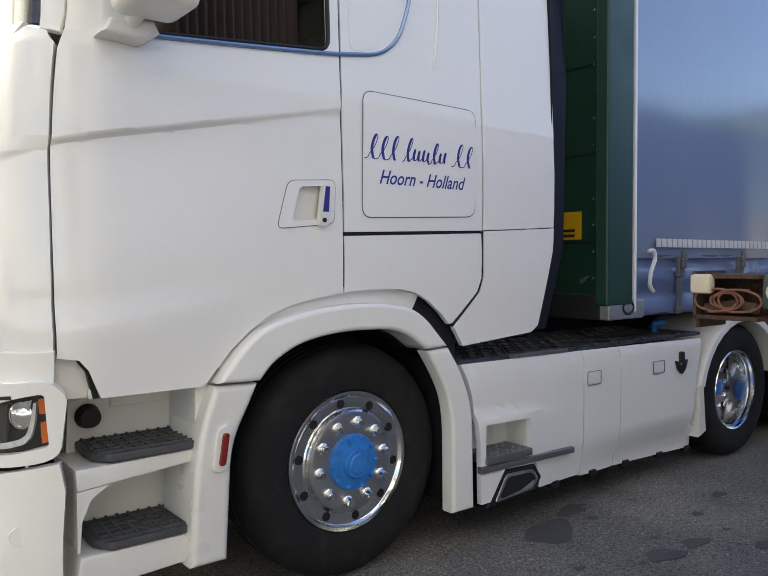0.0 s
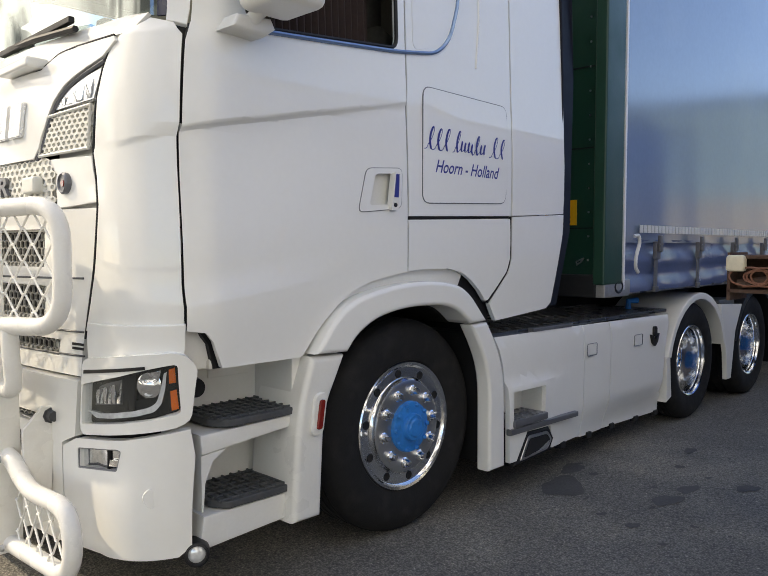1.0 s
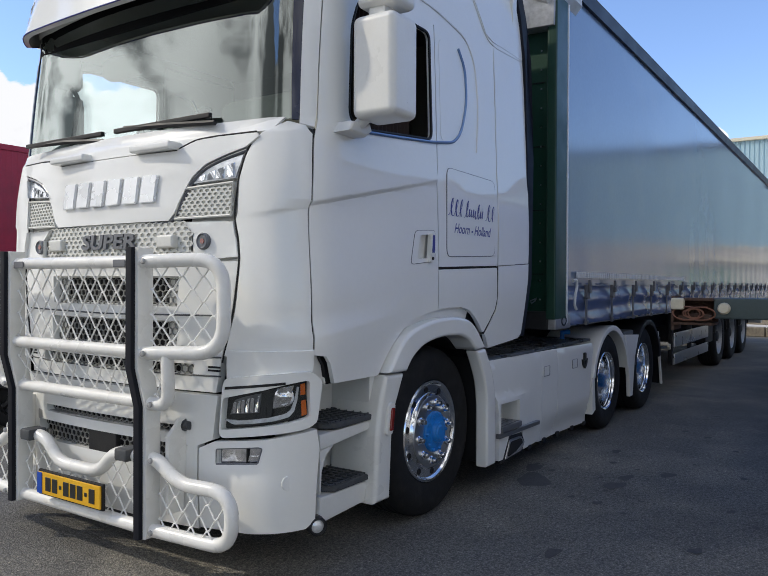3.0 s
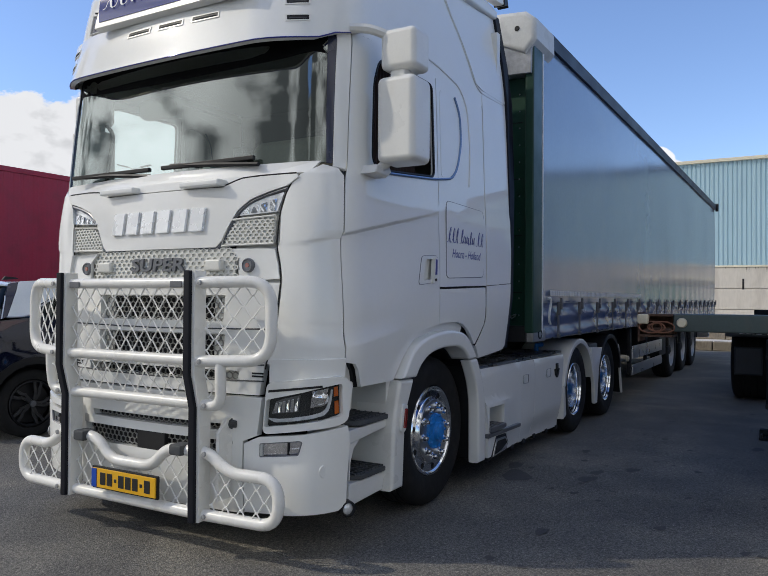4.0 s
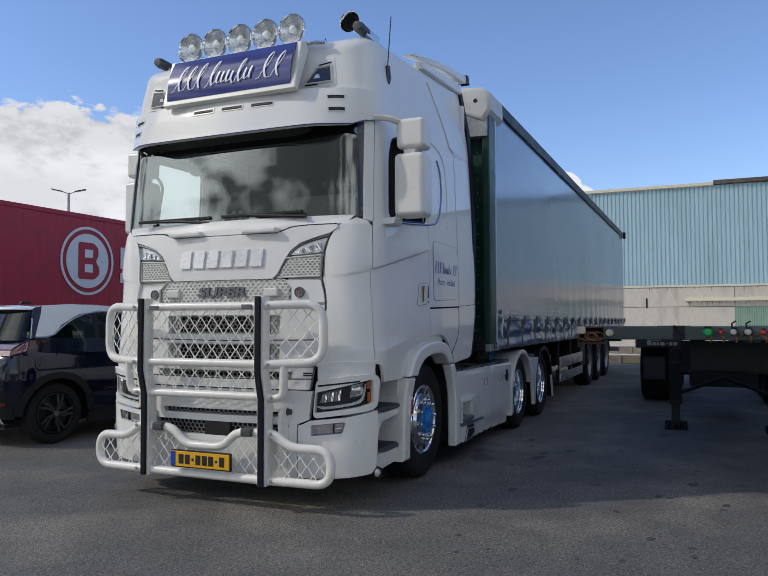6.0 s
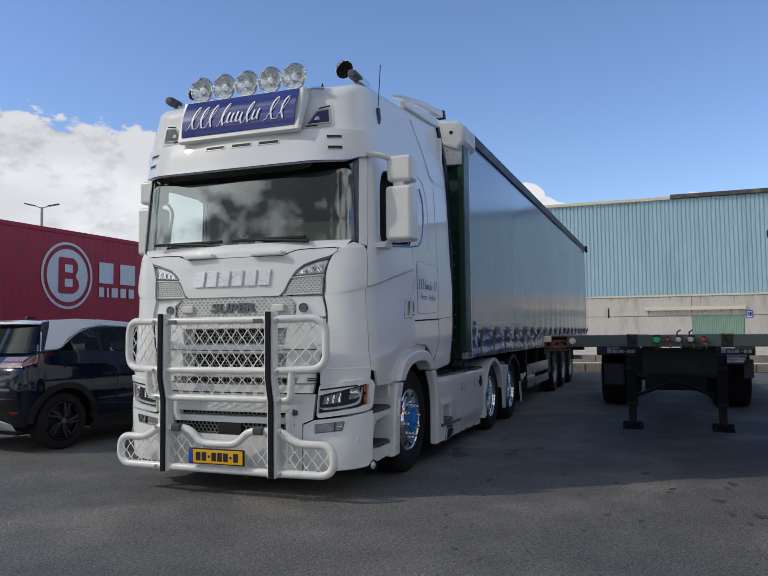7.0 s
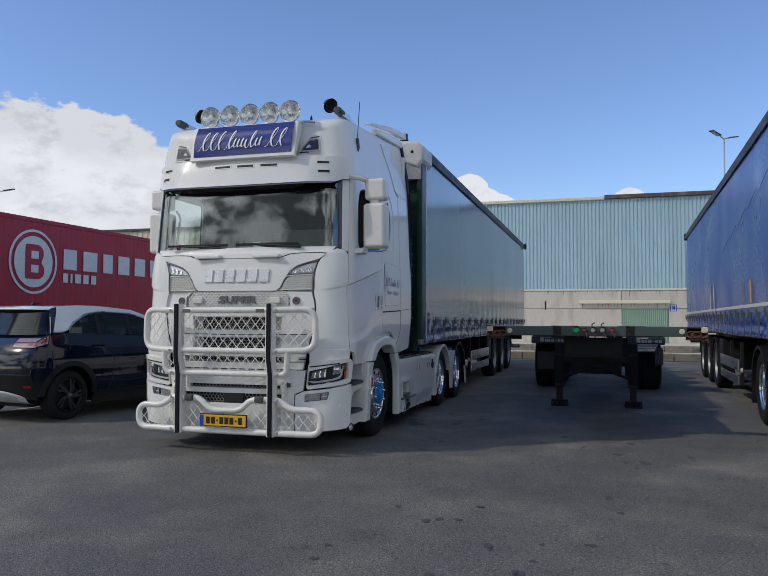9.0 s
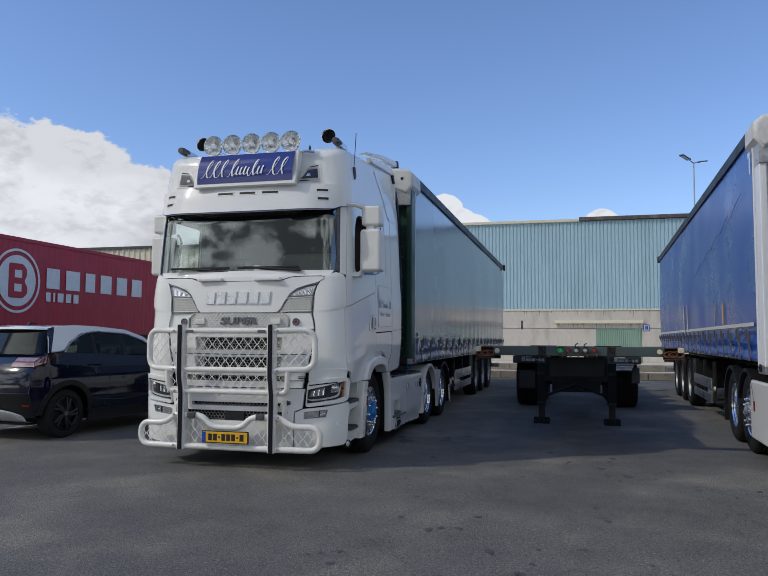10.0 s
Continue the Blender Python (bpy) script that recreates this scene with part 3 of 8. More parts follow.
def wheel_meshes(kind):
    """Meshes of a wheel whose outer face looks to -y; y = 0 is the outer side of the tyre."""
    if kind in WHEEL_MESH:
        return WHEEL_MESH[kind]
    d = {}
    R = 0.5
    tyre = [(0.298, 0.03), (0.31, 0.012), (0.36, -0.004), (0.42, -0.006), (0.455, 0.006), (0.478, 0.02), (0.492, 0.04), (R, 0.075)]
    w = 0.30 if kind != "twin" else 0.58
    prof = list(tyre)
    for g in (0.26, 0.42, 0.58, 0.74):
        y = w * g
        prof += [(R, y - 0.009), (R - 0.014, y - 0.006), (R - 0.014, y + 0.006), (R, y + 0.009)]
    prof += [(r, w - y) for r, y in reversed(tyre)]
    d["tyre"] = mesh_of(lathe(prof, 64), "tyre")
    bm = bmesh.new()
    if kind == "front":
        face = [(0.300, 0.035), (0.304, 0.018), (0.298, 0.010), (0.285, 0.013), (0.276, 0.024), (0.270, 0.027), (0.228, 0.027), (0.221, 0.022), (0.214, 0.006), (0.205, 0.010), (0.0, 0.010)]
    elif kind == "trailer":
        face = [(0.300, 0.035), (0.304, 0.018), (0.298, 0.010), (0.285, 0.016), (0.272, 0.05), (0.262, 0.10), (0.240, 0.125), (0.180, 0.115), (0.0, 0.115)]
    else:
        face = [(0.300, 0.035), (0.304, 0.018), (0.298, 0.010), (0.288, 0.016), (0.284, 0.034), (0.268, 0.042), (0.262, 0.06), (0.258, 0.13), (0.254, 0.19), (0.25, 0.20)]
    add_lathe(bm, face, 64)
    d["rim"] = mesh_of(bm, "rim")
    if kind == "front":
        d["wheel_disc"] = mesh_of(lathe([(0.214, 0.008), (0.210, 0.000), (0.195, -0.004), (0.12, -0.006), (0.0, -0.006)], 56), "wheel_disc")
    elif kind != "trailer":
        d["wheel_disc"] = mesh_of(lathe([(0.262, 0.198), (0.235, 0.205), (0.150, 0.20), (0.0, 0.20)], 48), "wheel_disc")
    depth = {"front": 0.012, "trailer": 0.116, "twin": 0.20, "tag": 0.20}[kind]
    y = depth
    d["wheel_nut"] = mesh_of(lathe([(0, -0.052), (0.013, -0.052), (0.019, -0.036), (0.020, -0.022), (0.026, -0.018), (0.027, -0.008), (0.0, -0.004)][::-1], 10), "wheel_nut")
    d["vent_hole"] = mesh_of(lathe([(0.0, 0.0015), (0.0155, 0.0015), (0.0175, -0.0015), (0.0195, 0.0005)][::-1], 18), "vent_hole")
    sunk = 0.0 if kind in ("front", "trailer") else 0.022
    d["nuts"] = [pose(0.168 * math.cos(a), depth + sunk, 0.168 * math.sin(a)) for a in [2 * math.pi * k / 10 + 0.15 for k in range(10)]]
    ring, y = (0.2485, 0.0250) if kind == "front" else (0.222, depth - 0.004)
    d["vents"] = [pose(ring * math.cos(a), y, ring * math.sin(a)) for a in [2 * math.pi * (k + 0.5) / 10 + 0.15 for k in range(10)]]
    bm = bmesh.new()
    if kind == "front":
        add_lathe(bm, [(0.0, -0.05), (0.058, -0.05), (0.064, -0.042), (0.066, -0.03), (0.09, -0.026), (0.115, -0.022), (0.120, -0.012), (0.120, 0.0)][::-1], 40)
        nuts(bm, 10, 0.106, -0.036, -0.02, 0.011)
        add_lathe(bm, [(0.0, -0.058), (0.04, -0.057), (0.047, -0.05)][::-1], 8)
    elif kind == "trailer":
        add_lathe(bm, [(0.0, 0.02), (0.05, 0.022), (0.085, 0.035), (0.092, 0.115)][::-1], 32)
    else:
        add_lathe(bm, [(0.0, 0.13), (0.045, 0.132), (0.058, 0.14), (0.065, 0.16), (0.07, 0.2)][::-1], 32)
        nuts(bm, 8, 0.045, 0.125, 0.135, 0.007)
    d["hub"] = mesh_of(bm, "hub")
    d["barrel"] = mesh_of(lathe([(0.0, 0.24), (0.27, 0.24), (0.27, w - 0.04), (0.0, w - 0.04)], 32), "wheel")
    WHEEL_MESH[kind] = d
    return d


def wheel(parent, x, y, kind="front", side=-1, hub=HUB_BLUE, rim=CHROME, size=1.0):
    """A wheel as a part, its outer face at y, on the left (side -1) or right of the vehicle."""
    d = wheel_meshes(kind)
    m = pose(x, y, 0.498 * size, 0, 0, 0 if side < 0 else 180) @ Matrix.Diagonal((size, size, size, 1))
    w = part_mesh("wheel", d["barrel"], DARK, parent, m=m)
    part_mesh("tyre", d["tyre"], RUBBER, w, smooth=30)
    part_mesh("rim", d["rim"], rim, w, smooth=35)
    if kind != "trailer":
        part_mesh("wheel_disc", d["wheel_disc"], ALU if kind == "front" else DISH, w)
    for at in d["nuts"]:
        part_mesh("wheel_nut", d["wheel_nut"], CHROME, w, m=at)
    for at in d["vents"]:
        part_mesh("vent_hole", d["vent_hole"], DARK, w, m=at)
    hubmesh = d["hub"] if hub is HUB_BLUE or d["hub"].users == 0 else d["hub"].copy()
    if hubmesh is not d["hub"] and hubmesh.materials:
        hubmesh.materials.clear()
    part_mesh("hub", hubmesh, hub, w)
    return w


def rounded_block(xs, ys, zs, r):
    """A padded block with well-rounded edges."""
    return box(xs[0], xs[1], ys[0], ys[1], zs[0], zs[1], r, 4)


# ---- ground ----
bm = bmesh.new()
vs = [bm.verts.new(p) for p in ((-600, -600, 0), (600, -600, 0), (600, 600, 0), (-600, 600, 0))]
bm.faces.new(vs)
ground = part("ground", bm, ASPHALT)
tagged(ground, "worn dark grey asphalt yard with oil spots", "ground", kind="structure")

# ---- the white tractor unit: cab shape ----
CAB_FRONT = [(0.2, 0.02), (0.5, 0.0), (1.0, 0.0), (1.7, 0.01), (2.06, 0.045), (2.10, 0.066), (2.14, 0.0715), (2.30, 0.083), (2.50, 0.100), (2.70, 0.121), (2.82, 0.135), (3.0, 0.12), (3.45, 0.17), (3.9, 0.23)]
CAB_HALF = [(0.2, 1.185), (0.9, 1.205), (1.3, 1.215), (1.8, 1.215), (2.1, 1.20), (2.9, 1.17), (3.2, 1.145), (3.45, 1.105), (3.9, 1.03)]
cab_front, cab_half = smooth_table(CAB_FRONT), smooth_table(CAB_HALF)
CORNER = 0.35


def crease(u, z):
    """The ledge that runs along corner, door and locker, rising to the rear."""
    d = crease_line(u) - z
    if d < 0 or u > 1.6:
        return 0.0
    fade = 1 - 0.6 * smooth_step(0.5, 1.3, u) - 0.4 * smooth_step(1.3, 1.6, u)
    fade *= 0.45 + 0.55 * smooth_step(-0.1, 0.4, u)
    return 0.026 * smooth_step(0, 0.03, d) * (1 - smooth_step(0.06, 0.5, d)) * fade


def lower_ledge(u, z):
    """A second, softer ledge low on corner and door that stands proud towards the foot."""
    d = z - (1.125 + 0.14 * max(0.0, u - 0.2))
    if not -0.28 < d < 0.11:
        return 0.0
    fade = smooth_step(-0.20, 0.05, u) * (1 - smooth_step(0.35, 1.0, u))
    return 0.017 * fade * ((1 - d / 0.11) ** 2 if d > 0 else 1 - smooth_step(0.02, 0.28, -d))


def crease_line(u):
    return 1.70 + 0.212 * u if u > 0 else 1.70 + 0.06 * u


CREASE_CUTS = [((0.0, 1.70 - d), (-0.212, 1.0)) for d in (0.0, 0.012, 0.025, 0.06, 0.16, 0.3)] + [((0.2, 1.125 + d), (-0.14, 1.0)) for d in (-0.12, -0.012, 0.0, 0.025, 0.06, 0.11)]


def cab_at(u, z, out=0.0):
    """A place on the left outside of the cab: u runs from the middle of the front (-1.02) round the corner to the rear."""
    f, w = cab_front(z) - out, cab_half(z) + out
    w += lower_ledge(u, z) - crease(u, z)
    c = CORNER
    if u >= 0.38:
        return (u + (f - 0.03) * max(0, 1 - (u - 0.38) / 0.5), -w, z)
    if u >= -0.17:
        a = (u + 0.17) / 0.55 * math.pi / 2
        return (f + c - c * math.cos(a) + 0.04 * math.cos(a) ** 3, -(w - c) - c * math.sin(a), z)
    t = (-0.17 - u) / 0.85
    return (f + 0.04 - 0.07 * (1 - (1 - t) ** 2), -(w - c) * (1 - t), z)


def u_of(a):
    """The cab's u for a distance a from the middle of the front."""
    a = abs(a)
    if a <= 0.85:
        return -1.02 + a
    return -0.17 + 0.55 * math.asin(min(1, (a - 0.85) / CORNER)) / (math.pi / 2)


def front_map(out=0.0):
    def f(a, z):
        x, y, zz = cab_at(u_of(a), z, out)
        return (x, y if a >= 0 else -y, zz)
    return f


def side_map(out=0.0):
    return lambda u, z: cab_at(u, z, out)


def arc(points, closed=False, steps=5, r=0.08):
    return [(p.x, p.y) for p in rounded([(a, b, 0) for a, b in points], r, steps, closed)]


truck = thing("truck_tractor", "white long-distance tractor unit with blue wheel hubs and bull bar", "truck")

# side sheets, both sides
DOOR_LOW = [(0.222, 1.045), (0.29, 1.035), (0.32, 1.0), (0.36, 0.905), (0.69, 0.905), (0.705, 0.91), (0.765, 0.99), (0.80, 1.03), (0.875, 1.098), (0.95, 1.148), (1.05, 1.185), (1.18, 1.208), (1.288, 1.222)]
WINDOW = [(0.40, 2.16), (0.40, 2.62), (0.46, 2.76), (0.60, 2.80), (1.24, 2.80), (1.24, 2.19), (0.5, 2.125)]
BOWL = [(1.05, 1.505), (1.225, 1.52), (1.23, 1.65), (1.09, 1.64)]
REAR_WINDOW = [(1.34, 2.20), (1.34, 2.80), (1.50, 2.80), (1.60, 2.72), (1.66, 2.55), (1.60, 2.36), (1.48, 2.24)]
RIB_LONG = mesh_of(box(-0.004, 0.004, -0.125, 0.125, -0.006, 0.006, 0.002, 1), "step_rib")
RIB_CROSS = mesh_of(box(-0.18, 0.18, -0.0035, 0.0035, -0.006, 0.005, 0.002, 1), "step_rib")
for side in (-1, 1):
    def put(name, bm, material, parent=truck, label="", smooth=40):
        return part(name, bm if side < 0 else flip_y(bm), material, parent, label, smooth)

    door = put("door", panel([DOOR_LOW + [(1.288, 2.86), (0.215, 2.86), (0.205, 2.1)], arc(WINDOW, True, 4, 0.05), arc(BOWL, True, 3, 0.02)], side_map(), 0.06, slant=CREASE_CUTS), WHITE)
    if side > 0:
        put("door_window", panel([arc(WINDOW, True, 4, 0.05)], side_map(-0.02), 0.3, 0.004, 0), COVER_GLASS, door)
    for path in (((0.216, 1.06), (0.213, 1.6), (0.20, 2.08)), ((1.2925, 1.245), (1.2925, 1.46), (1.2925, 2.2), (1.2925, 2.84)), ((1.30, 1.461), (1.7, 1.474), (2.08, 1.486))):
        put("door_seam", tube([Vector(cab_at(u, z, -0.012)) for a, b in zip(path, path[1:]) for u, z in [(a[0] + (b[0] - a[0]) * k / 6, a[1] + (b[1] - a[1]) * k / 6) for k in range(7)]], 0.0065, 5), DARK, door)
    put("hatch_seam", tube([Vector(cab_at(u, z, -0.008)) for u, z in ((2.091, 1.488), (2.091, 1.27), (2.066, 1.205), (1.985, 1.128), (1.90, 1.054))], 0.009, 5, round_by=0.05), DARK, door)
    put("window_trim", tube([Vector(cab_at(u, z, 0.004)) for u, z in ((0.42, 2.105), (0.8, 2.135), (1.24, 2.175), (1.50, 2.215), (1.60, 2.30), (1.675, 2.50), (1.66, 2.70), (1.58, 2.80))], 0.009, 6, round_by=0.08), WIN_TRIM, door, "slim blue-grey window trim")
    put("window_seal", tube([Vector(cab_at(u, z, -0.004)) for u, z in arc(WINDOW, True, 4, 0.05)], 0.009, 6, True), BLACK, door)
    put("handle_recess", panel([arc([(0.985, 1.475), (1.245, 1.50), (1.255, 1.675), (1.04, 1.66)], True, 4, 0.03), arc(BOWL, True, 3, 0.02)], side_map(0.003), 0.08, 0.004, 0.001), WHITE, door)
    put("recess_line", tube([Vector(cab_at(u, z, 0.001)) for u, z in arc([(0.985, 1.475), (1.245, 1.50), (1.255, 1.675), (1.04, 1.66)], True, 4, 0.03)], 0.0025, 5, True), STRIP_GREY, door)
    put("recess_bowl", panel([[(1.03, 1.49), (1.245, 1.505), (1.25, 1.67), (1.07, 1.66)]], side_map(-0.026), 0.05, 0.0, 0), GRILLE_WHITE, door)
    put("handle", panel([arc([(1.163, 1.488), (1.207, 1.49), (1.222, 1.655), (1.190, 1.655)], True, 3, 0.012)], side_map(0.022), 0.03, 0.03, 0.006), WHITE_PLASTIC, door, "white door handle with dark blue insert")
    put("handle_insert", panel([[(1.180, 1.545), (1.207, 1.545), (1.215, 1.645), (1.196, 1.645)]], side_map(0.024), 0.03, 0.004, 0.001), SCRIPT_BLUE, door)
    put("lock", lathe([(0, -0.006), (0.009, -0.005), (0.010, 0.006)][::-1], 14, pose(1.186, -1.236, 1.512)), BLACK, door)
    put("door_edge_shadow_gap", box(0.30, 1.27, -1.12, -1.10, 1.25, 2.0), DARK, door)

    # behind the door: locker sheet, hatches, rear quarter
    locker = [(1.297, 1.468), (2.085, 1.492), (2.092, 2.30), (2.085, 2.98), (1.297, 2.98)]
    put("rear_side_panel", panel([locker, arc(REAR_WINDOW, True, 4, 0.05)], side_map(), 0.08), WHITE)
    put("rear_side_window", panel([arc(REAR_WINDOW, True, 4, 0.05)], side_map(0.002), 0.2, 0.004, 0), WHITE)
    lid = arc([(1.385, 1.53), (2.035, 1.555), (2.05, 2.045), (1.40, 2.055)], True, 5, 0.05)
    hatch = put("locker_lid", panel([lid], side_map(0.0035), 0.09, 0.006, 0.002), WHITE, truck, "white locker lid with blue script lettering")
    if side < 0:
        left_lid = hatch
    put("lid_seam", tube([Vector(cab_at(u, z, 0.001)) for u, z in lid], 0.0032, 5, True), STRIP_GREY, hatch)
    low_hatch = [(1.297, 1.223), (1.415, 1.23), (1.577, 1.23), (1.677, 1.21), (1.75, 1.173), (1.825, 1.115), (1.875, 1.062), (1.90, 1.065), (2.06, 1.21), (2.085, 1.27), (2.083, 1.478), (1.297, 1.452)]
    put("lower_hatch", panel([low_hatch], side_map(), 0.07), WHITE)
    quarter = [(1.905, 1.045), (1.965, 0.955), (2.44, 0.99), (2.49, 1.02), (2.60, 1.40), (2.608, 1.515), (2.097, 1.488), (2.095, 1.27), (2.07, 1.20)]
    put("lower_quarter", panel([quarter], lambda u, z: cab_at(u, z, 0.004), 0.08), WHITE)
    put("rear_quarter", panel([[(2.097, 1.493), (2.608, 1.519), (2.615, 2.3), (2.60, 2.985), (2.095, 2.985)]], side_map(0.004), 0.1), WHITE)
    edge = [(2.46, 1.0), (2.56, 1.0), (2.70, 1.42), (2.72, 2.3), (2.70, 3.0), (2.66, 3.74), (2.56, 3.74), (2.58, 3.0), (2.60, 2.3), (2.595, 1.42)]
    bm = prism(edge, -1.208, -1.12, "y", 0.006)
    bmesh.ops.bisect_plane(bm, geom=list(bm.verts) + list(bm.edges) + list(bm.faces), plane_co=(0, 0, 3.3), plane_no=(0, 0, 1))
    for v in bm.verts:
        v.co.y += max(0.0, cab_half(2.7) - cab_half(v.co.z))
    put("rubber_edge", bm, STRIP_BLACK, truck, "dark navy air deflector edge")

    # wheel arch: lining strip and mudguard
    outer = [(0.722, 0.915), (0.80, 1.02), (0.868, 1.085), (0.955, 1.125), (1.10, 1.158), (1.26, 1.176), (1.45, 1.178), (1.615, 1.152), (1.70, 1.103), (1.83, 0.968)]
    inner = [(1.70, 0.962), (1.65, 1.0), (1.60, 1.033), (1.505, 1.064), (1.30, 1.07), (1.16, 1.056), (1.045, 1.03), (0.94, 0.97), (0.888, 0.91)]
    put("mudguard", prism(arc(outer, False, 4, 0.1) + arc(inner, False, 4, 0.1), -1.262, -1.10, "y", 0.02, 3), WHITE, truck)
    put("mudguard_liner", prism([(a, b - 0.012) for a, b in outer] + [(a, b - 0.004) for a, b in inner], -1.10, -0.80, "y"), BLACK, truck)
    put("rear_mudguard", prism([(1.705, 0.955), (1.835, 0.96)] + arc([(1.835, 0.96), (1.89, 0.885), (1.95, 0.77), (1.985, 0.65), (1.995, 0.20)], False, 4, 0.12)[1:] + arc([(1.86, 0.20), (1.857, 0.62), (1.832, 0.75), (1.767, 0.865), (1.705, 0.955)], False, 4, 0.12)[:-1], -1.258, -1.17, "y", 0.018, 3), WHITE, truck)
    put("mudguard_liner", prism([(1.80, 0.90), (1.86, 0.92), (1.95, 0.7), (1.99, 0.5), (2.0, 0.22), (1.90, 0.22), (1.89, 0.5), (1.85, 0.72)], -1.17, -0.80, "y"), BLACK, truck)
    put("front_mudguard", prism([(0.715, 0.905)] + arc([(0.888, 0.90), (0.844, 0.811), (0.80, 0.730), (0.777, 0.645), (0.755, 0.27)], False, 4, 0.12) + arc([(0.615, 0.27), (0.632, 0.58), (0.66, 0.76), (0.715, 0.905)], False, 4, 0.08)[:-1], -1.245, -0.95, "y", 0.025, 3), WHITE_PLASTIC, truck)
    ml = put("marker_surround", prism(arc([(0.69, 0.60), (0.752, 0.60), (0.778, 0.765), (0.715, 0.765)], True, 4, 0.03), -1.262, -1.24, "y", 0.008), WHITE_PLASTIC)
    put("side_marker", prism(arc([(0.713, 0.625), (0.739, 0.625), (0.756, 0.74), (0.731, 0.74)], True, 4, 0.012), -1.272, -1.255, "y", 0.004), RED_LENS, ml, "red side marker lamp")
    put("arch_lining", prism([(1.56, 1.28), (1.8, 1.17), (1.95, 1.0), (1.98, 0.3), (1.93, 0.3), (1.88, 0.85), (1.7, 1.06), (1.52, 1.12)], -1.17, -0.75, "y"), BLACK)
    put("arch_shoulder", prism([(0.72, 1.0), (0.9, 1.16), (1.2, 1.26), (1.56, 1.26), (1.72, 1.20), (1.64, 1.06), (1.52, 1.12), (1.37, 1.14), (1.0, 1.08), (0.8, 0.9)], -1.185, -0.75, "y", 0.01), WHITE_PLASTIC)
    put("arch_back", box(0.75, 1.98, -0.74, -0.70, 0.35, 1.25), DARK)

    # entry steps in their recess
    put("step_recess", prism([(0.27, 0.32), (0.70, 0.32), (0.70, 0.92), (0.30, 0.92)], -0.93, -0.88, "y"), WHITE_PLASTIC)
    put("recess_side", prism([(0.655, 0.29), (0.70, 0.29), (0.72, 0.93), (0.67, 0.93)], -1.17, -0.90, "y", 0.008), WHITE_PLASTIC)
    put("recess_top", box(0.30, 0.76, -1.165, -0.85, 0.895, 0.935, 0.01), WHITE_PLASTIC)
    put("step_shelf", prism([(0.255, 0.60), (0.70, 0.64), (0.70, 0.685), (0.25, 0.675)], -1.185, -0.90, "y", 0.012), WHITE_PLASTIC)
    put("shelf_gusset", prism([(0.255, 0.60), (0.36, 0.61), (0.30, 0.57), (0.27, 0.50), (0.262, 0.40), (0.255, 0.40)], -1.18, -0.92, "y"), WHITE_PLASTIC)
    put("step_sill", prism([(0.24, 0.26), (0.72, 0.285), (0.72, 0.385), (0.26, 0.385)], -1.185, -0.90, "y", 0.015), WHITE_PLASTIC)
    for zs in (0.685, 0.388):
        bm = bmesh.new()
        add_prism(bm, arc([(0.315, -0.92), (0.315, -1.13), (0.36, -1.195), (0.66, -1.195), (0.70, -1.15), (0.70, -0.92)], True, 3, 0.02), zs, zs + 0.028, "z", 0.006)
        step = put("step", bm, STEP_GREY, truck, "dark grey ribbed plastic entry step")
        for i in range(9):
            part_mesh("step_rib", RIB_LONG, STEP_GREY, step, m=pose(0.339 + i * 0.04, side * 1.055, zs + 0.031))
        for j in range(6):
            part_mesh("step_rib", RIB_CROSS, STEP_GREY, step, m=pose(0.5075, side * (1.1715 - j * 0.045), zs + 0.030))
    put("filler_cap", lathe([(0, -0.03), (0.035, -0.028), (0.04, 0.0), (0.045, 0.02)][::-1], 20, pose(0.36, -0.96, 0.80)), BLACK)
    put("recess_hatch", box(0.44, 0.63, -0.938, -0.93, 0.82, 0.885, 0.004), WHITE_PLASTIC)
    put("door_foot", prism([(0.255, 1.05), (0.305, 1.03), (0.33, 0.99), (0.35, 0.90), (0.315, 0.90), (0.295, 0.99), (0.275, 1.015)], -1.17, -0.9, "y"), BLACK)
    put("hinge_cover", box(0.19, 0.33, -1.15, -0.9, 0.90, 1.055, 0.01), WHITE_PLASTIC)

# hollow cab: floor, rear wall, lining
put_c = lambda name, bm, material, parent=truck, label="", smooth=40: part(name, bm, material, parent, label, smooth)
put_c("cab_floor", box(0.12, 2.5, -1.08, 1.08, 1.22, 1.27), INTERIOR)
put_c("cab_front_wall", box(0.11, 0.15, -0.95, 0.95, 0.5, 2.03), DARK)
put_c("cab_rear_wall", box(2.46, 2.52, -1.15, 1.15, 1.0, 3.55), WHITE_PLASTIC)
put_c("rear_lining", box(1.95, 1.98, -1.10, 1.10, 1.3, 3.3), INTERIOR)
put_c("ceiling_lining", box(0.3, 2.4, -1.05, 1.05, 3.0, 3.03), INTERIOR)
dash = put_c("dashboard", prism([(0.17, 2.02), (0.22, 2.12), (0.34, 2.14), (0.52, 2.09), (0.58, 1.98), (0.50, 1.6), (0.2, 1.6)], -1.05, 1.05, "y", 0.03, 3), DASH)
put_c("dash_cowl", rounded_block((0.44, 0.80), (-0.95, -0.30), (2.04, 2.36), 0.07), COWL, dash, "beige padded instrument cowl")
put_c("dash_box", box(0.33, 0.38, -0.34, -0.26, 2.13, 2.31, 0.014, 3), DASH, dash)
put_c("dash_tray", box(0.32, 0.36, -0.09, -0.02, 2.13, 2.22, 0.006), REFLECT, dash)
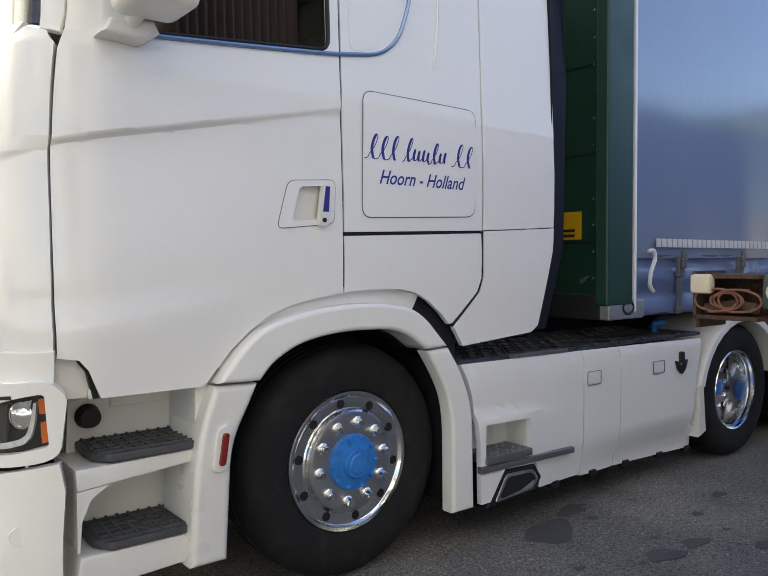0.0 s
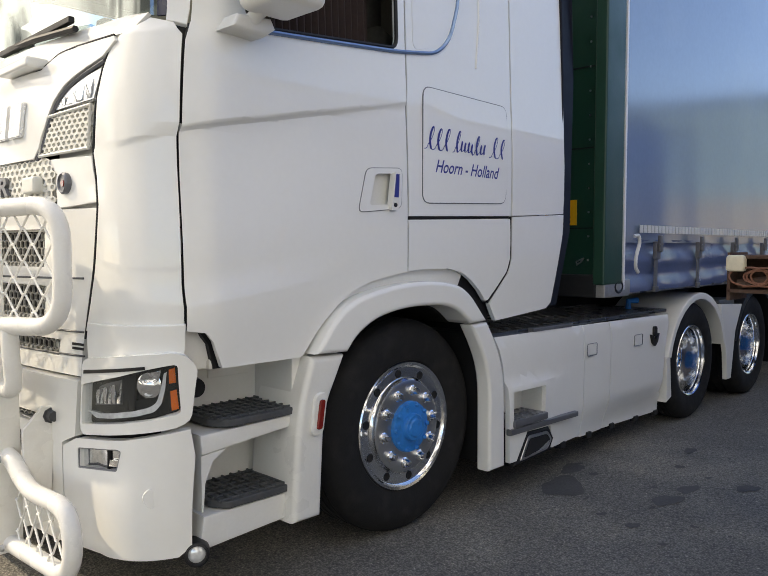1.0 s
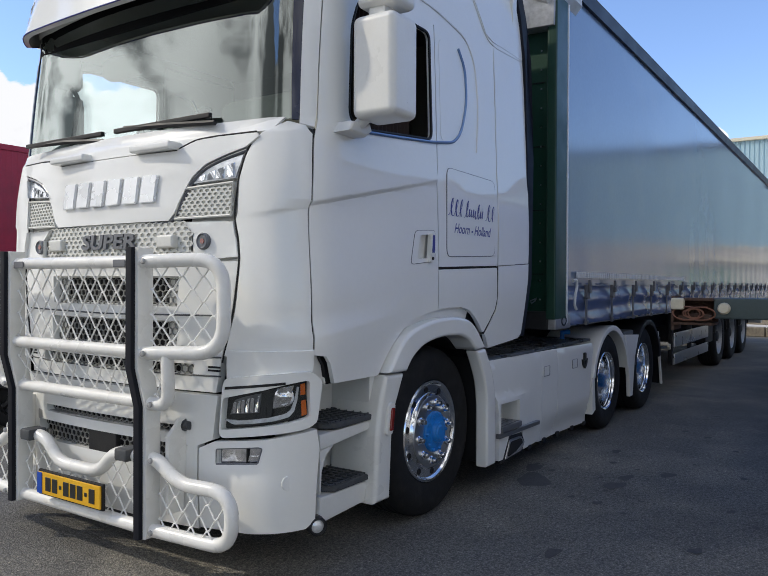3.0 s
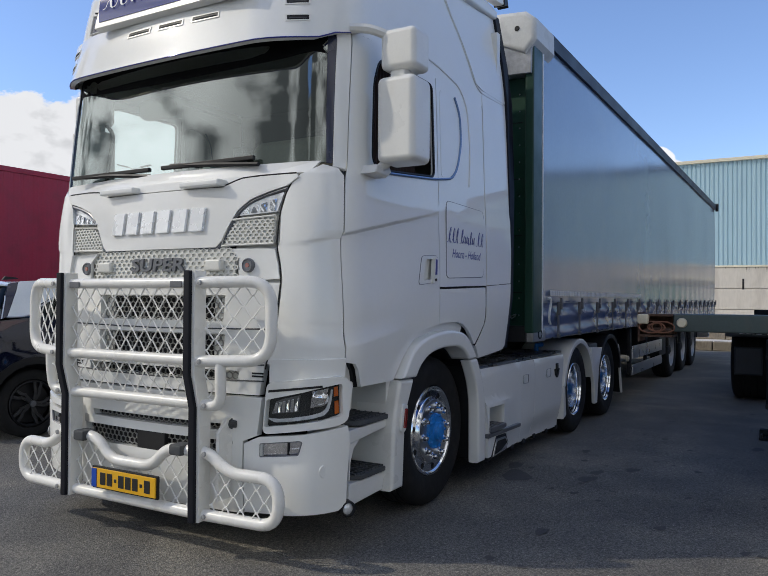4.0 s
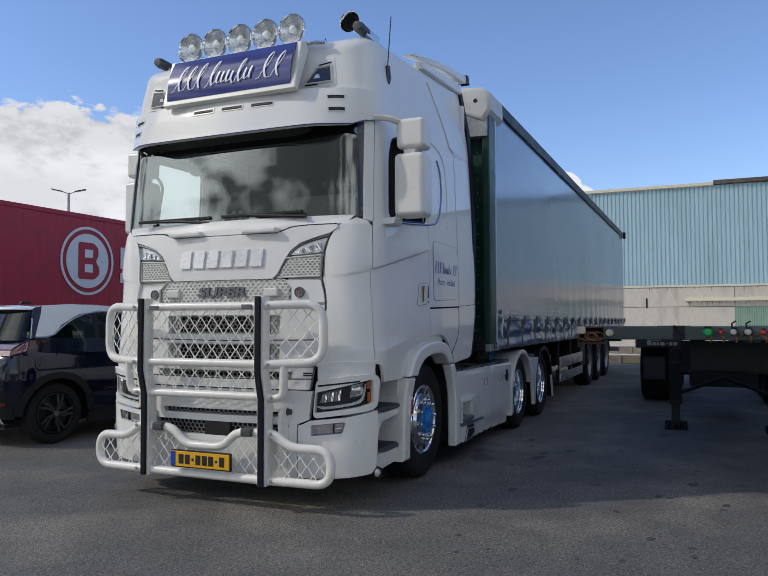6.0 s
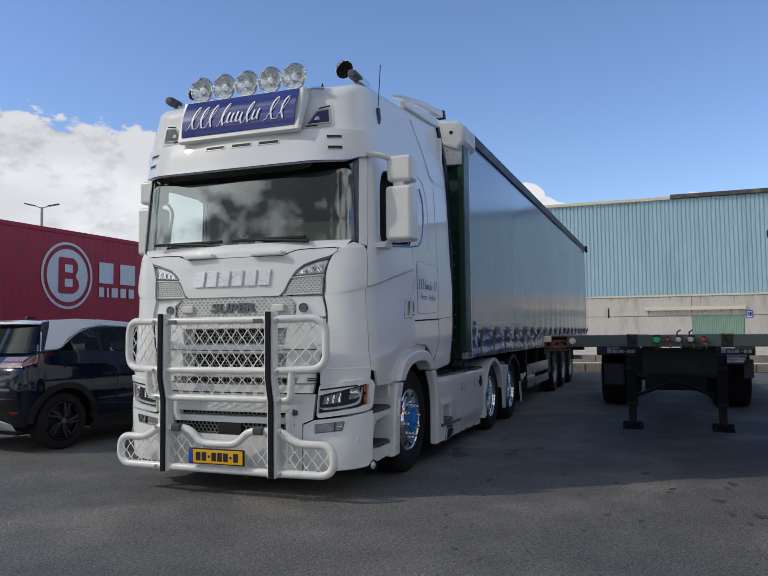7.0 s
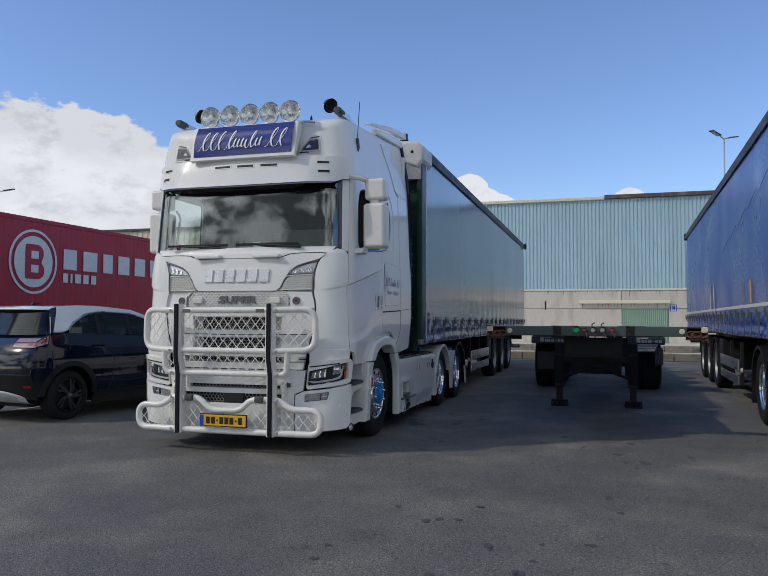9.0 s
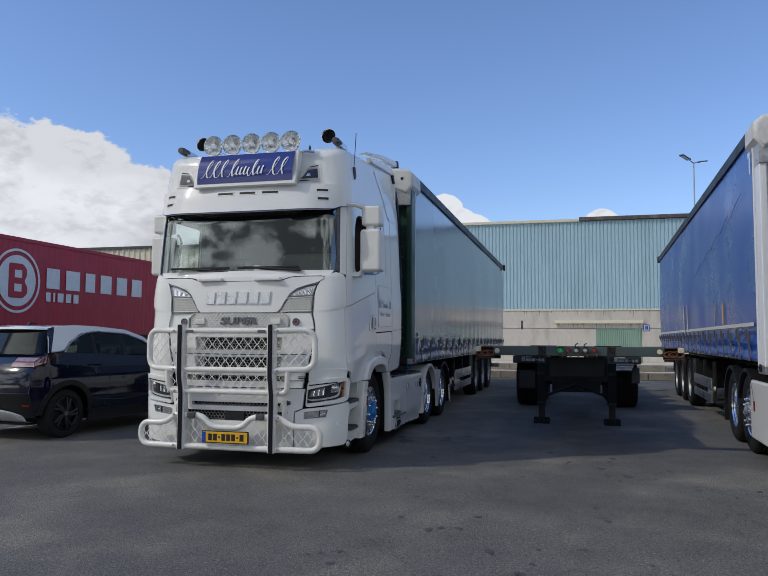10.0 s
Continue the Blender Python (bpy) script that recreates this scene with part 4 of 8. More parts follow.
for y in (0.04, 0.105, 0.18):
    put_c("note_box", box(0.32, 0.36, y, y + 0.045, 2.13, 2.25, 0.006), STRIP_GREY if y < 0.17 else DASH, dash)
put_c("sun_blind_lamp", rounded_block((0.38, 0.5), (0.36, 0.66), (2.60, 2.74), 0.05), COWL, truck)
put_c("steering_wheel", tube([(0.74 + 0.09 * math.sin(a), -0.62 + 0.22 * math.cos(a), 2.30 + 0.20 * math.sin(a)) for a in [2 * math.pi * k / 28 for k in range(28)]], 0.016, 8, True), DASH)
put_c("steering_column", tube([(0.58, -0.62, 2.10), (0.74, -0.62, 2.30)], 0.035, 8), DASH)
for y in (-0.62, 0.62):
    seat = put_c("seat", box(0.95, 1.42, y - 0.25, y + 0.25, 1.55, 1.72, 0.05, 3), SEAT)
    put_c("backrest", prism([(1.35, 1.66), (1.46, 1.66), (1.60, 2.38), (1.50, 2.42)], y - 0.24, y + 0.24, "y", 0.04, 3), SEAT, seat)
    put_c("headrest", box(1.52, 1.62, y - 0.13, y + 0.13, 2.42, 2.62, 0.04, 3), SEAT, seat)
    s = -1 if y < 0 else 1
    if s > 0:
        continue
    bm = bmesh.new()
    foot, head = [], []
    for k in range(85):
        fold = 0.018 * math.sin(k * 1.05)
        foot.append(bm.verts.new((0.64 + k * 0.0062, s * (1.095 + fold), 2.0)))
        head.append(bm.verts.new((0.64 + k * 0.0062, s * (1.065 + fold * 0.7), 2.9)))
    for k in range(84):
        bm.faces.new((foot[k], foot[k + 1], head[k + 1], head[k]))
    put_c("cab_curtain", bm, DRAPE, truck, "dark pleated side curtain")
put_c("hand_rail", tube([(0.40, 1.0, 2.10), (0.44, 1.0, 2.35), (0.47, 0.99, 2.55), (0.44, 1.03, 2.62)], 0.014, 8, round_by=0.06), BLACK)

# front: screen, bonnet panel, corners
SCREEN = [(-1.135, 2.125), (1.135, 2.125), (1.12, 2.86), (-1.12, 2.86)]
ws = put_c("windscreen", panel([arc(SCREEN, True, 4, 0.05)], front_map(-0.012), (0.06, 0.2), 0.006, 0), GLASS)
ws.visible_shadow = False
top = [(a, 2.765 - 0.065 * (1 - (a / 1.1) ** 2) if abs(a) < 0.95 else 2.765 - 0.25 * (abs(a) - 0.95)) for a in [1.1 - 0.1 * k for k in range(23)]]
# plain matte black strip laid over the top of the glass
put_c("screen_top_band", panel([[(-1.1, 2.87), (1.1, 2.87)] + top], front_map(-0.008), 0.08, 0.004, 0), TOP_BAND, ws, "black top band of the windscreen")
for s in (-1, 1):
    bm = panel([[(0.115, 2.10), (0.198, 2.085), (0.208, 2.87), (0.115, 2.87)]], side_map(0.002), 0.06, 0.02, 0.005)
    part("screen_pillar", bm if s < 0 else flip_y(bm), WHITE, truck)
    bm = panel([[(0.076 if s < 0 else 0.1, 2.12), (0.118, 2.12), (0.12, 2.86), (0.06 if s < 0 else 0.095, 2.86)]], side_map(-0.004), 0.03, 0.01, 0)
    part("screen_seal", bm if s < 0 else flip_y(bm), NAVY, truck)
    # white rounded corner between front and door
    c = [(u_of(0.785), 1.03), (u_of(0.95), 1.03), (0.15, 1.05), (0.212, 1.058), (0.209, 1.5), (0.195, 2.05), (0.15, 2.09), (u_of(1.06), 2.11), (u_of(0.955), 2.055), (u_of(0.905), 2.0), (u_of(0.877), 1.95), (u_of(0.846), 1.855), (u_of(0.842), 1.665), (u_of(0.866), 1.57), (u_of(0.874), 1.48), (u_of(0.84), 1.25), (u_of(0.81), 1.12)]
    bm = panel([c], side_map(0.003), 0.045, 0.03, 0.006, extra=((1, 1.70), (1, 1.69), (1, 1.675)))
    part("corner_panel", bm if s < 0 else flip_y(bm), WHITE, truck)

BONNET_EDGE = [(0.44, 1.668), (0.475, 1.70), (0.52, 1.785), (0.575, 1.872), (0.65, 1.928), (0.76, 1.966), (0.875, 1.995), (0.945, 2.04), (0.93, 2.058), (0.70, 2.056), (0.585, 2.048), (0.47, 2.008)]
BONNET = BONNET_EDGE + [(-a, z) for a, z in reversed(BONNET_EDGE)]
bonnet = put_c("bonnet_panel", panel([BONNET], front_map(0.012), 0.08, 0.03, 0.012), WHITE)
put_c("cowl", panel([[(-1.0, 2.066), (-0.70, 2.064), (-0.58, 2.056), (-0.465, 2.016), (0.465, 2.016), (0.58, 2.056), (0.70, 2.064), (1.0, 2.066), (1.05, 2.13), (-1.05, 2.13)]], front_map(0.0), 0.08, 0.02, 0.006), WHITE)
part("bonnet_seam", tube([Vector(front_map(0.004)(a, z)) for a, z in ((-0.93, 2.062), (-0.70, 2.06), (-0.585, 2.052), (-0.467, 2.012), (0.467, 2.012), (0.585, 2.052), (0.70, 2.06), (0.93, 2.062))], 0.006, 6, round_by=0.03), DARK, bonnet)
part("bonnet_seam", tube([Vector(front_map(0.002)(a, z)) for a, z in ((-0.475, 1.695), (-0.44, 1.662), (0.44, 1.662), (0.475, 1.695))], 0.006, 6, round_by=0.03), STRIP_GREY, bonnet)
for a in (-0.342, 0.342):
    part("cowl_lip", box(-0.045, 0.05, -a - 0.15, -a + 0.15, 2.012, 2.050, 0.012, 3), WHITE, truck)
# six raised chrome blocks in place of the maker's name
W_LET = 0.105
for k in range(6):
    a0 = -0.385 + k * 0.130
    bm = bars_along([W_LET], 0, 0.135, 0.012, lambda s, h, d: (cab_at(u_of(a0 + s), 1.76 + h, 0.012)[0] - d, -(a0 + s), 1.76 + h), 0.018)
    bmesh.ops.bevel(bm, geom=list(bm.edges), offset=0.004, segments=2, affect="EDGES")
    part("badge_block", bm, BADGE_SATIN, bonnet, "raised chrome badge block")
# wipers
for y0, y1, z1 in ((0.15, 0.78, 2.165), (-0.70, -0.02, 2.175)):
    wip = part("wiper", tube([(0.055, y0, 2.125), (0.045, y0 + (y1 - y0) * 0.5, 2.15), (0.06, y1, z1)], 0.013, 6), BLACK, truck)
    part("wiper_blade", box(-0.012, 0.012, -0.36, 0.36, -0.012, 0.012, 0.004, m=pose(0.055, (y0 + y1) / 2 + 0.05, 2.165)), BLACK, wip)

# upper lamps and honeycomb beside the bonnet
for s in (-1, 1):
    def fm(a, z, s=s):
        return front_map(0.0)(s * a, z)

    def keep(bm, s=s):
        if s < 0:
            bmesh.ops.reverse_faces(bm, faces=bm.faces)
        return bm
    lens = [(0.545, 1.838), (0.822, 1.856), (0.862, 1.962), (0.75, 1.938), (0.64, 1.898)]
    up = part("upper_lamp", keep(panel([lens], fm, 0.06, 0.02, 0.004)), LAMP_LENS, truck, "clear upper running lamp")
    for k in range(4):
        a = 0.61 + 0.054 * k
        part("lamp_element", keep(panel([[(a, 1.850 + 0.003 * k), (a + 0.040, 1.853 + 0.003 * k), (a + 0.046, 1.882 + 0.015 * k), (a + 0.010, 1.872 + 0.015 * k)]], lambda p, z, k=k: Vector(fm(p, z)) - Vector((0.004 + 0.003 * math.sin(60 * p + 40 * z + k), 0, 0)), 0.02, 0.004, 0)), LAMP_CHROME, up)
    # grey tube for the shade along the ledge under the bonnet's edge
    part("lamp_surround", tube([Vector(fm(a, z)) for a, z in ((0.455, 1.664), (0.490, 1.70), (0.534, 1.783), (0.588, 1.864), (0.66, 1.916), (0.765, 1.952), (0.885, 1.98))], 0.009, 6, round_by=0.1), STRIP_GREY, up)
    part("lamp_edge", tube([Vector(fm(a, z)) for a, z in ((0.93, 2.035), (0.896, 2.0), (0.869, 1.95), (0.838, 1.855), (0.834, 1.665), (0.858, 1.57), (0.866, 1.48), (0.832, 1.25), (0.802, 1.12), (0.776, 1.0))], 0.0042, 6, round_by=0.06), BLACK, up)
    comb = [(0.535, 1.818), (0.818, 1.834), (0.812, 1.682), (0.482, 1.676)]
    net = part("grille_net", honeycomb(comb, lambda a, z: Vector(fm(a, z)) - Vector((0.004, 0, 0)), 0.034, 0.006, squash=0.62), GRILLE_WHITE, truck, "off-white honeycomb grille")
    part("net_backing", keep(panel([comb], lambda a, z: Vector(fm(a, z)) + Vector((0.006, 0, 0)), 0.2, 0.004, 0)), GRILLE_WHITE, net)
    part("net_rim", tube([Vector(fm(a, z)) - Vector((0.006, 0, 0)) for a, z in comb], 0.007, 6, True), GRILLE_WHITE, net)
    part("badge_panel", keep(panel([[(0.60, 1.475), (0.857, 1.49), (0.849, 1.56), (0.824, 1.655), (0.52, 1.66), (0.60, 1.60)]], fm, 0.08, 0.02, 0.006)), WHITE, truck)
    bx, by = fm(0.665, 1.565)[:2]
    bd = part("round_badge", lathe([(0.040, 0.01), (0.040, -0.012), (0.034, -0.018), (0.029, -0.012), (0, -0.011)], 28, pose(bx, by, 1.565, 0, 0, -90)), STRIP_GREY, truck, "small round dark badge with red centre")
    part("badge_centre", lathe([(0.0, -0.0145), (0.013, -0.0145), (0.013, -0.008)][::-1], 20, pose(bx, by, 1.565, 0, 0, -90)), RED_LENS, bd)
    lx = fm(0.45, 1.57)[0]
    part("position_lamp", box(lx - 0.035, lx + 0.01, -s * 0.45 - 0.06, -s * 0.45 + 0.06, 1.535, 1.60, 0.012, 3), GRILLE_WHITE, truck, "small clear position lamp")

# white backing added behind the gaps round the lamps to make them paler
for s in (-1, 1):
    put_c("front_moulding", panel([[(s * 0.57, 1.0), (s * 0.94, 1.03), (s * 0.94, 2.05), (s * 0.57, 1.9)][::s]], front_map(-0.034), 0.08, 0.01, 0), WHITE_PLASTIC)

# grille
band = [(-0.575, 1.485), (0.575, 1.485), (0.59, 1.60), (0.51, 1.67), (-0.51, 1.67), (-0.59, 1.60)]
net = put_c("grille_net", honeycomb(band, front_map(0.004), 0.044, 0.008, 0.01, 0.62), GRILLE_WHITE, truck, "off-white honeycomb grille band")
put_c("net_backing", panel([band], front_map(-0.004), 0.2, 0.004, 0), GRILLE_WHITE, net)
SLOTS = [(1.255, 1.40, 0.50), (1.045, 1.185, 0.50), (0.925, 0.985, 0.60)]
frame_out = [(-0.65, 0.858), (0.65, 0.858), (0.745, 0.858), (0.768, 1.0), (0.793, 1.12), (0.823, 1.25), (0.857, 1.47), (-0.857, 1.47), (-0.823, 1.25), (-0.793, 1.12), (-0.768, 1.0), (-0.745, 0.858)]
holes = [[(-a, z0), (a, z0), (a + 0.015, z1), (-a - 0.015, z1)] for z0, z1, a in SLOTS]
surround = put_c("grille_surround", panel([frame_out] + holes, front_map(0.0), 0.09, 0.05, 0.008), WHITE)
for z0, z1, a in SLOTS:
    q = [(-a, z0), (a, z0), (a + 0.015, z1), (-a - 0.015, z1)]
    net = put_c("grille_net", honeycomb(q, front_map(-0.03), 0.042, 0.0024, 0.008, 0.8), NET_GREY, truck, "dark honeycomb grille slot")
    put_c("slot_backing", panel([[(-a * 0.86, z0 - 0.01), (a * 0.86, z0 - 0.01), (a * 0.86, z1 + 0.01), (-a * 0.86, z1 + 0.01)]], front_map(-0.05), 0.2, 0.004, 0), DARK, net)
    put_c("slot_frame", panel([[(-a - 0.02, z0 - 0.012), (a + 0.02, z0 - 0.012), (a + 0.03, z1 + 0.012), (-a - 0.03, z1 + 0.012)], [(-a * 0.86, z0 + 0.008), (a * 0.86, z0 + 0.008), (a * 0.86, z1 - 0.008), (-a * 0.86, z1 - 0.008)]], front_map(-0.038), 0.2, 0.004, 0), GRILLE_WHITE, net)
for z in (1.215, 1.02, 0.932):
    put_c("grille_seam", tube([Vector(front_map(0.001)(a, z + 0.012 * (abs(a) - 0.5))) for a in [-0.77 + 0.077 * k for k in range(21)]], 0.004, 5), STEP_GREY, surround)
for a0 in (0.695, -0.765):
    for z in (0.956, 0.972):
        put_c("side_slot", panel([[(a0, z), (a0 + 0.07, z), (a0 + 0.07, z + 0.009), (a0, z + 0.009)]], front_map(0.003), 0.1, 0.003, 0), DARK, surround)


# bumper
bump_c = [(-0.65, 0.215), (0.65, 0.215), (0.65, 0.61), (0.735, 0.645), (0.757, 0.85), (-0.757, 0.85), (-0.735, 0.645), (-0.65, 0.61)]
low = [(-0.57, 0.50), (0.57, 0.50), (0.59, 0.605), (-0.59, 0.605)]
thin = [(-0.50, 0.655), (0.50, 0.655), (0.51, 0.695), (-0.51, 0.695)]
bumper = put_c("bumper", panel([bump_c, low, thin], front_map(0.03), 0.09, 0.05, 0.01), WHITE)
for q in (low, thin):
    net = part("grille_net", honeycomb(q, front_map(0.0), 0.042, 0.0024, 0.008, 0.8), NET_GREY, bumper)
    part("slot_backing", panel([q], front_map(-0.02), 0.2, 0.004, 0), DARK, bumper)
part("radar_cover", box(-0.055, 0.0, -0.115, 0.115, 0.49, 0.615, 0.01), BLACK, bumper, "black square radar cover")
for s in (-1, 1):
    def keep(bm, s=s):
        return bm if s > 0 else flip_y(bm)
    fm = front_map(0.03)
    hl_out = [(0.766, 0.655), (0.95, 0.682), (1.10, 0.704), (1.178, 0.722), (1.186, 0.93), (1.165, 0.978), (1.0, 0.962), (0.784, 0.934)]
    lens = arc([(0.776, 0.695), (0.99, 0.727), (1.10, 0.745), (1.165, 0.768), (1.158, 0.938), (1.107, 0.924), (1.0, 0.892), (0.786, 0.842)], True, 3, 0.012)
    hp = part("headlight_panel", keep(panel([arc(hl_out, True, 4, 0.04), lens], fm, 0.05, 0.04, 0.008)), WHITE, truck)
    fi = front_map(-0.012)
    lamp = part("headlight", keep(panel([lens], fi, 0.06, 0.004, 0)), DARK, truck, "black-framed headlight with amber indicator")
    part("reflector", keep(panel([[(0.825, 0.762), (0.985, 0.783), (0.995, 0.872), (0.90, 0.848), (0.85, 0.83)]], front_map(-0.008), 0.05, 0.006, 0.002)), DISH, lamp)
    for k in range(6):
        a = 0.838 + 0.025 * k
        part("reflector_facet", keep(panel([[(a, 0.768 + (a - 0.83) * 0.13), (a + 0.017, 0.770 + (a - 0.83) * 0.13), (a + 0.022, 0.822 + (a - 0.83) * 0.28), (a + 0.004, 0.818 + (a - 0.83) * 0.28)]], lambda p, z, k=k: front_map(-0.002 + 0.008 * math.sin(40 * p + 2.1 * k) * (z - 0.78) / 0.05)(p, z), 0.02, 0.006, 0.002)), LAMP_CHROME, lamp)
    part("reflector", keep(panel([[(1.035, 0.80), (1.105, 0.82), (1.118, 0.91), (1.04, 0.89)]], lambda p, z: front_map(-0.006 + 0.006 * math.sin(70 * p))(p, z), 0.01, 0.01, 0.004)), LAMP_CHROME, lamp)
    for a in (0.995, 1.02):
        part("lamp_divider", keep(panel([[(a, 0.765), (a + 0.02, 0.768), (a + 0.028, 0.895), (a - 0.002, 0.885)]], front_map(0.003), 0.05, 0.01, 0.002)), DARK, lamp)
    px, py, pz = front_map(-0.002)(1.088, 0.858)
    part("projector", lathe([(0.0, -0.014), (0.025, -0.010), (0.036, 0.0), (0.044, 0.002), (0.046, 0.014)][::-1], 24, pose(px, -abs(py), pz, 0, 0, -50) if s > 0 else pose(px, abs(py), pz, 0, 0, -130)), LAMP_CHROME, lamp)
    chin = [(0.79, 0.742), (0.845, 0.720), (0.95, 0.733), (1.05, 0.750), (1.105, 0.768), (1.122, 0.795), (1.131, 0.85), (1.133, 0.905), (1.127, 0.903), (1.122, 0.85), (1.110, 0.800), (1.09, 0.783), (1.04, 0.768), (0.95, 0.752), (0.87, 0.741)]
    part("light_bar", keep(panel([arc(chin, True, 3, 0.01)], front_map(0.006), 0.04, 0.014, 0.004)), LAMP_LENS, lamp, "clear daytime light bar")
    for q in ([(1.139, 0.866), (1.152, 0.869), (1.149, 0.920), (1.137, 0.915)], [(1.144, 0.772), (1.157, 0.778), (1.153, 0.845), (1.141, 0.840)]):
        part("indicator", keep(panel([q], front_map(0.006), 0.03, 0.01, 0.002)), AMBER, lamp, "amber indicator lens")
    part("headlight_glass", keep(panel([lens], front_map(0.018), 0.06, 0.004, 0)), COVER_GLASS, lamp).visible_shadow = False
    part("brow_line", keep(panel([[(0.794, 0.882), (1.088, 0.920), (1.086, 0.931), (0.796, 0.895)]], front_map(0.0335), 0.06, 0.003, 0)), BLACK, hp)
    part("under_lamp_strip", keep(panel([[(0.80, 0.93), (0.95, 0.945), (1.165, 0.965), (1.165, 1.07), (0.80, 1.06)]], front_map(0.012), 0.05, 0.02, 0.006)), WHITE, hp)
    corner = [(u_of(0.66), 0.225), (-0.1, 0.235), (0.2, 0.265), (0.25, 0.30), (0.272, 0.62), (0.255, 0.712), (0.14, 0.695), (0.0, 0.672), (u_of(0.745), 0.640), (u_of(0.66), 0.60)]
    fog = arc([(u_of(0.752), 0.532), (u_of(0.985), 0.560), (u_of(1.005), 0.634), (u_of(0.985), 0.638), (u_of(0.752), 0.607)], True, 3, 0.01)
    bc = part("bumper_corner", keep(panel([corner, fog], side_map(0.032), 0.05, 0.04, 0.012)), WHITE, truck)
    fl = part("fog_lamp", keep(panel([fog], side_map(0.008), 0.06, 0.004, 0)), LAMP_CHROME, bc, "clear fog lamp in the bumper")
    part("fog_frame", keep(tube([Vector(cab_at(u, z, 0.026)) for u, z in fog], 0.006, 5, True)), STRIP_GREY, bc)
    part("fog_cap", keep(panel([[(u_of(0.935), 0.565), (u_of(0.985), 0.57), (u_of(0.992), 0.595), (u_of(0.94), 0.59)]], side_map(0.018), 0.06, 0.008, 0.002)), LAMP_CHROME, bc)
    part("fog_divider", keep(panel([[(u_of(0.925), 0.553), (u_of(0.931), 0.553), (u_of(0.931), 0.63), (u_of(0.925), 0.63)]], side_map(0.016), 0.06, 0.01, 0)), DARK, bc)
    part("tow_cap", keep(lathe([(0.0, -0.0005), (0.029, -0.0005), (0.030, 0.001), (0.0315, 0.001), (0.0325, -0.0005), (0.034, 0.003)][::-1], 28, pose(*cab_at(0.12, 0.48, 0.032), 0, 0, -28))), WHITE, bc)
    part("corner_lamp", keep(lathe([(0.030, -0.035), (0.034, -0.05), (0.043, -0.045), (0.046, 0.0), (0.04, 0.06)][::-1], 24, pose(0.24, -1.165, 0.265, 0, 0, -30))), BLACK, bc, "small round black work lamp")
    part("work_lens", keep(lathe([(0.0, -0.044), (0.02, -0.042), (0.033, -0.034)][::-1], 20, pose(0.24, -1.165, 0.265, 0, 0, -30))), LAMP_LENS, bc)

# roof: front face with sun visor above the screen, dome, side deflectors
roof_top = smooth_table([(0.0, 3.50), (0.3, 3.54), (0.6, 3.575), (1.0, 3.61), (1.64, 3.68), (2.62, 3.775)])
US = [-1.02, -0.9, -0.78, -0.66, -0.54, -0.42, -0.32, -0.24] + [-0.17 + 0.55 * k / 14 for k in range(15)] + [0.45 + 0.1 * k for k in range(22)] + [2.58]


def roof_column(u):
    """From the top of the screen or door up the outside and over the rounded edge."""
    side = smooth_step(-0.17, 0.38, u)
    top = roof_top(cab_at(u, 3.4)[0])
    r = 0.17 - 0.05 * side
    col = [cab_at(u, 2.86 + (top - r - 2.86) * k / 9) for k in range(10)]
    x, y, z = col[-1]
    a = (1 - side) * math.pi / 2
    for k in range(1, 9):
        b = math.pi / 2 * k / 8
        inset = r * (1 - math.cos(b)) * 1.1
        col.append((x + inset * math.sin(a), y + inset * math.cos(a) * min(1, abs(y) / 0.5), z + r * math.sin(b)))
    return col


bm = bmesh.new()
left = [[bm.verts.new(p) for p in roof_column(u)] for u in US]
right = [left[0]] + [[bm.verts.new((p[0], -p[1], p[2])) for p in roof_column(u)] for u in US[1:]]
for cols in (left, right):
    for a, b in zip(cols, cols[1:]):
        for k in range(len(a) - 1):
            bm.faces.new((a[k], b[k], b[k + 1], a[k + 1]))
for k in range(len(US) - 1):
    ring = [left[k][-1], left[k + 1][-1], right[k + 1][-1]] + ([right[k][-1]] if k else [])
    bm.faces.new(ring)
bm.faces.new(left[-1] + right[-1][::-1])
bmesh.ops.recalc_face_normals(bm, faces=bm.faces)
roof = part("roof", bm, WHITE, truck, smooth=50)


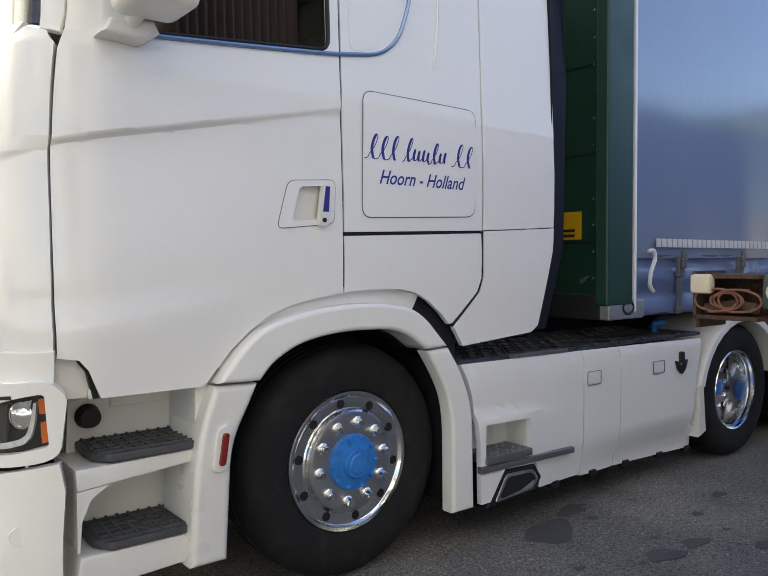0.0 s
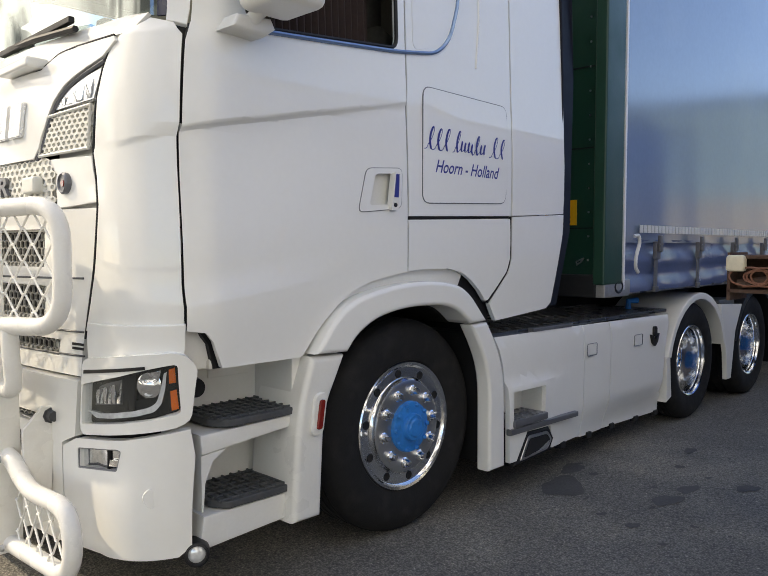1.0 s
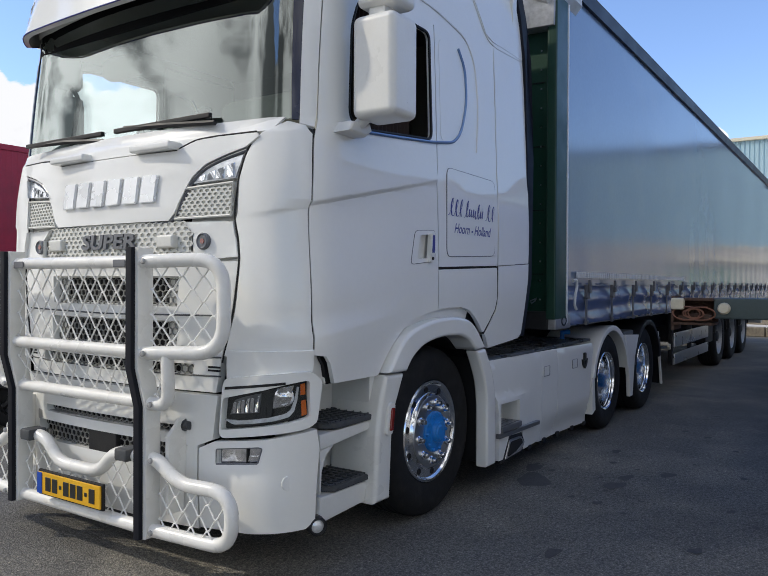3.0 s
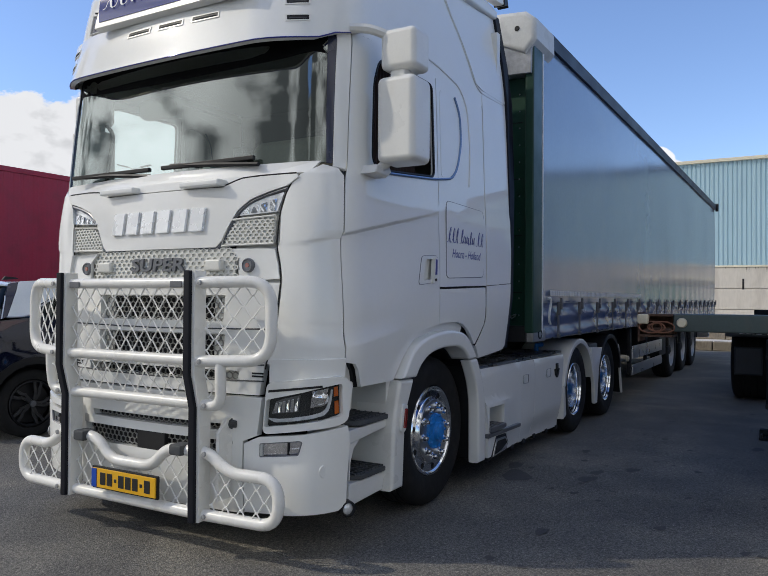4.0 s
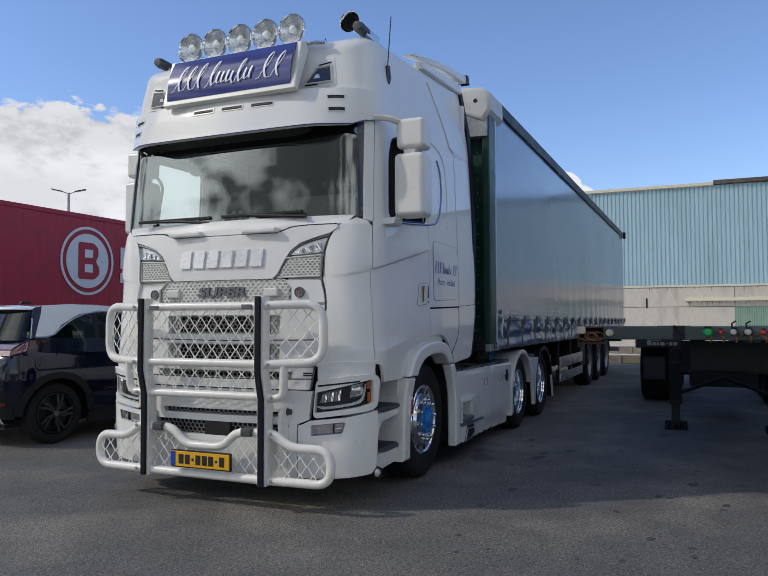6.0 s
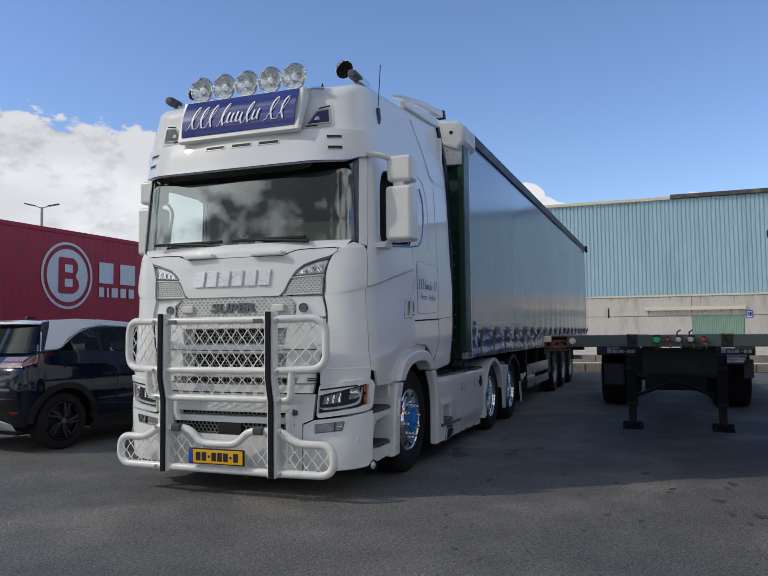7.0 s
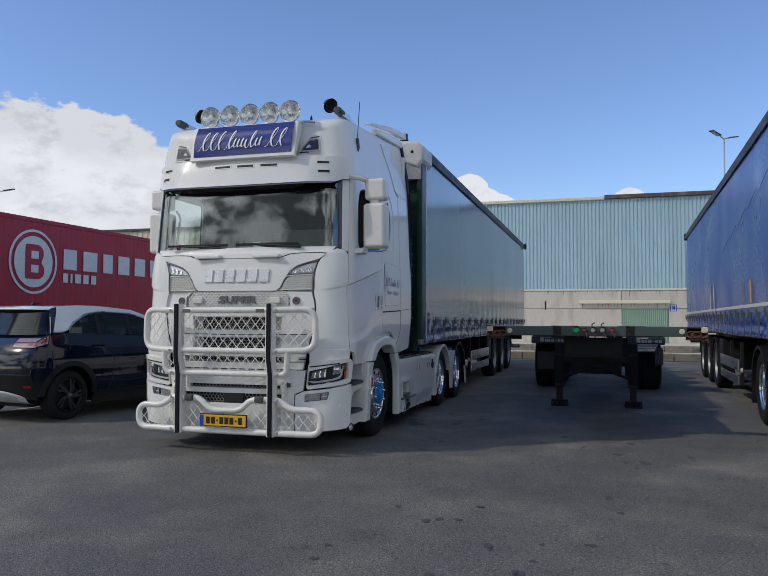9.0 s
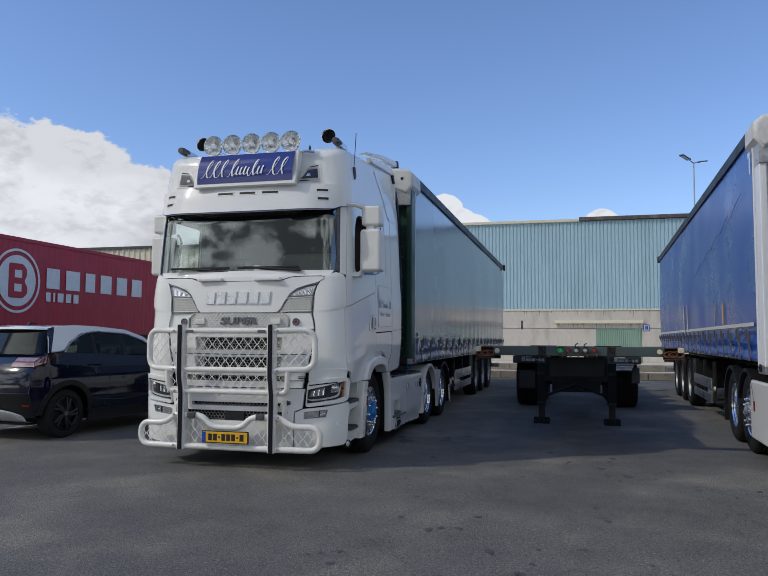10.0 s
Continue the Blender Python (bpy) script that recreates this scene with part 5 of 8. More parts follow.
for side in (-1, 1):
    # gutter line above the door and seam of the rear quarter
    bm2 = tube([Vector(cab_at(u, z, 0.002)) for u, z in ((0.25, 2.93), (0.8, 2.97), (1.3, 2.96), (1.68, 2.90), (1.80, 2.78), (1.84, 2.5), (1.80, 2.2))], 0.005, 5, round_by=0.12)
    part("door_frame_ridge", bm2 if side < 0 else flip_y(bm2), WHITE, roof)
    bm = tube([Vector(cab_at(u, z, 0.003)) for u, z in ((2.58, 2.972), (2.11, 2.955), (1.98, 2.99), (1.84, 3.18), (1.64, 3.42), (1.56, 3.53))], 0.0035, 5, round_by=0.12)
    part("deflector_seam", bm if side < 0 else flip_y(bm), GRILLE_WHITE, roof)
    # deflector sheet behind the seam, roof wing on its two feet
    bm = panel([[(2.10, 2.985), (2.60, 2.985), (2.63, 3.35), (2.60, 3.70), (2.50, 3.70), (1.9, 3.60), (1.585, 3.535), (1.66, 3.42), (1.86, 3.18), (1.99, 3.01)]], side_map(0.006), 0.06, 0.02, 0.005)
    part("side_deflector", bm if side < 0 else flip_y(bm), WHITE, truck)
    bm = prism([(1.30, 3.69), (1.38, 3.705), (2.0, 3.785), (2.60, 3.82), (2.66, 3.84), (2.64, 3.905), (2.0, 3.85), (1.40, 3.75), (1.28, 3.705)], -1.05, -0.97, "y", 0.012)
    for v in bm.verts:
        v.co.y -= 0.10 * smooth_step(1.2, 2.7, v.co.x)
    wing = part("roof_wing", bm if side < 0 else flip_y(bm), WHITE, truck)
    bm = prism([(2.605, 3.816), (2.675, 3.84), (2.70, 3.83), (2.66, 3.918), (2.60, 3.910)], -1.157, -1.06, "y", 0.004)
    part("wing_end", bm if side < 0 else flip_y(bm), BLACK, wing)
    bm = prism([(1.45, 3.62), (2.58, 3.70), (2.60, 3.775), (2.40, 3.785), (1.7, 3.72), (1.42, 3.675)], -1.10, -1.02, "y", 0.02, 3)
    part("wing_foot", bm if side < 0 else flip_y(bm), WHITE, wing)
# sun visor
def visor_map(a, z):
    """A tall, almost flat sheet that leans out to its lower edge and wraps round the corners."""
    drop = 0.035 * (1 - (a / 1.2) ** 2) * (1 - smooth_step(2.8, 3.0, z))
    lean = 0.165 - 0.30 * (z - 2.80)
    x, y, _ = cab_at(u_of(min(abs(a), 1.19)), 2.97, lean * (1 - 0.86 * smooth_step(0.60, 1.16, abs(a))))
    return (x, y if a >= 0 else -y, z - drop)


visor = part("sun_visor", panel([[(-1.16, 2.855), (-1.0, 2.81), (1.0, 2.81), (1.185, 2.865), (1.19, 3.08), (-1.16, 3.08)]], visor_map, 0.04, 0.03, 0.005), WHITE, truck, "white painted sun visor")
part("visor_edge", tube([Vector(visor_map(a, 2.81 + 0.055 * smooth_step(1.0, 1.19, abs(a)))) - Vector((0.002, 0, 0)) for a in [-1.155 + 0.078 * k for k in range(31)]], 0.004, 6), SCRIPT_BLUE, visor)


def marker_slot(a, z, half):
    """A dark slot lamp in the visor, in a slim pale rim."""
    def at(out):
        return lambda p, h: Vector(visor_map(p, h)) - Vector((out, 0, 0))

    def bar(w, h):
        return [(a - w, z - h), (a + w, z - h), (a + w, z + h), (a - w, z + h)]
    rim = part("marker_slot", panel([bar(half + 0.008, 0.019), bar(half, 0.012)], at(0.005), 0.03, 0.01, 0.002), WHITE_PLASTIC, visor)
    part("slot_lens", panel([bar(half, 0.012)], at(0.002), 0.03, 0.004, 0), BLACK, rim, "dark marker lens")
    # lighter grey tube along the lens, a highlight built as a part
    part("slot_glint", tube([at(0.004)(a - half * 0.8, z - 0.004), at(0.004)(a, z - 0.004), at(0.004)(a + half * 0.8, z - 0.004)], 0.003, 5), STEP_GREY, rim)


for s in (-1, 1):
    for z in (3.007, 2.916):
        marker_slot(s * 0.90, z, 0.073)
for a in (-0.165, 0.08, 0.325):
    marker_slot(a, 2.988, 0.085)
# roof light box with the blue name sheet
SG = -0.05
sb = part("roof_sign", prism([(0.0, 3.055), (-0.045, 3.07), (-0.035, 3.12), (0.06, 3.45), (0.12, 3.47), (0.16, 3.40)], SG - 0.612, SG + 0.612, "y", 0.012, 3), WHITE_PLASTIC, truck, "roof light box with a blue sheet and white script")


def sign_at(y, h):
    """On the sheet: bowed a little to the front."""
    return (-0.042 + h * 0.29 - 0.035 * math.sin(math.pi * min(1, max(0, h / 0.36))), y, 3.10 + h)


bm = panel([[(-0.568, 0.005), (0.568, 0.005), (0.568, 0.345), (-0.568, 0.345)]], lambda a, h: sign_at(SG - a, h), 0.06, 0.01, 0)
part("sign_sheet", bm, BLUE_SIGN, sb, "blue glossy sheet")


def wave_line(place, words, base, height, w, lean):
    """A line of script as plain looping strokes: each word one ribbon of slanted loops, tall or low; no letters."""
    bm = bmesh.new()
    for x0, x1, loops in words:
        total, n, pts, tops = sum(0.85 if k > 0.7 else 0.5 for k in loops), 26, [], 0.0
        for k in loops:
            wide = (x1 - x0) * (0.85 if k > 0.7 else 0.5) / total
            for j in range(n):
                t = 2 * math.pi * j / n
                up = height * k * (0.5 - 0.5 * math.cos(t))
                turn = 0.30 * wide * math.sin(t) * (1.25 if k > 0.7 else 0.9)
                pts.append((x0 + tops + wide * j / n + turn + lean * up, base + up - (0.10 * height if k > 0.7 and (t < 0.6 or t > 5.7) else 0.0)))
            tops += wide
        rows = []
        for i, p in enumerate(pts):
            q, r = Vector(pts[max(i - 1, 0)]), Vector(pts[min(i + 1, len(pts) - 1)])
            d = (r - q).normalized()
            k = w * (0.28 + 0.72 * max(0.0, -d.y) ** 1.5) / 2
            lift = 0.003 + 0.00002 * i
            rows.append((bm.verts.new(place(p[0] - d.y * k, p[1] + d.x * k, lift)), bm.verts.new(place(p[0] + d.y * k, p[1] - d.x * k, lift))))
        for e, f in zip(rows, rows[1:]):
            bm.faces.new((e[0], e[1], f[1], f[0]))
    return bm


bm = wave_line(lambda a, h, d: Vector(sign_at(SG - a, h)) - Vector((0.006 + d, 0, 0)), [(-0.52, -0.24, (1, 0.95, 1)), (-0.20, 0.22, (1, 0.5, 0.45, 0.5, 0.42, 0.9, 0.45, 0.5)), (0.27, 0.48, (1, 0.95))], 0.09, 0.19, 0.018, 0.42)
part_islands("script_wave", bm, SIGN_WHITE, sb, "white script-like waves")
# the same on the locker lid, in dark blue, two lines
for words, base in (([(1.40, 1.565, (1, 0.95, 1)), (1.595, 1.845, (1, 0.5, 0.45, 0.5, 0.42, 0.9, 0.45, 0.5)), (1.885, 2.01, (1, 0.95))], 1.785),):
    bm = wave_line(lambda a, h, d: cab_at(a, h, 0.0036 + d * 0.4), words, base, 0.095, 0.0135, 0.42)
    part_islands("script_wave", bm, SCRIPT_BLUE, left_lid, "dark blue script-like waves")


def lettering(text, width, place, lean, bold=0.0):
    """Flat slanted letters in the built-in font, laid on a surface."""
    cu = bpy.data.curves.new("lettering", "FONT")
    cu.body, cu.shear, cu.resolution_u, cu.offset = text, lean, 3, bold
    ob = bpy.data.objects.new("lettering", cu)
    me = bpy.data.meshes.new_from_object(ob)
    bpy.data.objects.remove(ob)
    bpy.data.curves.remove(cu)
    bm = bmesh.new()
    bm.from_mesh(me)
    bpy.data.meshes.remove(me)
    x0, x1 = min(v.co.x for v in bm.verts), max(v.co.x for v in bm.verts)
    k = width / (x1 - x0)
    for v in bm.verts:
        v.co = place((v.co.x - x0) * k, v.co.y * k * 1.15, 0.0)
    return bm


# the word on the grille band: thick raised capitals
def raised_word(text, x0, z0, width, height, deep):
    bm = lettering(text, 1.0, lambda a, h, d: Vector((a, h, 0)), 0.10, 0.03)
    tall = max(v.co.y for v in bm.verts)
    for e in bmesh.ops.extrude_face_region(bm, geom=list(bm.faces))["geom"]:
        if isinstance(e, bmesh.types.BMVert):
            e.co.z = deep
    for v in bm.verts:
        a, h = x0 + v.co.x * width, z0 + v.co.y / tall * height
        v.co = Vector((front_map(0.006)(a, h)[0] - v.co.z, -a, h))
    bmesh.ops.recalc_face_normals(bm, faces=bm.faces)
    return bm


part("model_badge", raised_word("SUPER", -0.20, 1.54, 0.44, 0.075, 0.014), STRIP_GREY, truck, "dull grey raised capitals", smooth=25)
town = lettering("Hoorn - Holland", 0.50, lambda a, h, d: Vector(cab_at(1.475 + a, 1.675 + h, 0.0040)), 0.38, 0.012)
part_islands("letter", town, SCRIPT_BLUE, left_lid, "dark blue slanted letter", smooth=0)
# five round lamps on a rail
rail = part("lamp_rail", tube([(0.17, 0.62, 3.45), (0.15, 0.5, 3.462), (0.15, -0.70, 3.462), (0.17, -0.80, 3.45)], 0.018, 8, round_by=0.05), CHROME, truck)
for k in range(5):
    y = 0.405 - 0.2365 * k
    rl = part("roof_lamp", lathe([(0.0, 0.10), (0.05, 0.095), (0.10, 0.03), (0.116, 0.0), (0.117, -0.022), (0.110, -0.030), (0.102, -0.016)], 36, pose(0.12, y, 3.575, 0, 0, -90)), CHROME, truck, "round chrome driving lamp on the roof")
    part("lamp_dish", lathe([(0.0, 0.05), (0.03, 0.045), (0.07, 0.02), (0.103, -0.014)][::-1], 36, pose(0.12, y, 3.575, 0, 0, -90)), LAMP_DISH, rl)
    part("lamp_bulb", lathe([(0.0, -0.012), (0.03, -0.008), (0.032, 0.02)][::-1], 16, pose(0.12, y, 3.575, 0, 0, -90)), LAMP_LENS, rl)
    part("lamp_glass", lathe([(0.0, -0.030), (0.05, -0.027), (0.104, -0.016)][::-1], 36, pose(0.12, y, 3.575, 0, 0, -90)), COVER_GLASS, rl).visible_shadow = False
    part("lamp_foot", box(0.12, 0.17, y - 0.015, y + 0.015, 3.44, 3.49, 0.004), STEEL, rl)
# air horns, aerials, corner cameras
for s, y in ((-1, -0.87), (1, 0.72)):
    hn = part("air_horn", lathe([(0.022, 0.75), (0.024, 0.3), (0.035, 0.1), (0.06, 0.0), (0.085, -0.05), (0.078, -0.045), (0.05, 0.02), (0.02, 0.15), (0.0, 0.15)], 28, pose(0.48, y, 3.70, 0, 0, -90)), CHROME, truck, "chrome trumpet air horn")
    part("horn_throat", lathe([(0.0, 0.02), (0.04, 0.015), (0.066, -0.028)][::-1], 24, pose(0.48, y, 3.70, 0, 0, -90)), DARK, hn)
    part("horn_foot", box(0.9, 0.95, y - 0.03, y + 0.03, 3.55, 3.69, 0.006), STEEL, hn)
    part("horn_lamp", lathe([(0.0, -0.05), (0.035, -0.045), (0.045, 0.0), (0.04, 0.12), (0.0, 0.14)], 20, pose(0.40, s * 0.97, 3.625, 0, 0, -90)), STEP_GREY, hn)
    part("bracket", box(0.47, 0.72, s * 0.97 - 0.035, s * 0.97 + 0.035, 3.585, 3.65, 0.008), ALU, hn)
part("aerial", tube([(0.57, -1.13, 3.26), (0.59, -1.138, 3.5), (0.63, -1.14, 3.77)], 0.0045, 6), BLACK, truck)
part("aerial_base", lathe([(0.0, 0.09), (0.02, 0.08), (0.03, -0.02), (0.02, -0.06), (0.0, -0.065)][::-1], 14, pose(0.57, -1.135, 3.27, 90, 0, 0)), NAVY, truck)
part("fin_aerial", lathe([(0.0, -0.05), (0.012, -0.02), (0.016, 0.01)][::-1], 12, pose(0.5, -0.62, 3.585, -90, 0, 0)), BLACK, truck)
# lamps in the roof corners
for s in (-1, 1):
    q = [(0.645, 3.115), (0.935, 3.12), (0.93, 3.33), (0.765, 3.297), (0.70, 3.215)]
    fm = front_map(0.004)

    def keep(bm, s=s):
        return bm if s > 0 else flip_y(bm)
    rp = part("roof_lamp_surround", keep(panel([q], fm, 0.06, 0.012, 0.003)), WHITE_PLASTIC, truck)
    rc = part("roof_corner_lamp", keep(panel([[(0.688, 3.152), (0.885, 3.16), (0.885, 3.265), (0.782, 3.254)]], front_map(0.010), 0.06, 0.008, 0.002)), NAVY, rp, "dark glossy roof corner lamp")
    # small pale panel drawn as a glint on the dark lens
    part("lamp_glint", keep(panel([[(0.745, 3.180), (0.800, 3.183), (0.792, 3.212), (0.765, 3.210)]], front_map(0.014), 0.06, 0.004, 0)), LAMP_LENS, rc)
    part("lamp_rim", keep(tube([Vector(front_map(0.010)(a, z)) for a, z in ((0.672, 3.143), (0.897, 3.150), (0.897, 3.277), (0.775, 3.266))], 0.007, 6, True)), WHITE_PLASTIC, rc)
    for line in (((0.80, 3.286), (0.905, 3.302)), ((0.675, 3.130), (0.78, 3.133))):
        part("lamp_seam", keep(tube([Vector(front_map(0.006)(a, z)) for a, z in line], 0.005, 5)), DARK, rp)
    # mirrors, the far one folded closer
    def keep(bm, s=s):
        if s < 0:
            bm = flip_y(bm)
            bmesh.ops.translate(bm, vec=(0.03, -0.16, 0), verts=bm.verts)
        return bm
    mu = part("mirror", keep(box(0.37, 0.56, -1.505, -1.285, 2.64, 2.865, 0.032, 4)), WHITE_PLASTIC, truck, "white double mirror housing on two arms")
    part("mirror_lower", keep(box(0.35, 0.57, -1.51, -1.275, 2.13, 2.60, 0.036, 4)), WHITE_PLASTIC, mu)
    part("mirror_neck", keep(box(0.40, 0.52, -1.43, -1.33, 2.56, 2.67, 0.02)), WHITE_PLASTIC, mu)
    for z0, z1 in ((2.20, 2.55), (2.67, 2.84)):
        part("mirror_glass", keep(box(0.568 if z0 < 2.5 else 0.556, 0.575 if z0 < 2.5 else 0.564, -1.485, -1.30, z0, z1, 0.002)), CHROME, mu)
    part("mirror_arm", keep(prism([(0.33, 2.075), (0.47, 2.065), (0.52, 2.10), (0.50, 2.135), (0.36, 2.125)], -1.285, -1.16, "y", 0.016, 3)), WHITE_PLASTIC, mu)
    part("mirror_arm", keep(tube([(0.30, -1.14, 2.88), (0.34, -1.25, 2.87), (0.44, -1.36, 2.82)], 0.028, 8, round_by=0.05)), WHITE_PLASTIC, mu)
    part("mirror_stay", keep(tube([(0.42, -1.25, 2.10), (0.44, -1.30, 2.15), (0.47, -1.43, 2.20)], 0.027, 10, round_by=0.05)), WHITE_PLASTIC, mu)

# chassis side: skirt, catwalk, rear mudguards
for side in (-1, 1):
    def put(name, bm, material, parent=truck, label="", smooth=40):
        return part(name, bm if side < 0 else flip_y(bm), material, parent, label, smooth)

    def skirt_map(u, z):
        tuck = 0.06 * (1 - smooth_step(0.18, 0.40, z)) * smooth_step(2.4, 3.4, u)
        ledge = 0.022 * (1 - smooth_step(0.595, 0.63, z)) * (1 - smooth_step(2.3, 2.75, u))
        return (u, -1.235 + tuck - ledge + 0.02 * smooth_step(0.8, 0.88, z), z)
    sk = [(1.945, 0.87), (2.84, 0.865), (2.835, 0.195), (2.46, 0.205), (2.44, 0.335), (2.20, 0.345), (2.10, 0.205), (2.04, 0.205), (2.035, 0.5), (2.0, 0.72)]
    niche = [(2.07, 0.405), (2.38, 0.395), (2.385, 0.57), (2.07, 0.575)]
    s1 = put("side_skirt", panel([sk, niche], skirt_map, 0.07, 0.03, 0.008), WHITE, truck, "white side skirt with a step niche")
    put("niche_back", prism([(2.05, 0.38), (2.40, 0.38), (2.40, 0.59), (2.05, 0.59)], -1.10, -1.08, "y"), WHITE_PLASTIC, s1)
    put("niche_side", box(2.38, 2.40, -1.235, -1.08, 0.39, 0.58), WHITE_PLASTIC, s1)
    put("niche_roof", box(2.05, 2.40, -1.235, -1.08, 0.572, 0.585), WHITE_PLASTIC, s1)
    bm = box(2.065, 2.385, -1.275, -1.09, 0.385, 0.425, 0.01)
    for i in range(7):
        for j in range(4):
            add_lathe(bm, [(0.0, 0.006), (0.008, 0.005), (0.011, 0.0)], 8, pose(2.09 + i * 0.042, -1.255 + j * 0.042, 0.425, 90, 0, 0))
    put("niche_step", bm, STRIP_GREY, s1, "grey studded step")
    put("rub_strip", prism([(2.03, 0.352), (2.72, 0.342), (2.72, 0.372), (2.03, 0.385)], -1.272, -1.235, "y", 0.008), STRIP_GREY, s1, "grey rubbing strip")
    ex = put("exhaust_outlet", prism([(2.075, 0.175), (2.185, 0.342), (2.42, 0.335), (2.475, 0.26), (2.43, 0.195)], -1.258, -0.95, "y", 0.016, 3), BLACK, s1, "black exhaust surround")
    put("exhaust_pipe", prism(arc([(2.125, 0.195), (2.205, 0.322), (2.40, 0.315), (2.445, 0.26), (2.40, 0.21)], True, 3, 0.02), -1.264, -1.24, "y", 0.008), ALU, s1, "stainless exhaust outlet")
    put("exhaust_mouth", prism(arc([(2.155, 0.212), (2.215, 0.305), (2.385, 0.30), (2.42, 0.262), (2.385, 0.222)], True, 3, 0.02), -1.2665, -1.25, "y"), DARK, s1)
    put("exhaust_lip", prism(arc([(2.20, 0.215), (2.30, 0.225), (2.41, 0.262), (2.385, 0.224)], True, 3, 0.006), -1.268, -1.255, "y"), STEEL, s1)
    put("side_skirt", panel([[(2.848, 0.865), (3.18, 0.862), (3.172, 0.172), (2.843, 0.182)]], skirt_map, 0.07, 0.03, 0.006), WHITE)
    s3 = put("side_skirt", panel([[(3.186, 0.862), (4.07, 0.85), (4.0, 0.62), (3.965, 0.30), (4.02, 0.28), (4.02, 0.148), (3.178, 0.172)]], skirt_map, 0.07, 0.03, 0.006), WHITE)
    for x in (2.87, 3.50):
        put("catch_line", tube([(a, -1.2425, b) for a, b in arc([(x - 0.004, 0.676), (x + 0.114, 0.676), (x + 0.114, 0.749), (x - 0.004, 0.749)], True, 3, 0.01)], 0.0022, 5, True), STRIP_GREY, s3)
        put("skirt_catch", prism(arc([(x, 0.68), (x + 0.11, 0.68), (x + 0.11, 0.745), (x, 0.745)], True, 3, 0.01), -1.242, -1.225, "y", 0.003), WHITE_PLASTIC, s3)
    bd = put("skirt_badge", prism(arc([(3.74, 0.735), (3.765, 0.675), (3.805, 0.645), (3.845, 0.675), (3.87, 0.735), (3.835, 0.72), (3.805, 0.68), (3.775, 0.72)], True, 2, 0.01), -1.252, -1.225, "y", 0.003), INK, s3, "small black shield-shaped badge")
    put("badge_block", prism(arc([(3.785, 0.715), (3.83, 0.715), (3.83, 0.785), (3.785, 0.785)], True, 2, 0.015), -1.252, -1.225, "y", 0.003), INK, s3)
    for x in (2.57, 2.93, 3.28, 3.64, 3.955):
        z = 0.195 - 0.034 * (x - 2.57)
        put("skirt_knob", box(x, x + 0.06, -1.247 + 0.06 * smooth_step(2.4, 3.4, x), -1.15, z - 0.025, z + 0.012, 0.006), BLACK, s3)
    # mudguards of the rear axles
    for x in (4.60, 5.95):
        out = [(x + 0.60 * math.cos(a), 0.40 + 0.585 * math.sin(a)) for a in [math.pi * (0.92 - 0.84 * k / 14) for k in range(15)]]
        inn = [(x + 0.54 * math.cos(a), 0.40 + 0.53 * math.sin(a)) for a in [math.pi * (0.08 + 0.84 * k / 14) for k in range(15)]]
        put("rear_mudguard", prism(out + inn, -1.255, -0.72, "y", 0.014), WHITE if x < 5 else BLACK, truck)
        if x < 5:
            put("mudguard_leg", prism([(x - 0.60, 0.54), (x - 0.535, 0.55), (x - 0.50, 0.25), (x - 0.59, 0.22)], -1.25, -1.17, "y", 0.01), WHITE_PLASTIC, truck)
        else:
            put("mudguard_panel", prism([(5.06, 0.74), (5.02, 0.87), (5.52, 0.845), (5.37, 0.62), (5.29, 0.23), (5.20, 0.23), (5.17, 0.45)], -1.258, -1.215, "y", 0.01), WHITE, truck, "white panel between the rear wheels")
    put("mudguard_bridge", box(5.08, 5.45, -1.22, -0.75, 0.80, 0.90, 0.02), STEP_GREY, truck)
    put("mud_flap", prism([(6.58, 0.75), (6.62, 0.75), (6.72, 0.20), (6.68, 0.20)], -1.22, -0.72, "y"), BLACK, truck)
    put("flap_edge", prism([(6.42, 0.83), (6.46, 0.83), (6.67, 0.20), (6.63, 0.20)], -1.24, -1.215, "y", 0.004), WHITE_PLASTIC, truck)
    wheel(truck, 1.385, side * 1.13, "front", side)
    wheel(truck, 4.59, side * 1.205, "tag", side, size=0.915)
    wheel(truck, 5.94, side * 1.205, "twin", side, size=0.915)
    put("frame_beam", box(0.6, 6.6, -0.42, -0.34, 0.62, 0.88, 0.006), CHASSIS)
    put("tank", box(2.02, 4.0, -1.05, -0.50, 0.22, 0.80, 0.05, 3), CHASSIS)
catwalk = part("catwalk", box(1.95, 4.12, -1.19, 1.19, 0.862, 0.885, 0.005), TREAD, truck, "dark tread-plate catwalk")
bm = bmesh.new()
for i in range(44):
    for j in range(12):
        x, y = 1.98 + i * 0.048, -1.17 + j * 0.055
        a = radians(45 if (i + j) % 2 else -45)
        add_box(bm, -0.017, 0.017, -0.0035, 0.0035, 0.0, 0.004, m=pose(x, y, 0.883) @ Matrix.Rotation(a, 4, "Z"))
tagged(part("tread_rib", bm, TREAD, catwalk), kind="stuff")
part("tread_edge", box(2.30, 2.72, -1.225, -1.17, 0.868, 0.888, 0.004), STRIP_GREY, truck)
part("hose_cap", tube([(3.86, -1.02, 0.89), (3.86, -1.02, 0.945), (3.92, -1.06, 0.95)], 0.022, 8), HUB_BLUE, truck)
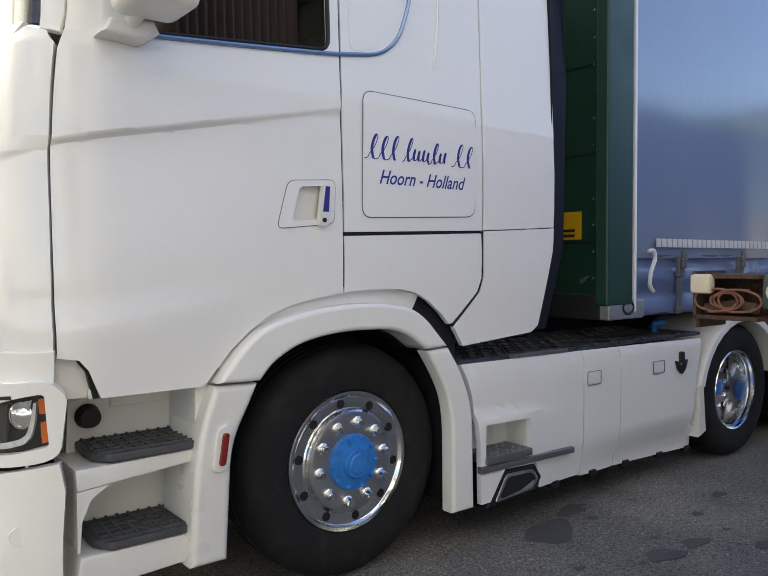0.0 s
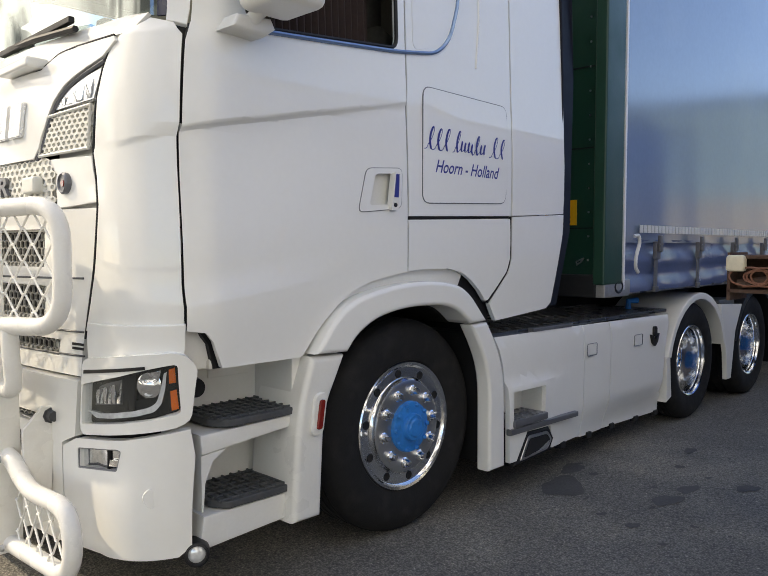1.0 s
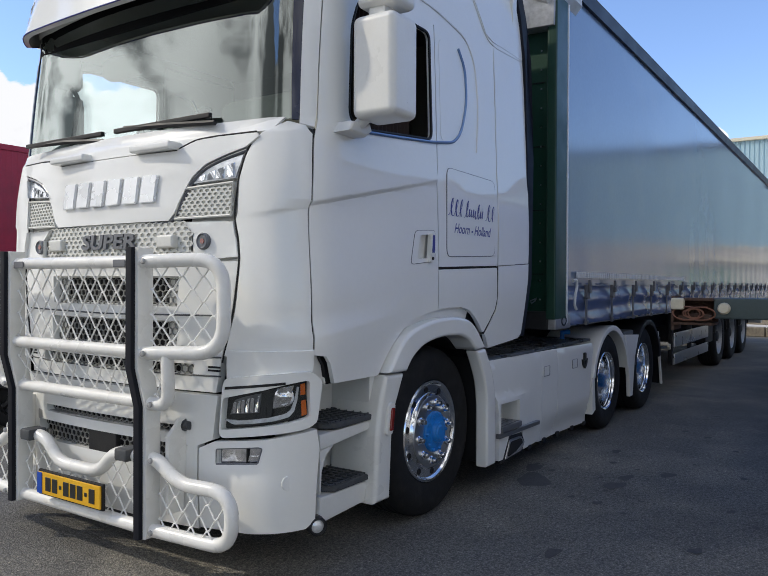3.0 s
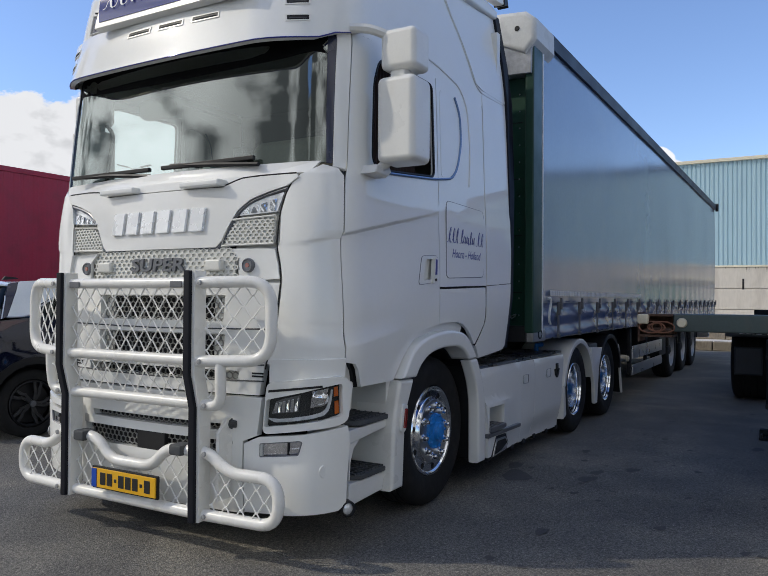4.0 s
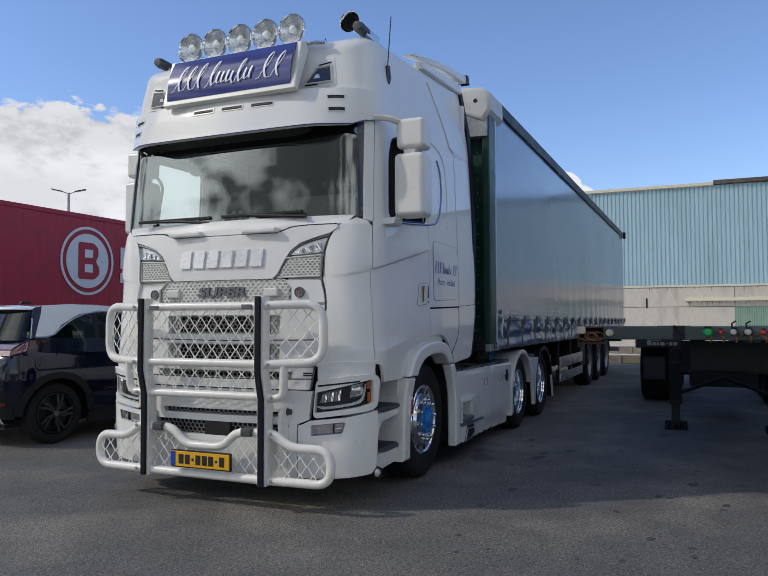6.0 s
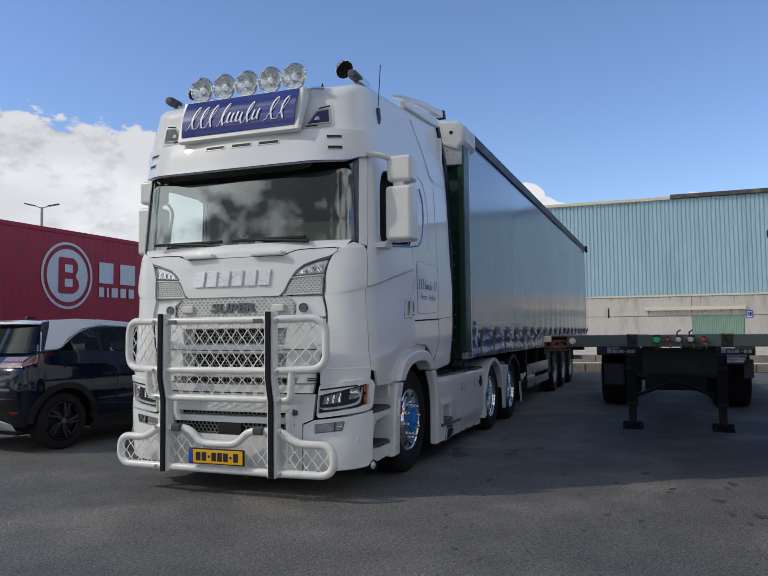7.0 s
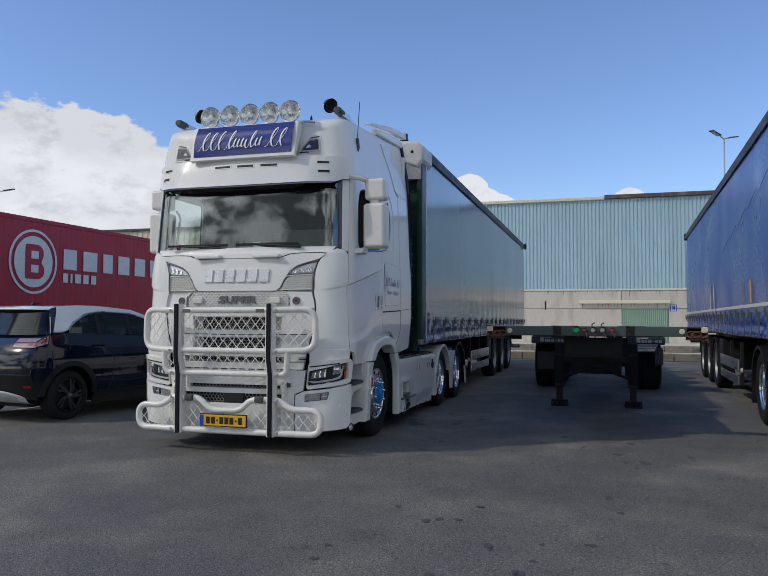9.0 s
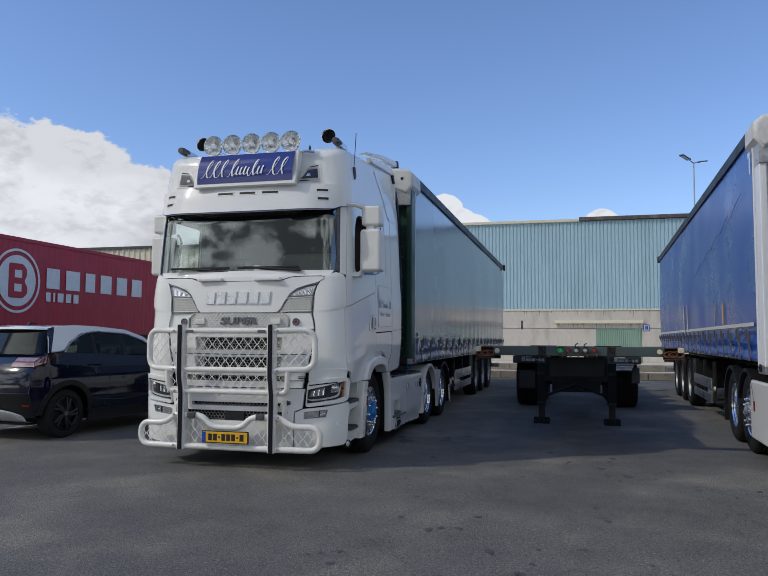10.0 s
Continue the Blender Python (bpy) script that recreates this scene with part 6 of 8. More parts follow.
part("fifth_wheel", prism([(4.5, 1.0), (6.1, 1.0), (5.9, 1.08), (4.7, 1.08)], -0.45, 0.45, "y", 0.02), CHASSIS, truck)
for x in (1.385, 4.60, 5.95):
    part("axle", tube([(x, -0.95, 0.498), (x, 0.95, 0.498)], 0.07, 10), CHASSIS, truck)
part("engine_block", box(0.3, 2.3, -0.5, 0.5, 0.45, 1.2, 0.05), CHASSIS, truck)

# ---- bull bar ----
bar = part("bull_bar", box(-0.03, 0.05, -0.56, 0.62, 0.60, 0.66, 0.01), STEEL, truck, "white tubular bull bar with wire mesh panels")
MID = 0.04


def post_x(z):
    return lerp_table([(0.2, -0.186), (0.80, -0.188), (0.98, -0.232), (1.52, -0.232)], z)


def bpt(a, z, dx=0.0):
    return Vector((post_x(z) + dx, MID - a, z))


for s in (-1, 1):
    p = [(post_x(z) - 0.012, z) for z in (0.19, 0.80, 0.98, 1.53)]
    q = [(post_x(z) + 0.075, z) for z in (1.53, 0.98, 0.80, 0.19)]
    ps = part("post", prism(p + q, MID - s * 0.527 - 0.042, MID - s * 0.527 + 0.042, "y", 0.008), BAR_WHITE, bar)
    part("post_rubber", prism([(x - 0.022, z) for x, z in p] + [(x + 0.002, z) for x, z in p[::-1]], MID - s * 0.527 - 0.022, MID - s * 0.527 + 0.022, "y", 0.006), STRIP_BLACK, bar, "black rubber strip")
    part("tube", tube([bpt(s * 0.56, 1.465, 0.02), bpt(s * 0.63, 1.467, 0.025), bpt(s * 0.975, 1.475, 0.122), bpt(s * 0.975, 1.062, 0.122), bpt(s * 0.63, 1.052, 0.025), bpt(s * 0.56, 1.05, 0.02)], 0.032, 14, round_by=0.14, steps=7), BAR_WHITE, bar)
    part("tube", tube([bpt(s * 0.70, 1.05, 0.045), bpt(s * 0.70, 0.95, 0.04), bpt(s * 0.69, 0.815, 0.02), bpt(s * 0.56, 0.815, 0.02)], 0.03, 14, round_by=0.09, steps=6), BAR_WHITE, bar)
    part("tube", tube([bpt(s * 0.56, 0.56, 0.03), bpt(s * 0.61, 0.55, 0.03), bpt(s * 0.74, 0.465, 0.035), bpt(s * 1.045, 0.465, 0.06), bpt(s * 1.045, 0.225, 0.06), bpt(s * 0.56, 0.225, 0.03)], 0.032, 14, round_by=0.12, steps=7), BAR_WHITE, bar)
    for z in (1.465, 1.05, 0.815, 0.56, 0.23):
        part("bolt", lathe([(0, -0.012), (0.012, -0.010), (0.014, 0.0)][::-1], 8, pose(*(bpt(s * 0.605, z, -0.012)), 0, 0, -90)), STEEL, bar)
    part("bracket", prism([(-0.13, 0.30), (-0.04, 0.30), (-0.02, 0.60), (0.01, 0.70), (-0.01, 0.735), (-0.06, 0.735), (-0.09, 0.70), (-0.13, 0.66)], MID - s * 0.63 - 0.012, MID - s * 0.63 + 0.012, "y", 0.004), BAR_WHITE, bar)
    part("bracket_bolt", lathe([(0, -0.03), (0.02, -0.028), (0.022, 0.0), (0.03, 0.0), (0.03, 0.012)][::-1], 8, pose(-0.03, MID - s * 0.645, 0.70, 0, 0, 0 if s > 0 else 180)), STEP_GREY, bar)
for z in (1.465, 1.05, 0.815):
    part("tube", tube([bpt(-0.55, z, 0.03 if z > 0.9 else 0.02), bpt(0.55, z, 0.03 if z > 0.9 else 0.02)], 0.03, 14), BAR_WHITE, bar)
part("tube", tube([bpt(-0.55, 0.225, 0.03), bpt(0.55, 0.225, 0.03)], 0.032, 14), BAR_WHITE, bar)
part("tube", tube([bpt(-0.55, 0.555, 0.03), bpt(-0.29, 0.555, 0.03), bpt(-0.17, 0.435, 0.03), bpt(0.17, 0.435, 0.03), bpt(0.29, 0.555, 0.03), bpt(0.55, 0.555, 0.03)], 0.032, 14, round_by=0.08, steps=6), BAR_WHITE, bar)
for s in (-1, 1):
    part("clamp", box(-0.215, -0.11, MID - s * 0.40 - 0.045, MID - s * 0.40 + 0.045, 0.53, 0.59, 0.012), STEP_GREY, bar, "dark grey clamp")
    part("maker_tag", box(post_x(1.455) - 0.006, post_x(1.455) + 0.0, MID - s * 0.42 - 0.045, MID - s * 0.42 + 0.045, 1.44, 1.475, 0.004), STRIP_GREY, bar)


def zig_mesh(a0, a1, z0, z1, keep=lambda a, z: True, dx=0.03, pitch=0.104, rise=0.058, bow=0.0):
    bm = bmesh.new()
    n = int(math.ceil((a1 - a0) / (pitch / 2)))
    rows = int(math.ceil((z1 - z0) / rise))
    for j in range(-1, rows + 1):
        run = []
        for i in range(-1, n + 2):
            for k in (-0.13, 0.13):
                a = a0 + (i + 0.5 + k) * pitch / 2
                z = z0 + (j + (0.04 if (i + j) % 2 else 0.96)) * rise
                if a0 < a < a1 and z0 < z < z1 and keep(a, z):
                    run.append(bpt(a, z, dx + bow * max(0, abs(a) - 0.62) + (0.002 if j % 2 else -0.002)))
                else:
                    if len(run) > 1:
                        add_tube(bm, run, 0.0042, 5, cap=False)
                    run = []
        if len(run) > 1:
            add_tube(bm, run, 0.0042, 5, cap=False)
    return bm


part("wire_mesh", zig_mesh(-0.5, 0.5, 0.80, 1.455), MESH_WHITE, bar)
part("wire_mesh", zig_mesh(-0.5, 0.5, 0.225, 0.55, lambda a, z: z < 0.435 or abs(a) > 0.17 + (z - 0.435)), MESH_WHITE, bar)
for s in (-1, 1):
    lo, hi = (0.58, 0.97) if s > 0 else (-0.97, -0.58)
    part("wire_mesh", zig_mesh(lo, hi, 1.05, 1.465, lambda a, z: abs(a) < 0.92 or 1.12 < z < 1.40, 0.035, bow=0.28), MESH_WHITE, bar)
    lo, hi = (0.58, 0.68) if s > 0 else (-0.68, -0.58)
    part("wire_mesh", zig_mesh(lo, hi, 0.80, 1.03), MESH_WHITE, bar)
    lo, hi = (0.58, 1.045) if s > 0 else (-1.045, -0.58)
    part("wire_mesh", zig_mesh(lo, hi, 0.225, 0.54, lambda a, z: (z < 0.465 and (abs(a) < 0.99 or 0.28 < z < 0.41)) or abs(a) < 0.70, 0.04), MESH_WHITE, bar)
np_ = part("number_plate", box(-0.232, -0.220, -0.235, 0.285, 0.285, 0.395, 0.004), YELLOW, bar, "yellow number plate with plain black bars")
part("plate_frame", box(-0.222, -0.205, -0.245, 0.295, 0.275, 0.405, 0.006), BLACK, bar)
part("plate_field", box(-0.2355, -0.225, 0.243, 0.284, 0.287, 0.393, 0.001), PLATE_BLUE, np_)
BAR_WIDE = mesh_of(box(-0.0025, 0.0, -0.0225, 0.0225, 0.0, 0.07, 0.001, 1), "plate_bar")
BAR_SLIM = mesh_of(box(-0.0025, 0.0, -0.010, 0.010, 0.025, 0.045, 0.001, 1), "plate_bar")
for y, me in ((0.19, BAR_WIDE), (0.133, BAR_WIDE), (0.085, BAR_SLIM), (0.037, BAR_WIDE), (-0.02, BAR_WIDE), (-0.077, BAR_WIDE), (-0.125, BAR_SLIM), (-0.173, BAR_WIDE)):
    part_mesh("plate_bar", me, INK, np_, m=pose(-0.232, y, 0.305))

# ---- curtain-sided trailers ----
def curtain_side(y, side, x0, x1, z0, z1, waves):
    """The curtain: a slack sheet between rails, with shallow folds near the foot."""
    bm = bmesh.new()
    cols, rows = 120, 24
    grid = []
    for i in range(cols + 1):
        x = x0 + (x1 - x0) * i / cols
        col = []
        for j in range(rows + 1):
            z = z0 + (z1 - z0) * j / rows
            t = (z - z0) / (z1 - z0)
            slack = 0.022 * math.sin(math.pi * t) * (0.85 + 0.15 * math.sin(x * 0.9))
            ripple = 0.003 * math.sin(x * 9 + 3 * t) * (1 - t) ** 4 + 0.0015 * math.sin(x * 1.7 + waves + t * 4)
            col.append(bm.verts.new((x, side * (abs(y) + slack + ripple), z)))
        grid.append(col)
    for a, b in zip(grid, grid[1:]):
        for j in range(rows):
            q = (a[j], b[j], b[j + 1], a[j + 1])
            bm.faces.new(q if side < 0 else q[::-1])
    return bm


BUCKLE = {}


def buckle_mesh():
    if "m" not in BUCKLE:
        bm = box(-0.032, 0.032, -0.03, 0.0, -0.02, 0.10, 0.006)
        add_box(bm, -0.02, 0.02, -0.05, -0.028, 0.03, 0.14, 0.006)
        add_tube(bm, [(-0.03, -0.04, 0.08), (0.03, -0.04, 0.08)], 0.009, 6)
        add_box(bm, -0.024, 0.024, -0.012, -0.004, -0.21, -0.02, 0.002)
        add_box(bm, -0.028, 0.028, -0.022, 0.0, -0.24, -0.20, 0.004)
        BUCKLE["m"] = mesh_of(bm, "buckle")
    return BUCKLE["m"]


def curtain_trailer(label, cloth, hem, front_paint, m, buckles, post_paint, stripe, up=0.0):
    """A three-axle curtain-sider; its own origin is the floor under the front wall, middle."""
    t = thing("curtain_trailer", label, "trailer", "curtain trailers", m=m)
    L, TOP, LOW = 14.15, 3.83, 1.06 + up
    part("floor_frame", box(0.0, L, -1.22, 1.22, 1.02 + up, 1.16 + up, 0.01), CHASSIS, t)
    part("front_wall", box(0.10, 0.15, -1.20, 1.20, 1.08, 3.55, 0.006), front_paint, t, "painted steel front wall")
    for s in (-1, 1):
        part("corner_post", box(-0.005, 0.235, s * 1.235 - 0.05, s * 1.235 + 0.03, 1.10, 3.62, 0.012, 3), post_paint, t)
        part("post_edge", box(0.25, 0.272, s * 1.255 - 0.03, s * 1.255 + 0.03, 1.06, 3.62, 0.005), SIGN_WHITE, t)
        part("post_gap", box(0.232, 0.252, s * 1.235 - 0.03, s * 1.235 + 0.02, 1.08, 3.62), DARK, t)
        part("corner_shoe", box(0.02, 0.36, s * 1.22 - 0.06, s * 1.22 + 0.045, 1.02, 1.13, 0.012), STEEL, t)
        part("shoe_ring", tube([(0.20 + 0.05 * math.cos(a), s * 1.275, 1.085 + 0.035 * math.sin(a)) for a in [2 * math.pi * k / 16 for k in range(16)]], 0.011, 6, True), BLACK, t)
        if s < 0:
            part("white_tag", box(0.05, 0.085, -1.275, -1.262, 1.165, 1.235, 0.002), SIGN_WHITE, t)
        cur = part("curtain", curtain_side(1.262, s, 0.27, L - 0.05, LOW + 0.30, TOP - 0.10, 0.0 if s < 0 else 2.0), cloth, t, smooth=60)
        # hem below the buckle line, slack and shiny
        bm = bmesh.new()
        grid = []
        for i in range(161):
            x = 0.28 + (L - 0.34) * i / 160
            col = []
            for j in range(9):
                z = LOW - 0.02 + 0.34 * j / 8
                k = math.sin(math.pi * j / 8)
                col.append(bm.verts.new((x, s * (1.262 + 0.007 * k * math.sin(x * 10.2) + 0.013 * math.sin(j * 1.55 + 0.5 * math.sin(x * 1.9)) + 0.004 * math.sin(x * 23 + j)), z)))
            grid.append(col)
        for a, b in zip(grid, grid[1:]):
            for j in range(8):
                q = (a[j], b[j], b[j + 1], a[j + 1])
                bm.faces.new(q if s < 0 else q[::-1])
        part("curtain_hem", bm, hem, cur, "slack shiny hem of the curtain", smooth=60)
        part("floor_rail", box(0.30, L - 0.02, s * 1.245 - 0.015, s * 1.245 + 0.02, 1.03 + up, 1.075 + up, 0.006), ALU, t)
        part("roof_rail", prism([(s * 1.20, TOP - 0.13), (s * 1.292, TOP - 0.13), (s * 1.300, TOP - 0.02), (s * 1.27, TOP), (s * 1.15, TOP + 0.01)], 0.45, L + 0.03, "x", 0.008), RAIL_BLUE, t, "dark blue roof rail")
        part("roof_edge", tube([(0.45, s * 1.29, TOP - 0.015), (L + 0.02, s * 1.29, TOP - 0.015)], 0.012, 6), STEP_GREY, t)
        part("rail_end", box(L + 0.0, L + 0.10, s * 1.30 - 0.05, s * 1.30 + 0.02, TOP - 0.16, TOP + 0.03, 0.01), BLACK, t)
        if stripe == "tape":
            dash = mesh_of(box(0.0, 0.045, -0.002, 0.002, 1.425, 1.475), "reflective_dash")
            for k in range(74):
                part_mesh("reflective_dash", dash, REFLECT, cur, m=pose(0.47 + k * 0.0565, s * 1.285, 0))
        else:
            part("reflective_strip", box(0.42, L - 0.2, s * 1.287 - 0.002, s * 1.287 + 0.002, 1.435 + up, 1.48 + up), REFLECT, cur, "pale reflective tape")
        for k in range(buckles):
            x = 0.70 + k * (L - 1.0) / (buckles - 1)
            part_mesh("buckle", buckle_mesh(), DISH, cur, m=pose(x, s * 1.285, 1.27 + up) if s < 0 else pose(x, s * 1.285, 1.27 + up, 0, 0, 180))
        cap = part("corner_cap", prism([(s * 0.95, 3.90), (s * 1.22, 3.88), (s * 1.315, 3.80), (s * 1.32, 3.62), (s * 1.22, 3.50), (s * 0.95, 3.62)], -0.06, 0.50, "x", 0.05, 4), TARP, t, "white tarpaulin corner cap")
        part("cap_skirt", prism([(s * 0.6, 3.60), (s * 1.272, 3.62), (s * 1.268, 3.34), (s * 0.6, 3.36)], -0.03, 0.27, "x", 0.012), SKIRT_SILVER, cap, "creased silver skirt of the cap")
        part("cap_eyelet", lathe([(0.0, -0.012), (0.02, -0.012), (0.026, 0.0)][::-1], 16, pose(-0.055, s * 1.15, 3.73, 0, 0, -90)), BLACK, cap)
        for z0, z1 in ((0.58, 0.76), (0.36, 0.50)):
            part("side_guard", box(4.35, 6.65, s * 1.22 - 0.015, s * 1.22 + 0.015, z0, z1, 0.008), ALU, t, "aluminium side guard plank")
        for x in (4.35, 5.5, 6.6):
            part("guard_stay", box(x - 0.03, x + 0.03, s * 1.18 - 0.03, s * 1.18 + 0.02, 0.36, 1.04, 0.006), CHASSIS, t)
        part("landing_leg", box(3.75, 3.87, s * 0.85 - 0.06, s * 0.85 + 0.06, 0.42, 1.03, 0.008), CHASSIS, t)
        part("leg_foot", box(3.68, 3.94, s * 0.85 - 0.12, s * 0.85 + 0.12, 0.38, 0.42, 0.006), CHASSIS, t)
        part("guard_lamp", lathe([(0.0, -0.02), (0.035, -0.018), (0.04, 0.01)][::-1], 16, pose(4.18, s * 1.2, 0.60) if s < 0 else pose(4.18, s * 1.2, 0.60, 0, 0, 180)), CREAM, t)
        for x in (8.15, 9.55, 10.95):
            wheel(t, x, s * 1.16, "trailer", s, CHASSIS, STEEL)
            part("wheel_guard", prism([(x + 0.57 * math.cos(a), 0.50 + 0.54 * math.sin(a)) for a in [math.pi * (0.95 - 0.9 * k / 10) for k in range(11)]] + [(x + 0.55 * math.cos(a), 0.50 + 0.52 * math.sin(a)) for a in [math.pi * (0.05 + 0.9 * k / 10) for k in range(11)]], s * 1.18, s * 0.84, "y"), BLACK, t)
        part("frame_beam", box(0.2, L - 0.3, s * 0.5 - 0.05, s * 0.5 + 0.05, 0.72, 1.03, 0.005), CHASSIS, t)
    for x in (8.15, 9.55, 10.95):
        part("axle", tube([(x, -1.0, 0.498), (x, 1.0, 0.498)], 0.065, 10), CHASSIS, t)
    part("pallet_box", box(6.9, 7.55, -1.15, 1.15, 0.45, 1.02, 0.02), CHASSIS, t)
    part("roof_sheet", box(0.0, L, -1.25, 1.25, TOP - 0.03, TOP + 0.005, 0.01), TARP, t)
    part("rear_door", box(L - 0.05, L + 0.0, -1.25, 1.25, 1.02, TOP - 0.05, 0.01), TARP, t)
    part("underrun_bar", box(L - 0.25, L - 0.1, -1.15, 1.15, 0.48, 0.60, 0.01), STEEL, t)
    part("rear_lamp_board", box(L - 0.15, L - 0.02, -1.2, 1.2, 0.75, 0.95, 0.01), CHASSIS, t)
    return t


main_trailer = curtain_trailer("long curtain trailer with silver-grey sheet and green front wall", CURTAIN, CURTAIN_HEM, GREEN, pose(2.98, 0, 0), 19, GREEN_POST, "tape")
for z in (1.45, 1.95, 2.45, 2.95):
    part("wall_seam", box(0.094, 0.10, -1.15, 1.15, z - 0.004, z + 0.004), BLACK, main_trailer)
for k in range(16):
    part("rivet", lathe([(0, -0.006), (0.006, -0.005), (0.008, 0)][::-1], 8, pose(0.099, -1.12, 1.25 + k * 0.15, 0, 0, -90)), ALU, main_trailer)
part("strap_ring", tube([(0.08, -1.10, 1.26), (0.05, -1.10, 1.24), (0.05, -1.07, 1.22), (0.08, -1.05, 1.24)], 0.006, 6, True), ALU, main_trailer)
sg = part("yellow_sign", box(0.086, 0.098, -1.04, -0.66, 1.47, 1.63, 0.002), YELLOW, main_trailer, "small yellow plate with dark bars")
bm = bars_along([0.014, 0.014, 0.014, 0.014, 0.014], 0.026, 0.075, 0, lambda s, h, d: (0.086 - d, -0.74 - s, 1.54 + h), 0.002)
for z in (1.515, 1.485):
    add_box(bm, 0.0835, 0.086, -1.0, -0.70, z, z + 0.015)
part("sign_bar", bm, INK, sg)
part("curtain_strap", tube([(0.36, -1.30, 1.40), (0.40, -1.31, 1.41), (0.42, -1.31, 1.36), (0.37, -1.31, 1.28), (0.36, -1.31, 1.20), (0.40, -1.31, 1.17)], 0.012, 6, round_by=0.03), REFLECT, main_trailer)
part("air_line", tube([(0.09, -0.4, 1.5), (-0.25, -0.35, 1.2), (-0.35, -0.3, 1.1), (-0.5, -0.25, 1.35)], 0.014, 6, round_by=0.15), CONNECT_RED, main_trailer)
part("air_line", tube([(0.09, -0.25, 1.5), (-0.25, -0.22, 1.15), (-0.38, -0.2, 1.1), (-0.5, -0.15, 1.35)], 0.014, 6, round_by=0.15), BLACK, main_trailer)

# ---- second truck and its blue trailer ----
SECOND = pose(1.32, -6.82, 0, 0, 0, -1.94)
blue_trailer = curtain_trailer("long curtain trailer with deep blue sheet and white corner posts", CURTAIN_BLUE, CURTAIN_BLUE, SIGN_WHITE, SECOND, 22, SIGN_WHITE, "band", 0.12)
for x, wide, mark in ((7.6, 0.16, REFLECT), (6.97, 0.16, REFLECT), (7.42, 0.06, NAVY), (6.80, 0.06, NAVY), (3.30, 0.05, NAVY), (2.56, 0.08, YELLOW)):
    tall = 0.30 if mark is NAVY else 0.34
    out = [(x, 1.86 - tall), (x + wide * 0.5, 1.86 - tall * 0.8), (x + wide, 1.86), (x + wide * 0.6, 1.86 + tall * 0.7)] if x > 5 else [(x, 1.62), (x + wide, 1.62), (x + wide, 1.93), (x, 1.93)]
    part("sheet_patch", prism(out, 1.289, 1.2935, "y"), mark, blue_trailer)
for x, z0, z1 in ((0.36, 3.30, 3.56), (0.43, 3.50, 3.56)):
    part("sheet_mark", box(x, x + 0.05, 1.288, 1.292, z0, z1, 0.001), SIGN_WHITE, blue_trailer)
# welded seams and creases in the sheet
for k in range(5):
    x0 = 0.9 + k * 0.95
    part("sheet_crease", tube([(x0 + d, 1.287 + 0.018 * math.sin(math.pi * (z - 1.36) / 2.37), z) for d, z in ((0.0, 3.18 - 0.12 * k), (0.35, 3.12 - 0.12 * k), (0.75, 3.02 - 0.12 * k))], 0.004, 5), CURTAIN_BLUE, blue_trailer)

tr2 = thing("truck_tractor", "plain white tractor unit of the neighbouring parked rig", "truck", m=SECOND)


def shell(xs, half, z0, z1, r):
    """A cab block: plan with rounded front corners, domed top."""
    bm = bmesh.new()
    x0, x1 = xs
    plan = arc([(x1, -half), (x0, -half), (x0, half), (x1, half)], False, 6, r)
    rows = []
    for z, k in ((z0, 1.0), (z0 + 0.4, 1.0), (z1 - 0.7, 0.985), (z1 - 0.25, 0.95), (z1 - 0.06, 0.88), (z1, 0.75)):
        rows.append([bm.verts.new((x1 + (x - x1) * (1 - (1 - k) * 0.8), y * k, z)) for x, y in plan])
    for a, b in zip(rows, rows[1:]):
        for i in range(len(a) - 1):
            bm.faces.new((a[i], a[i + 1], b[i + 1], b[i]))
    bm.faces.new(rows[-1])
    bm.faces.new([q[0] for q in rows] + [q[-1] for q in rows[::-1]])
    bmesh.ops.recalc_face_normals(bm, faces=bm.faces)
    return bm


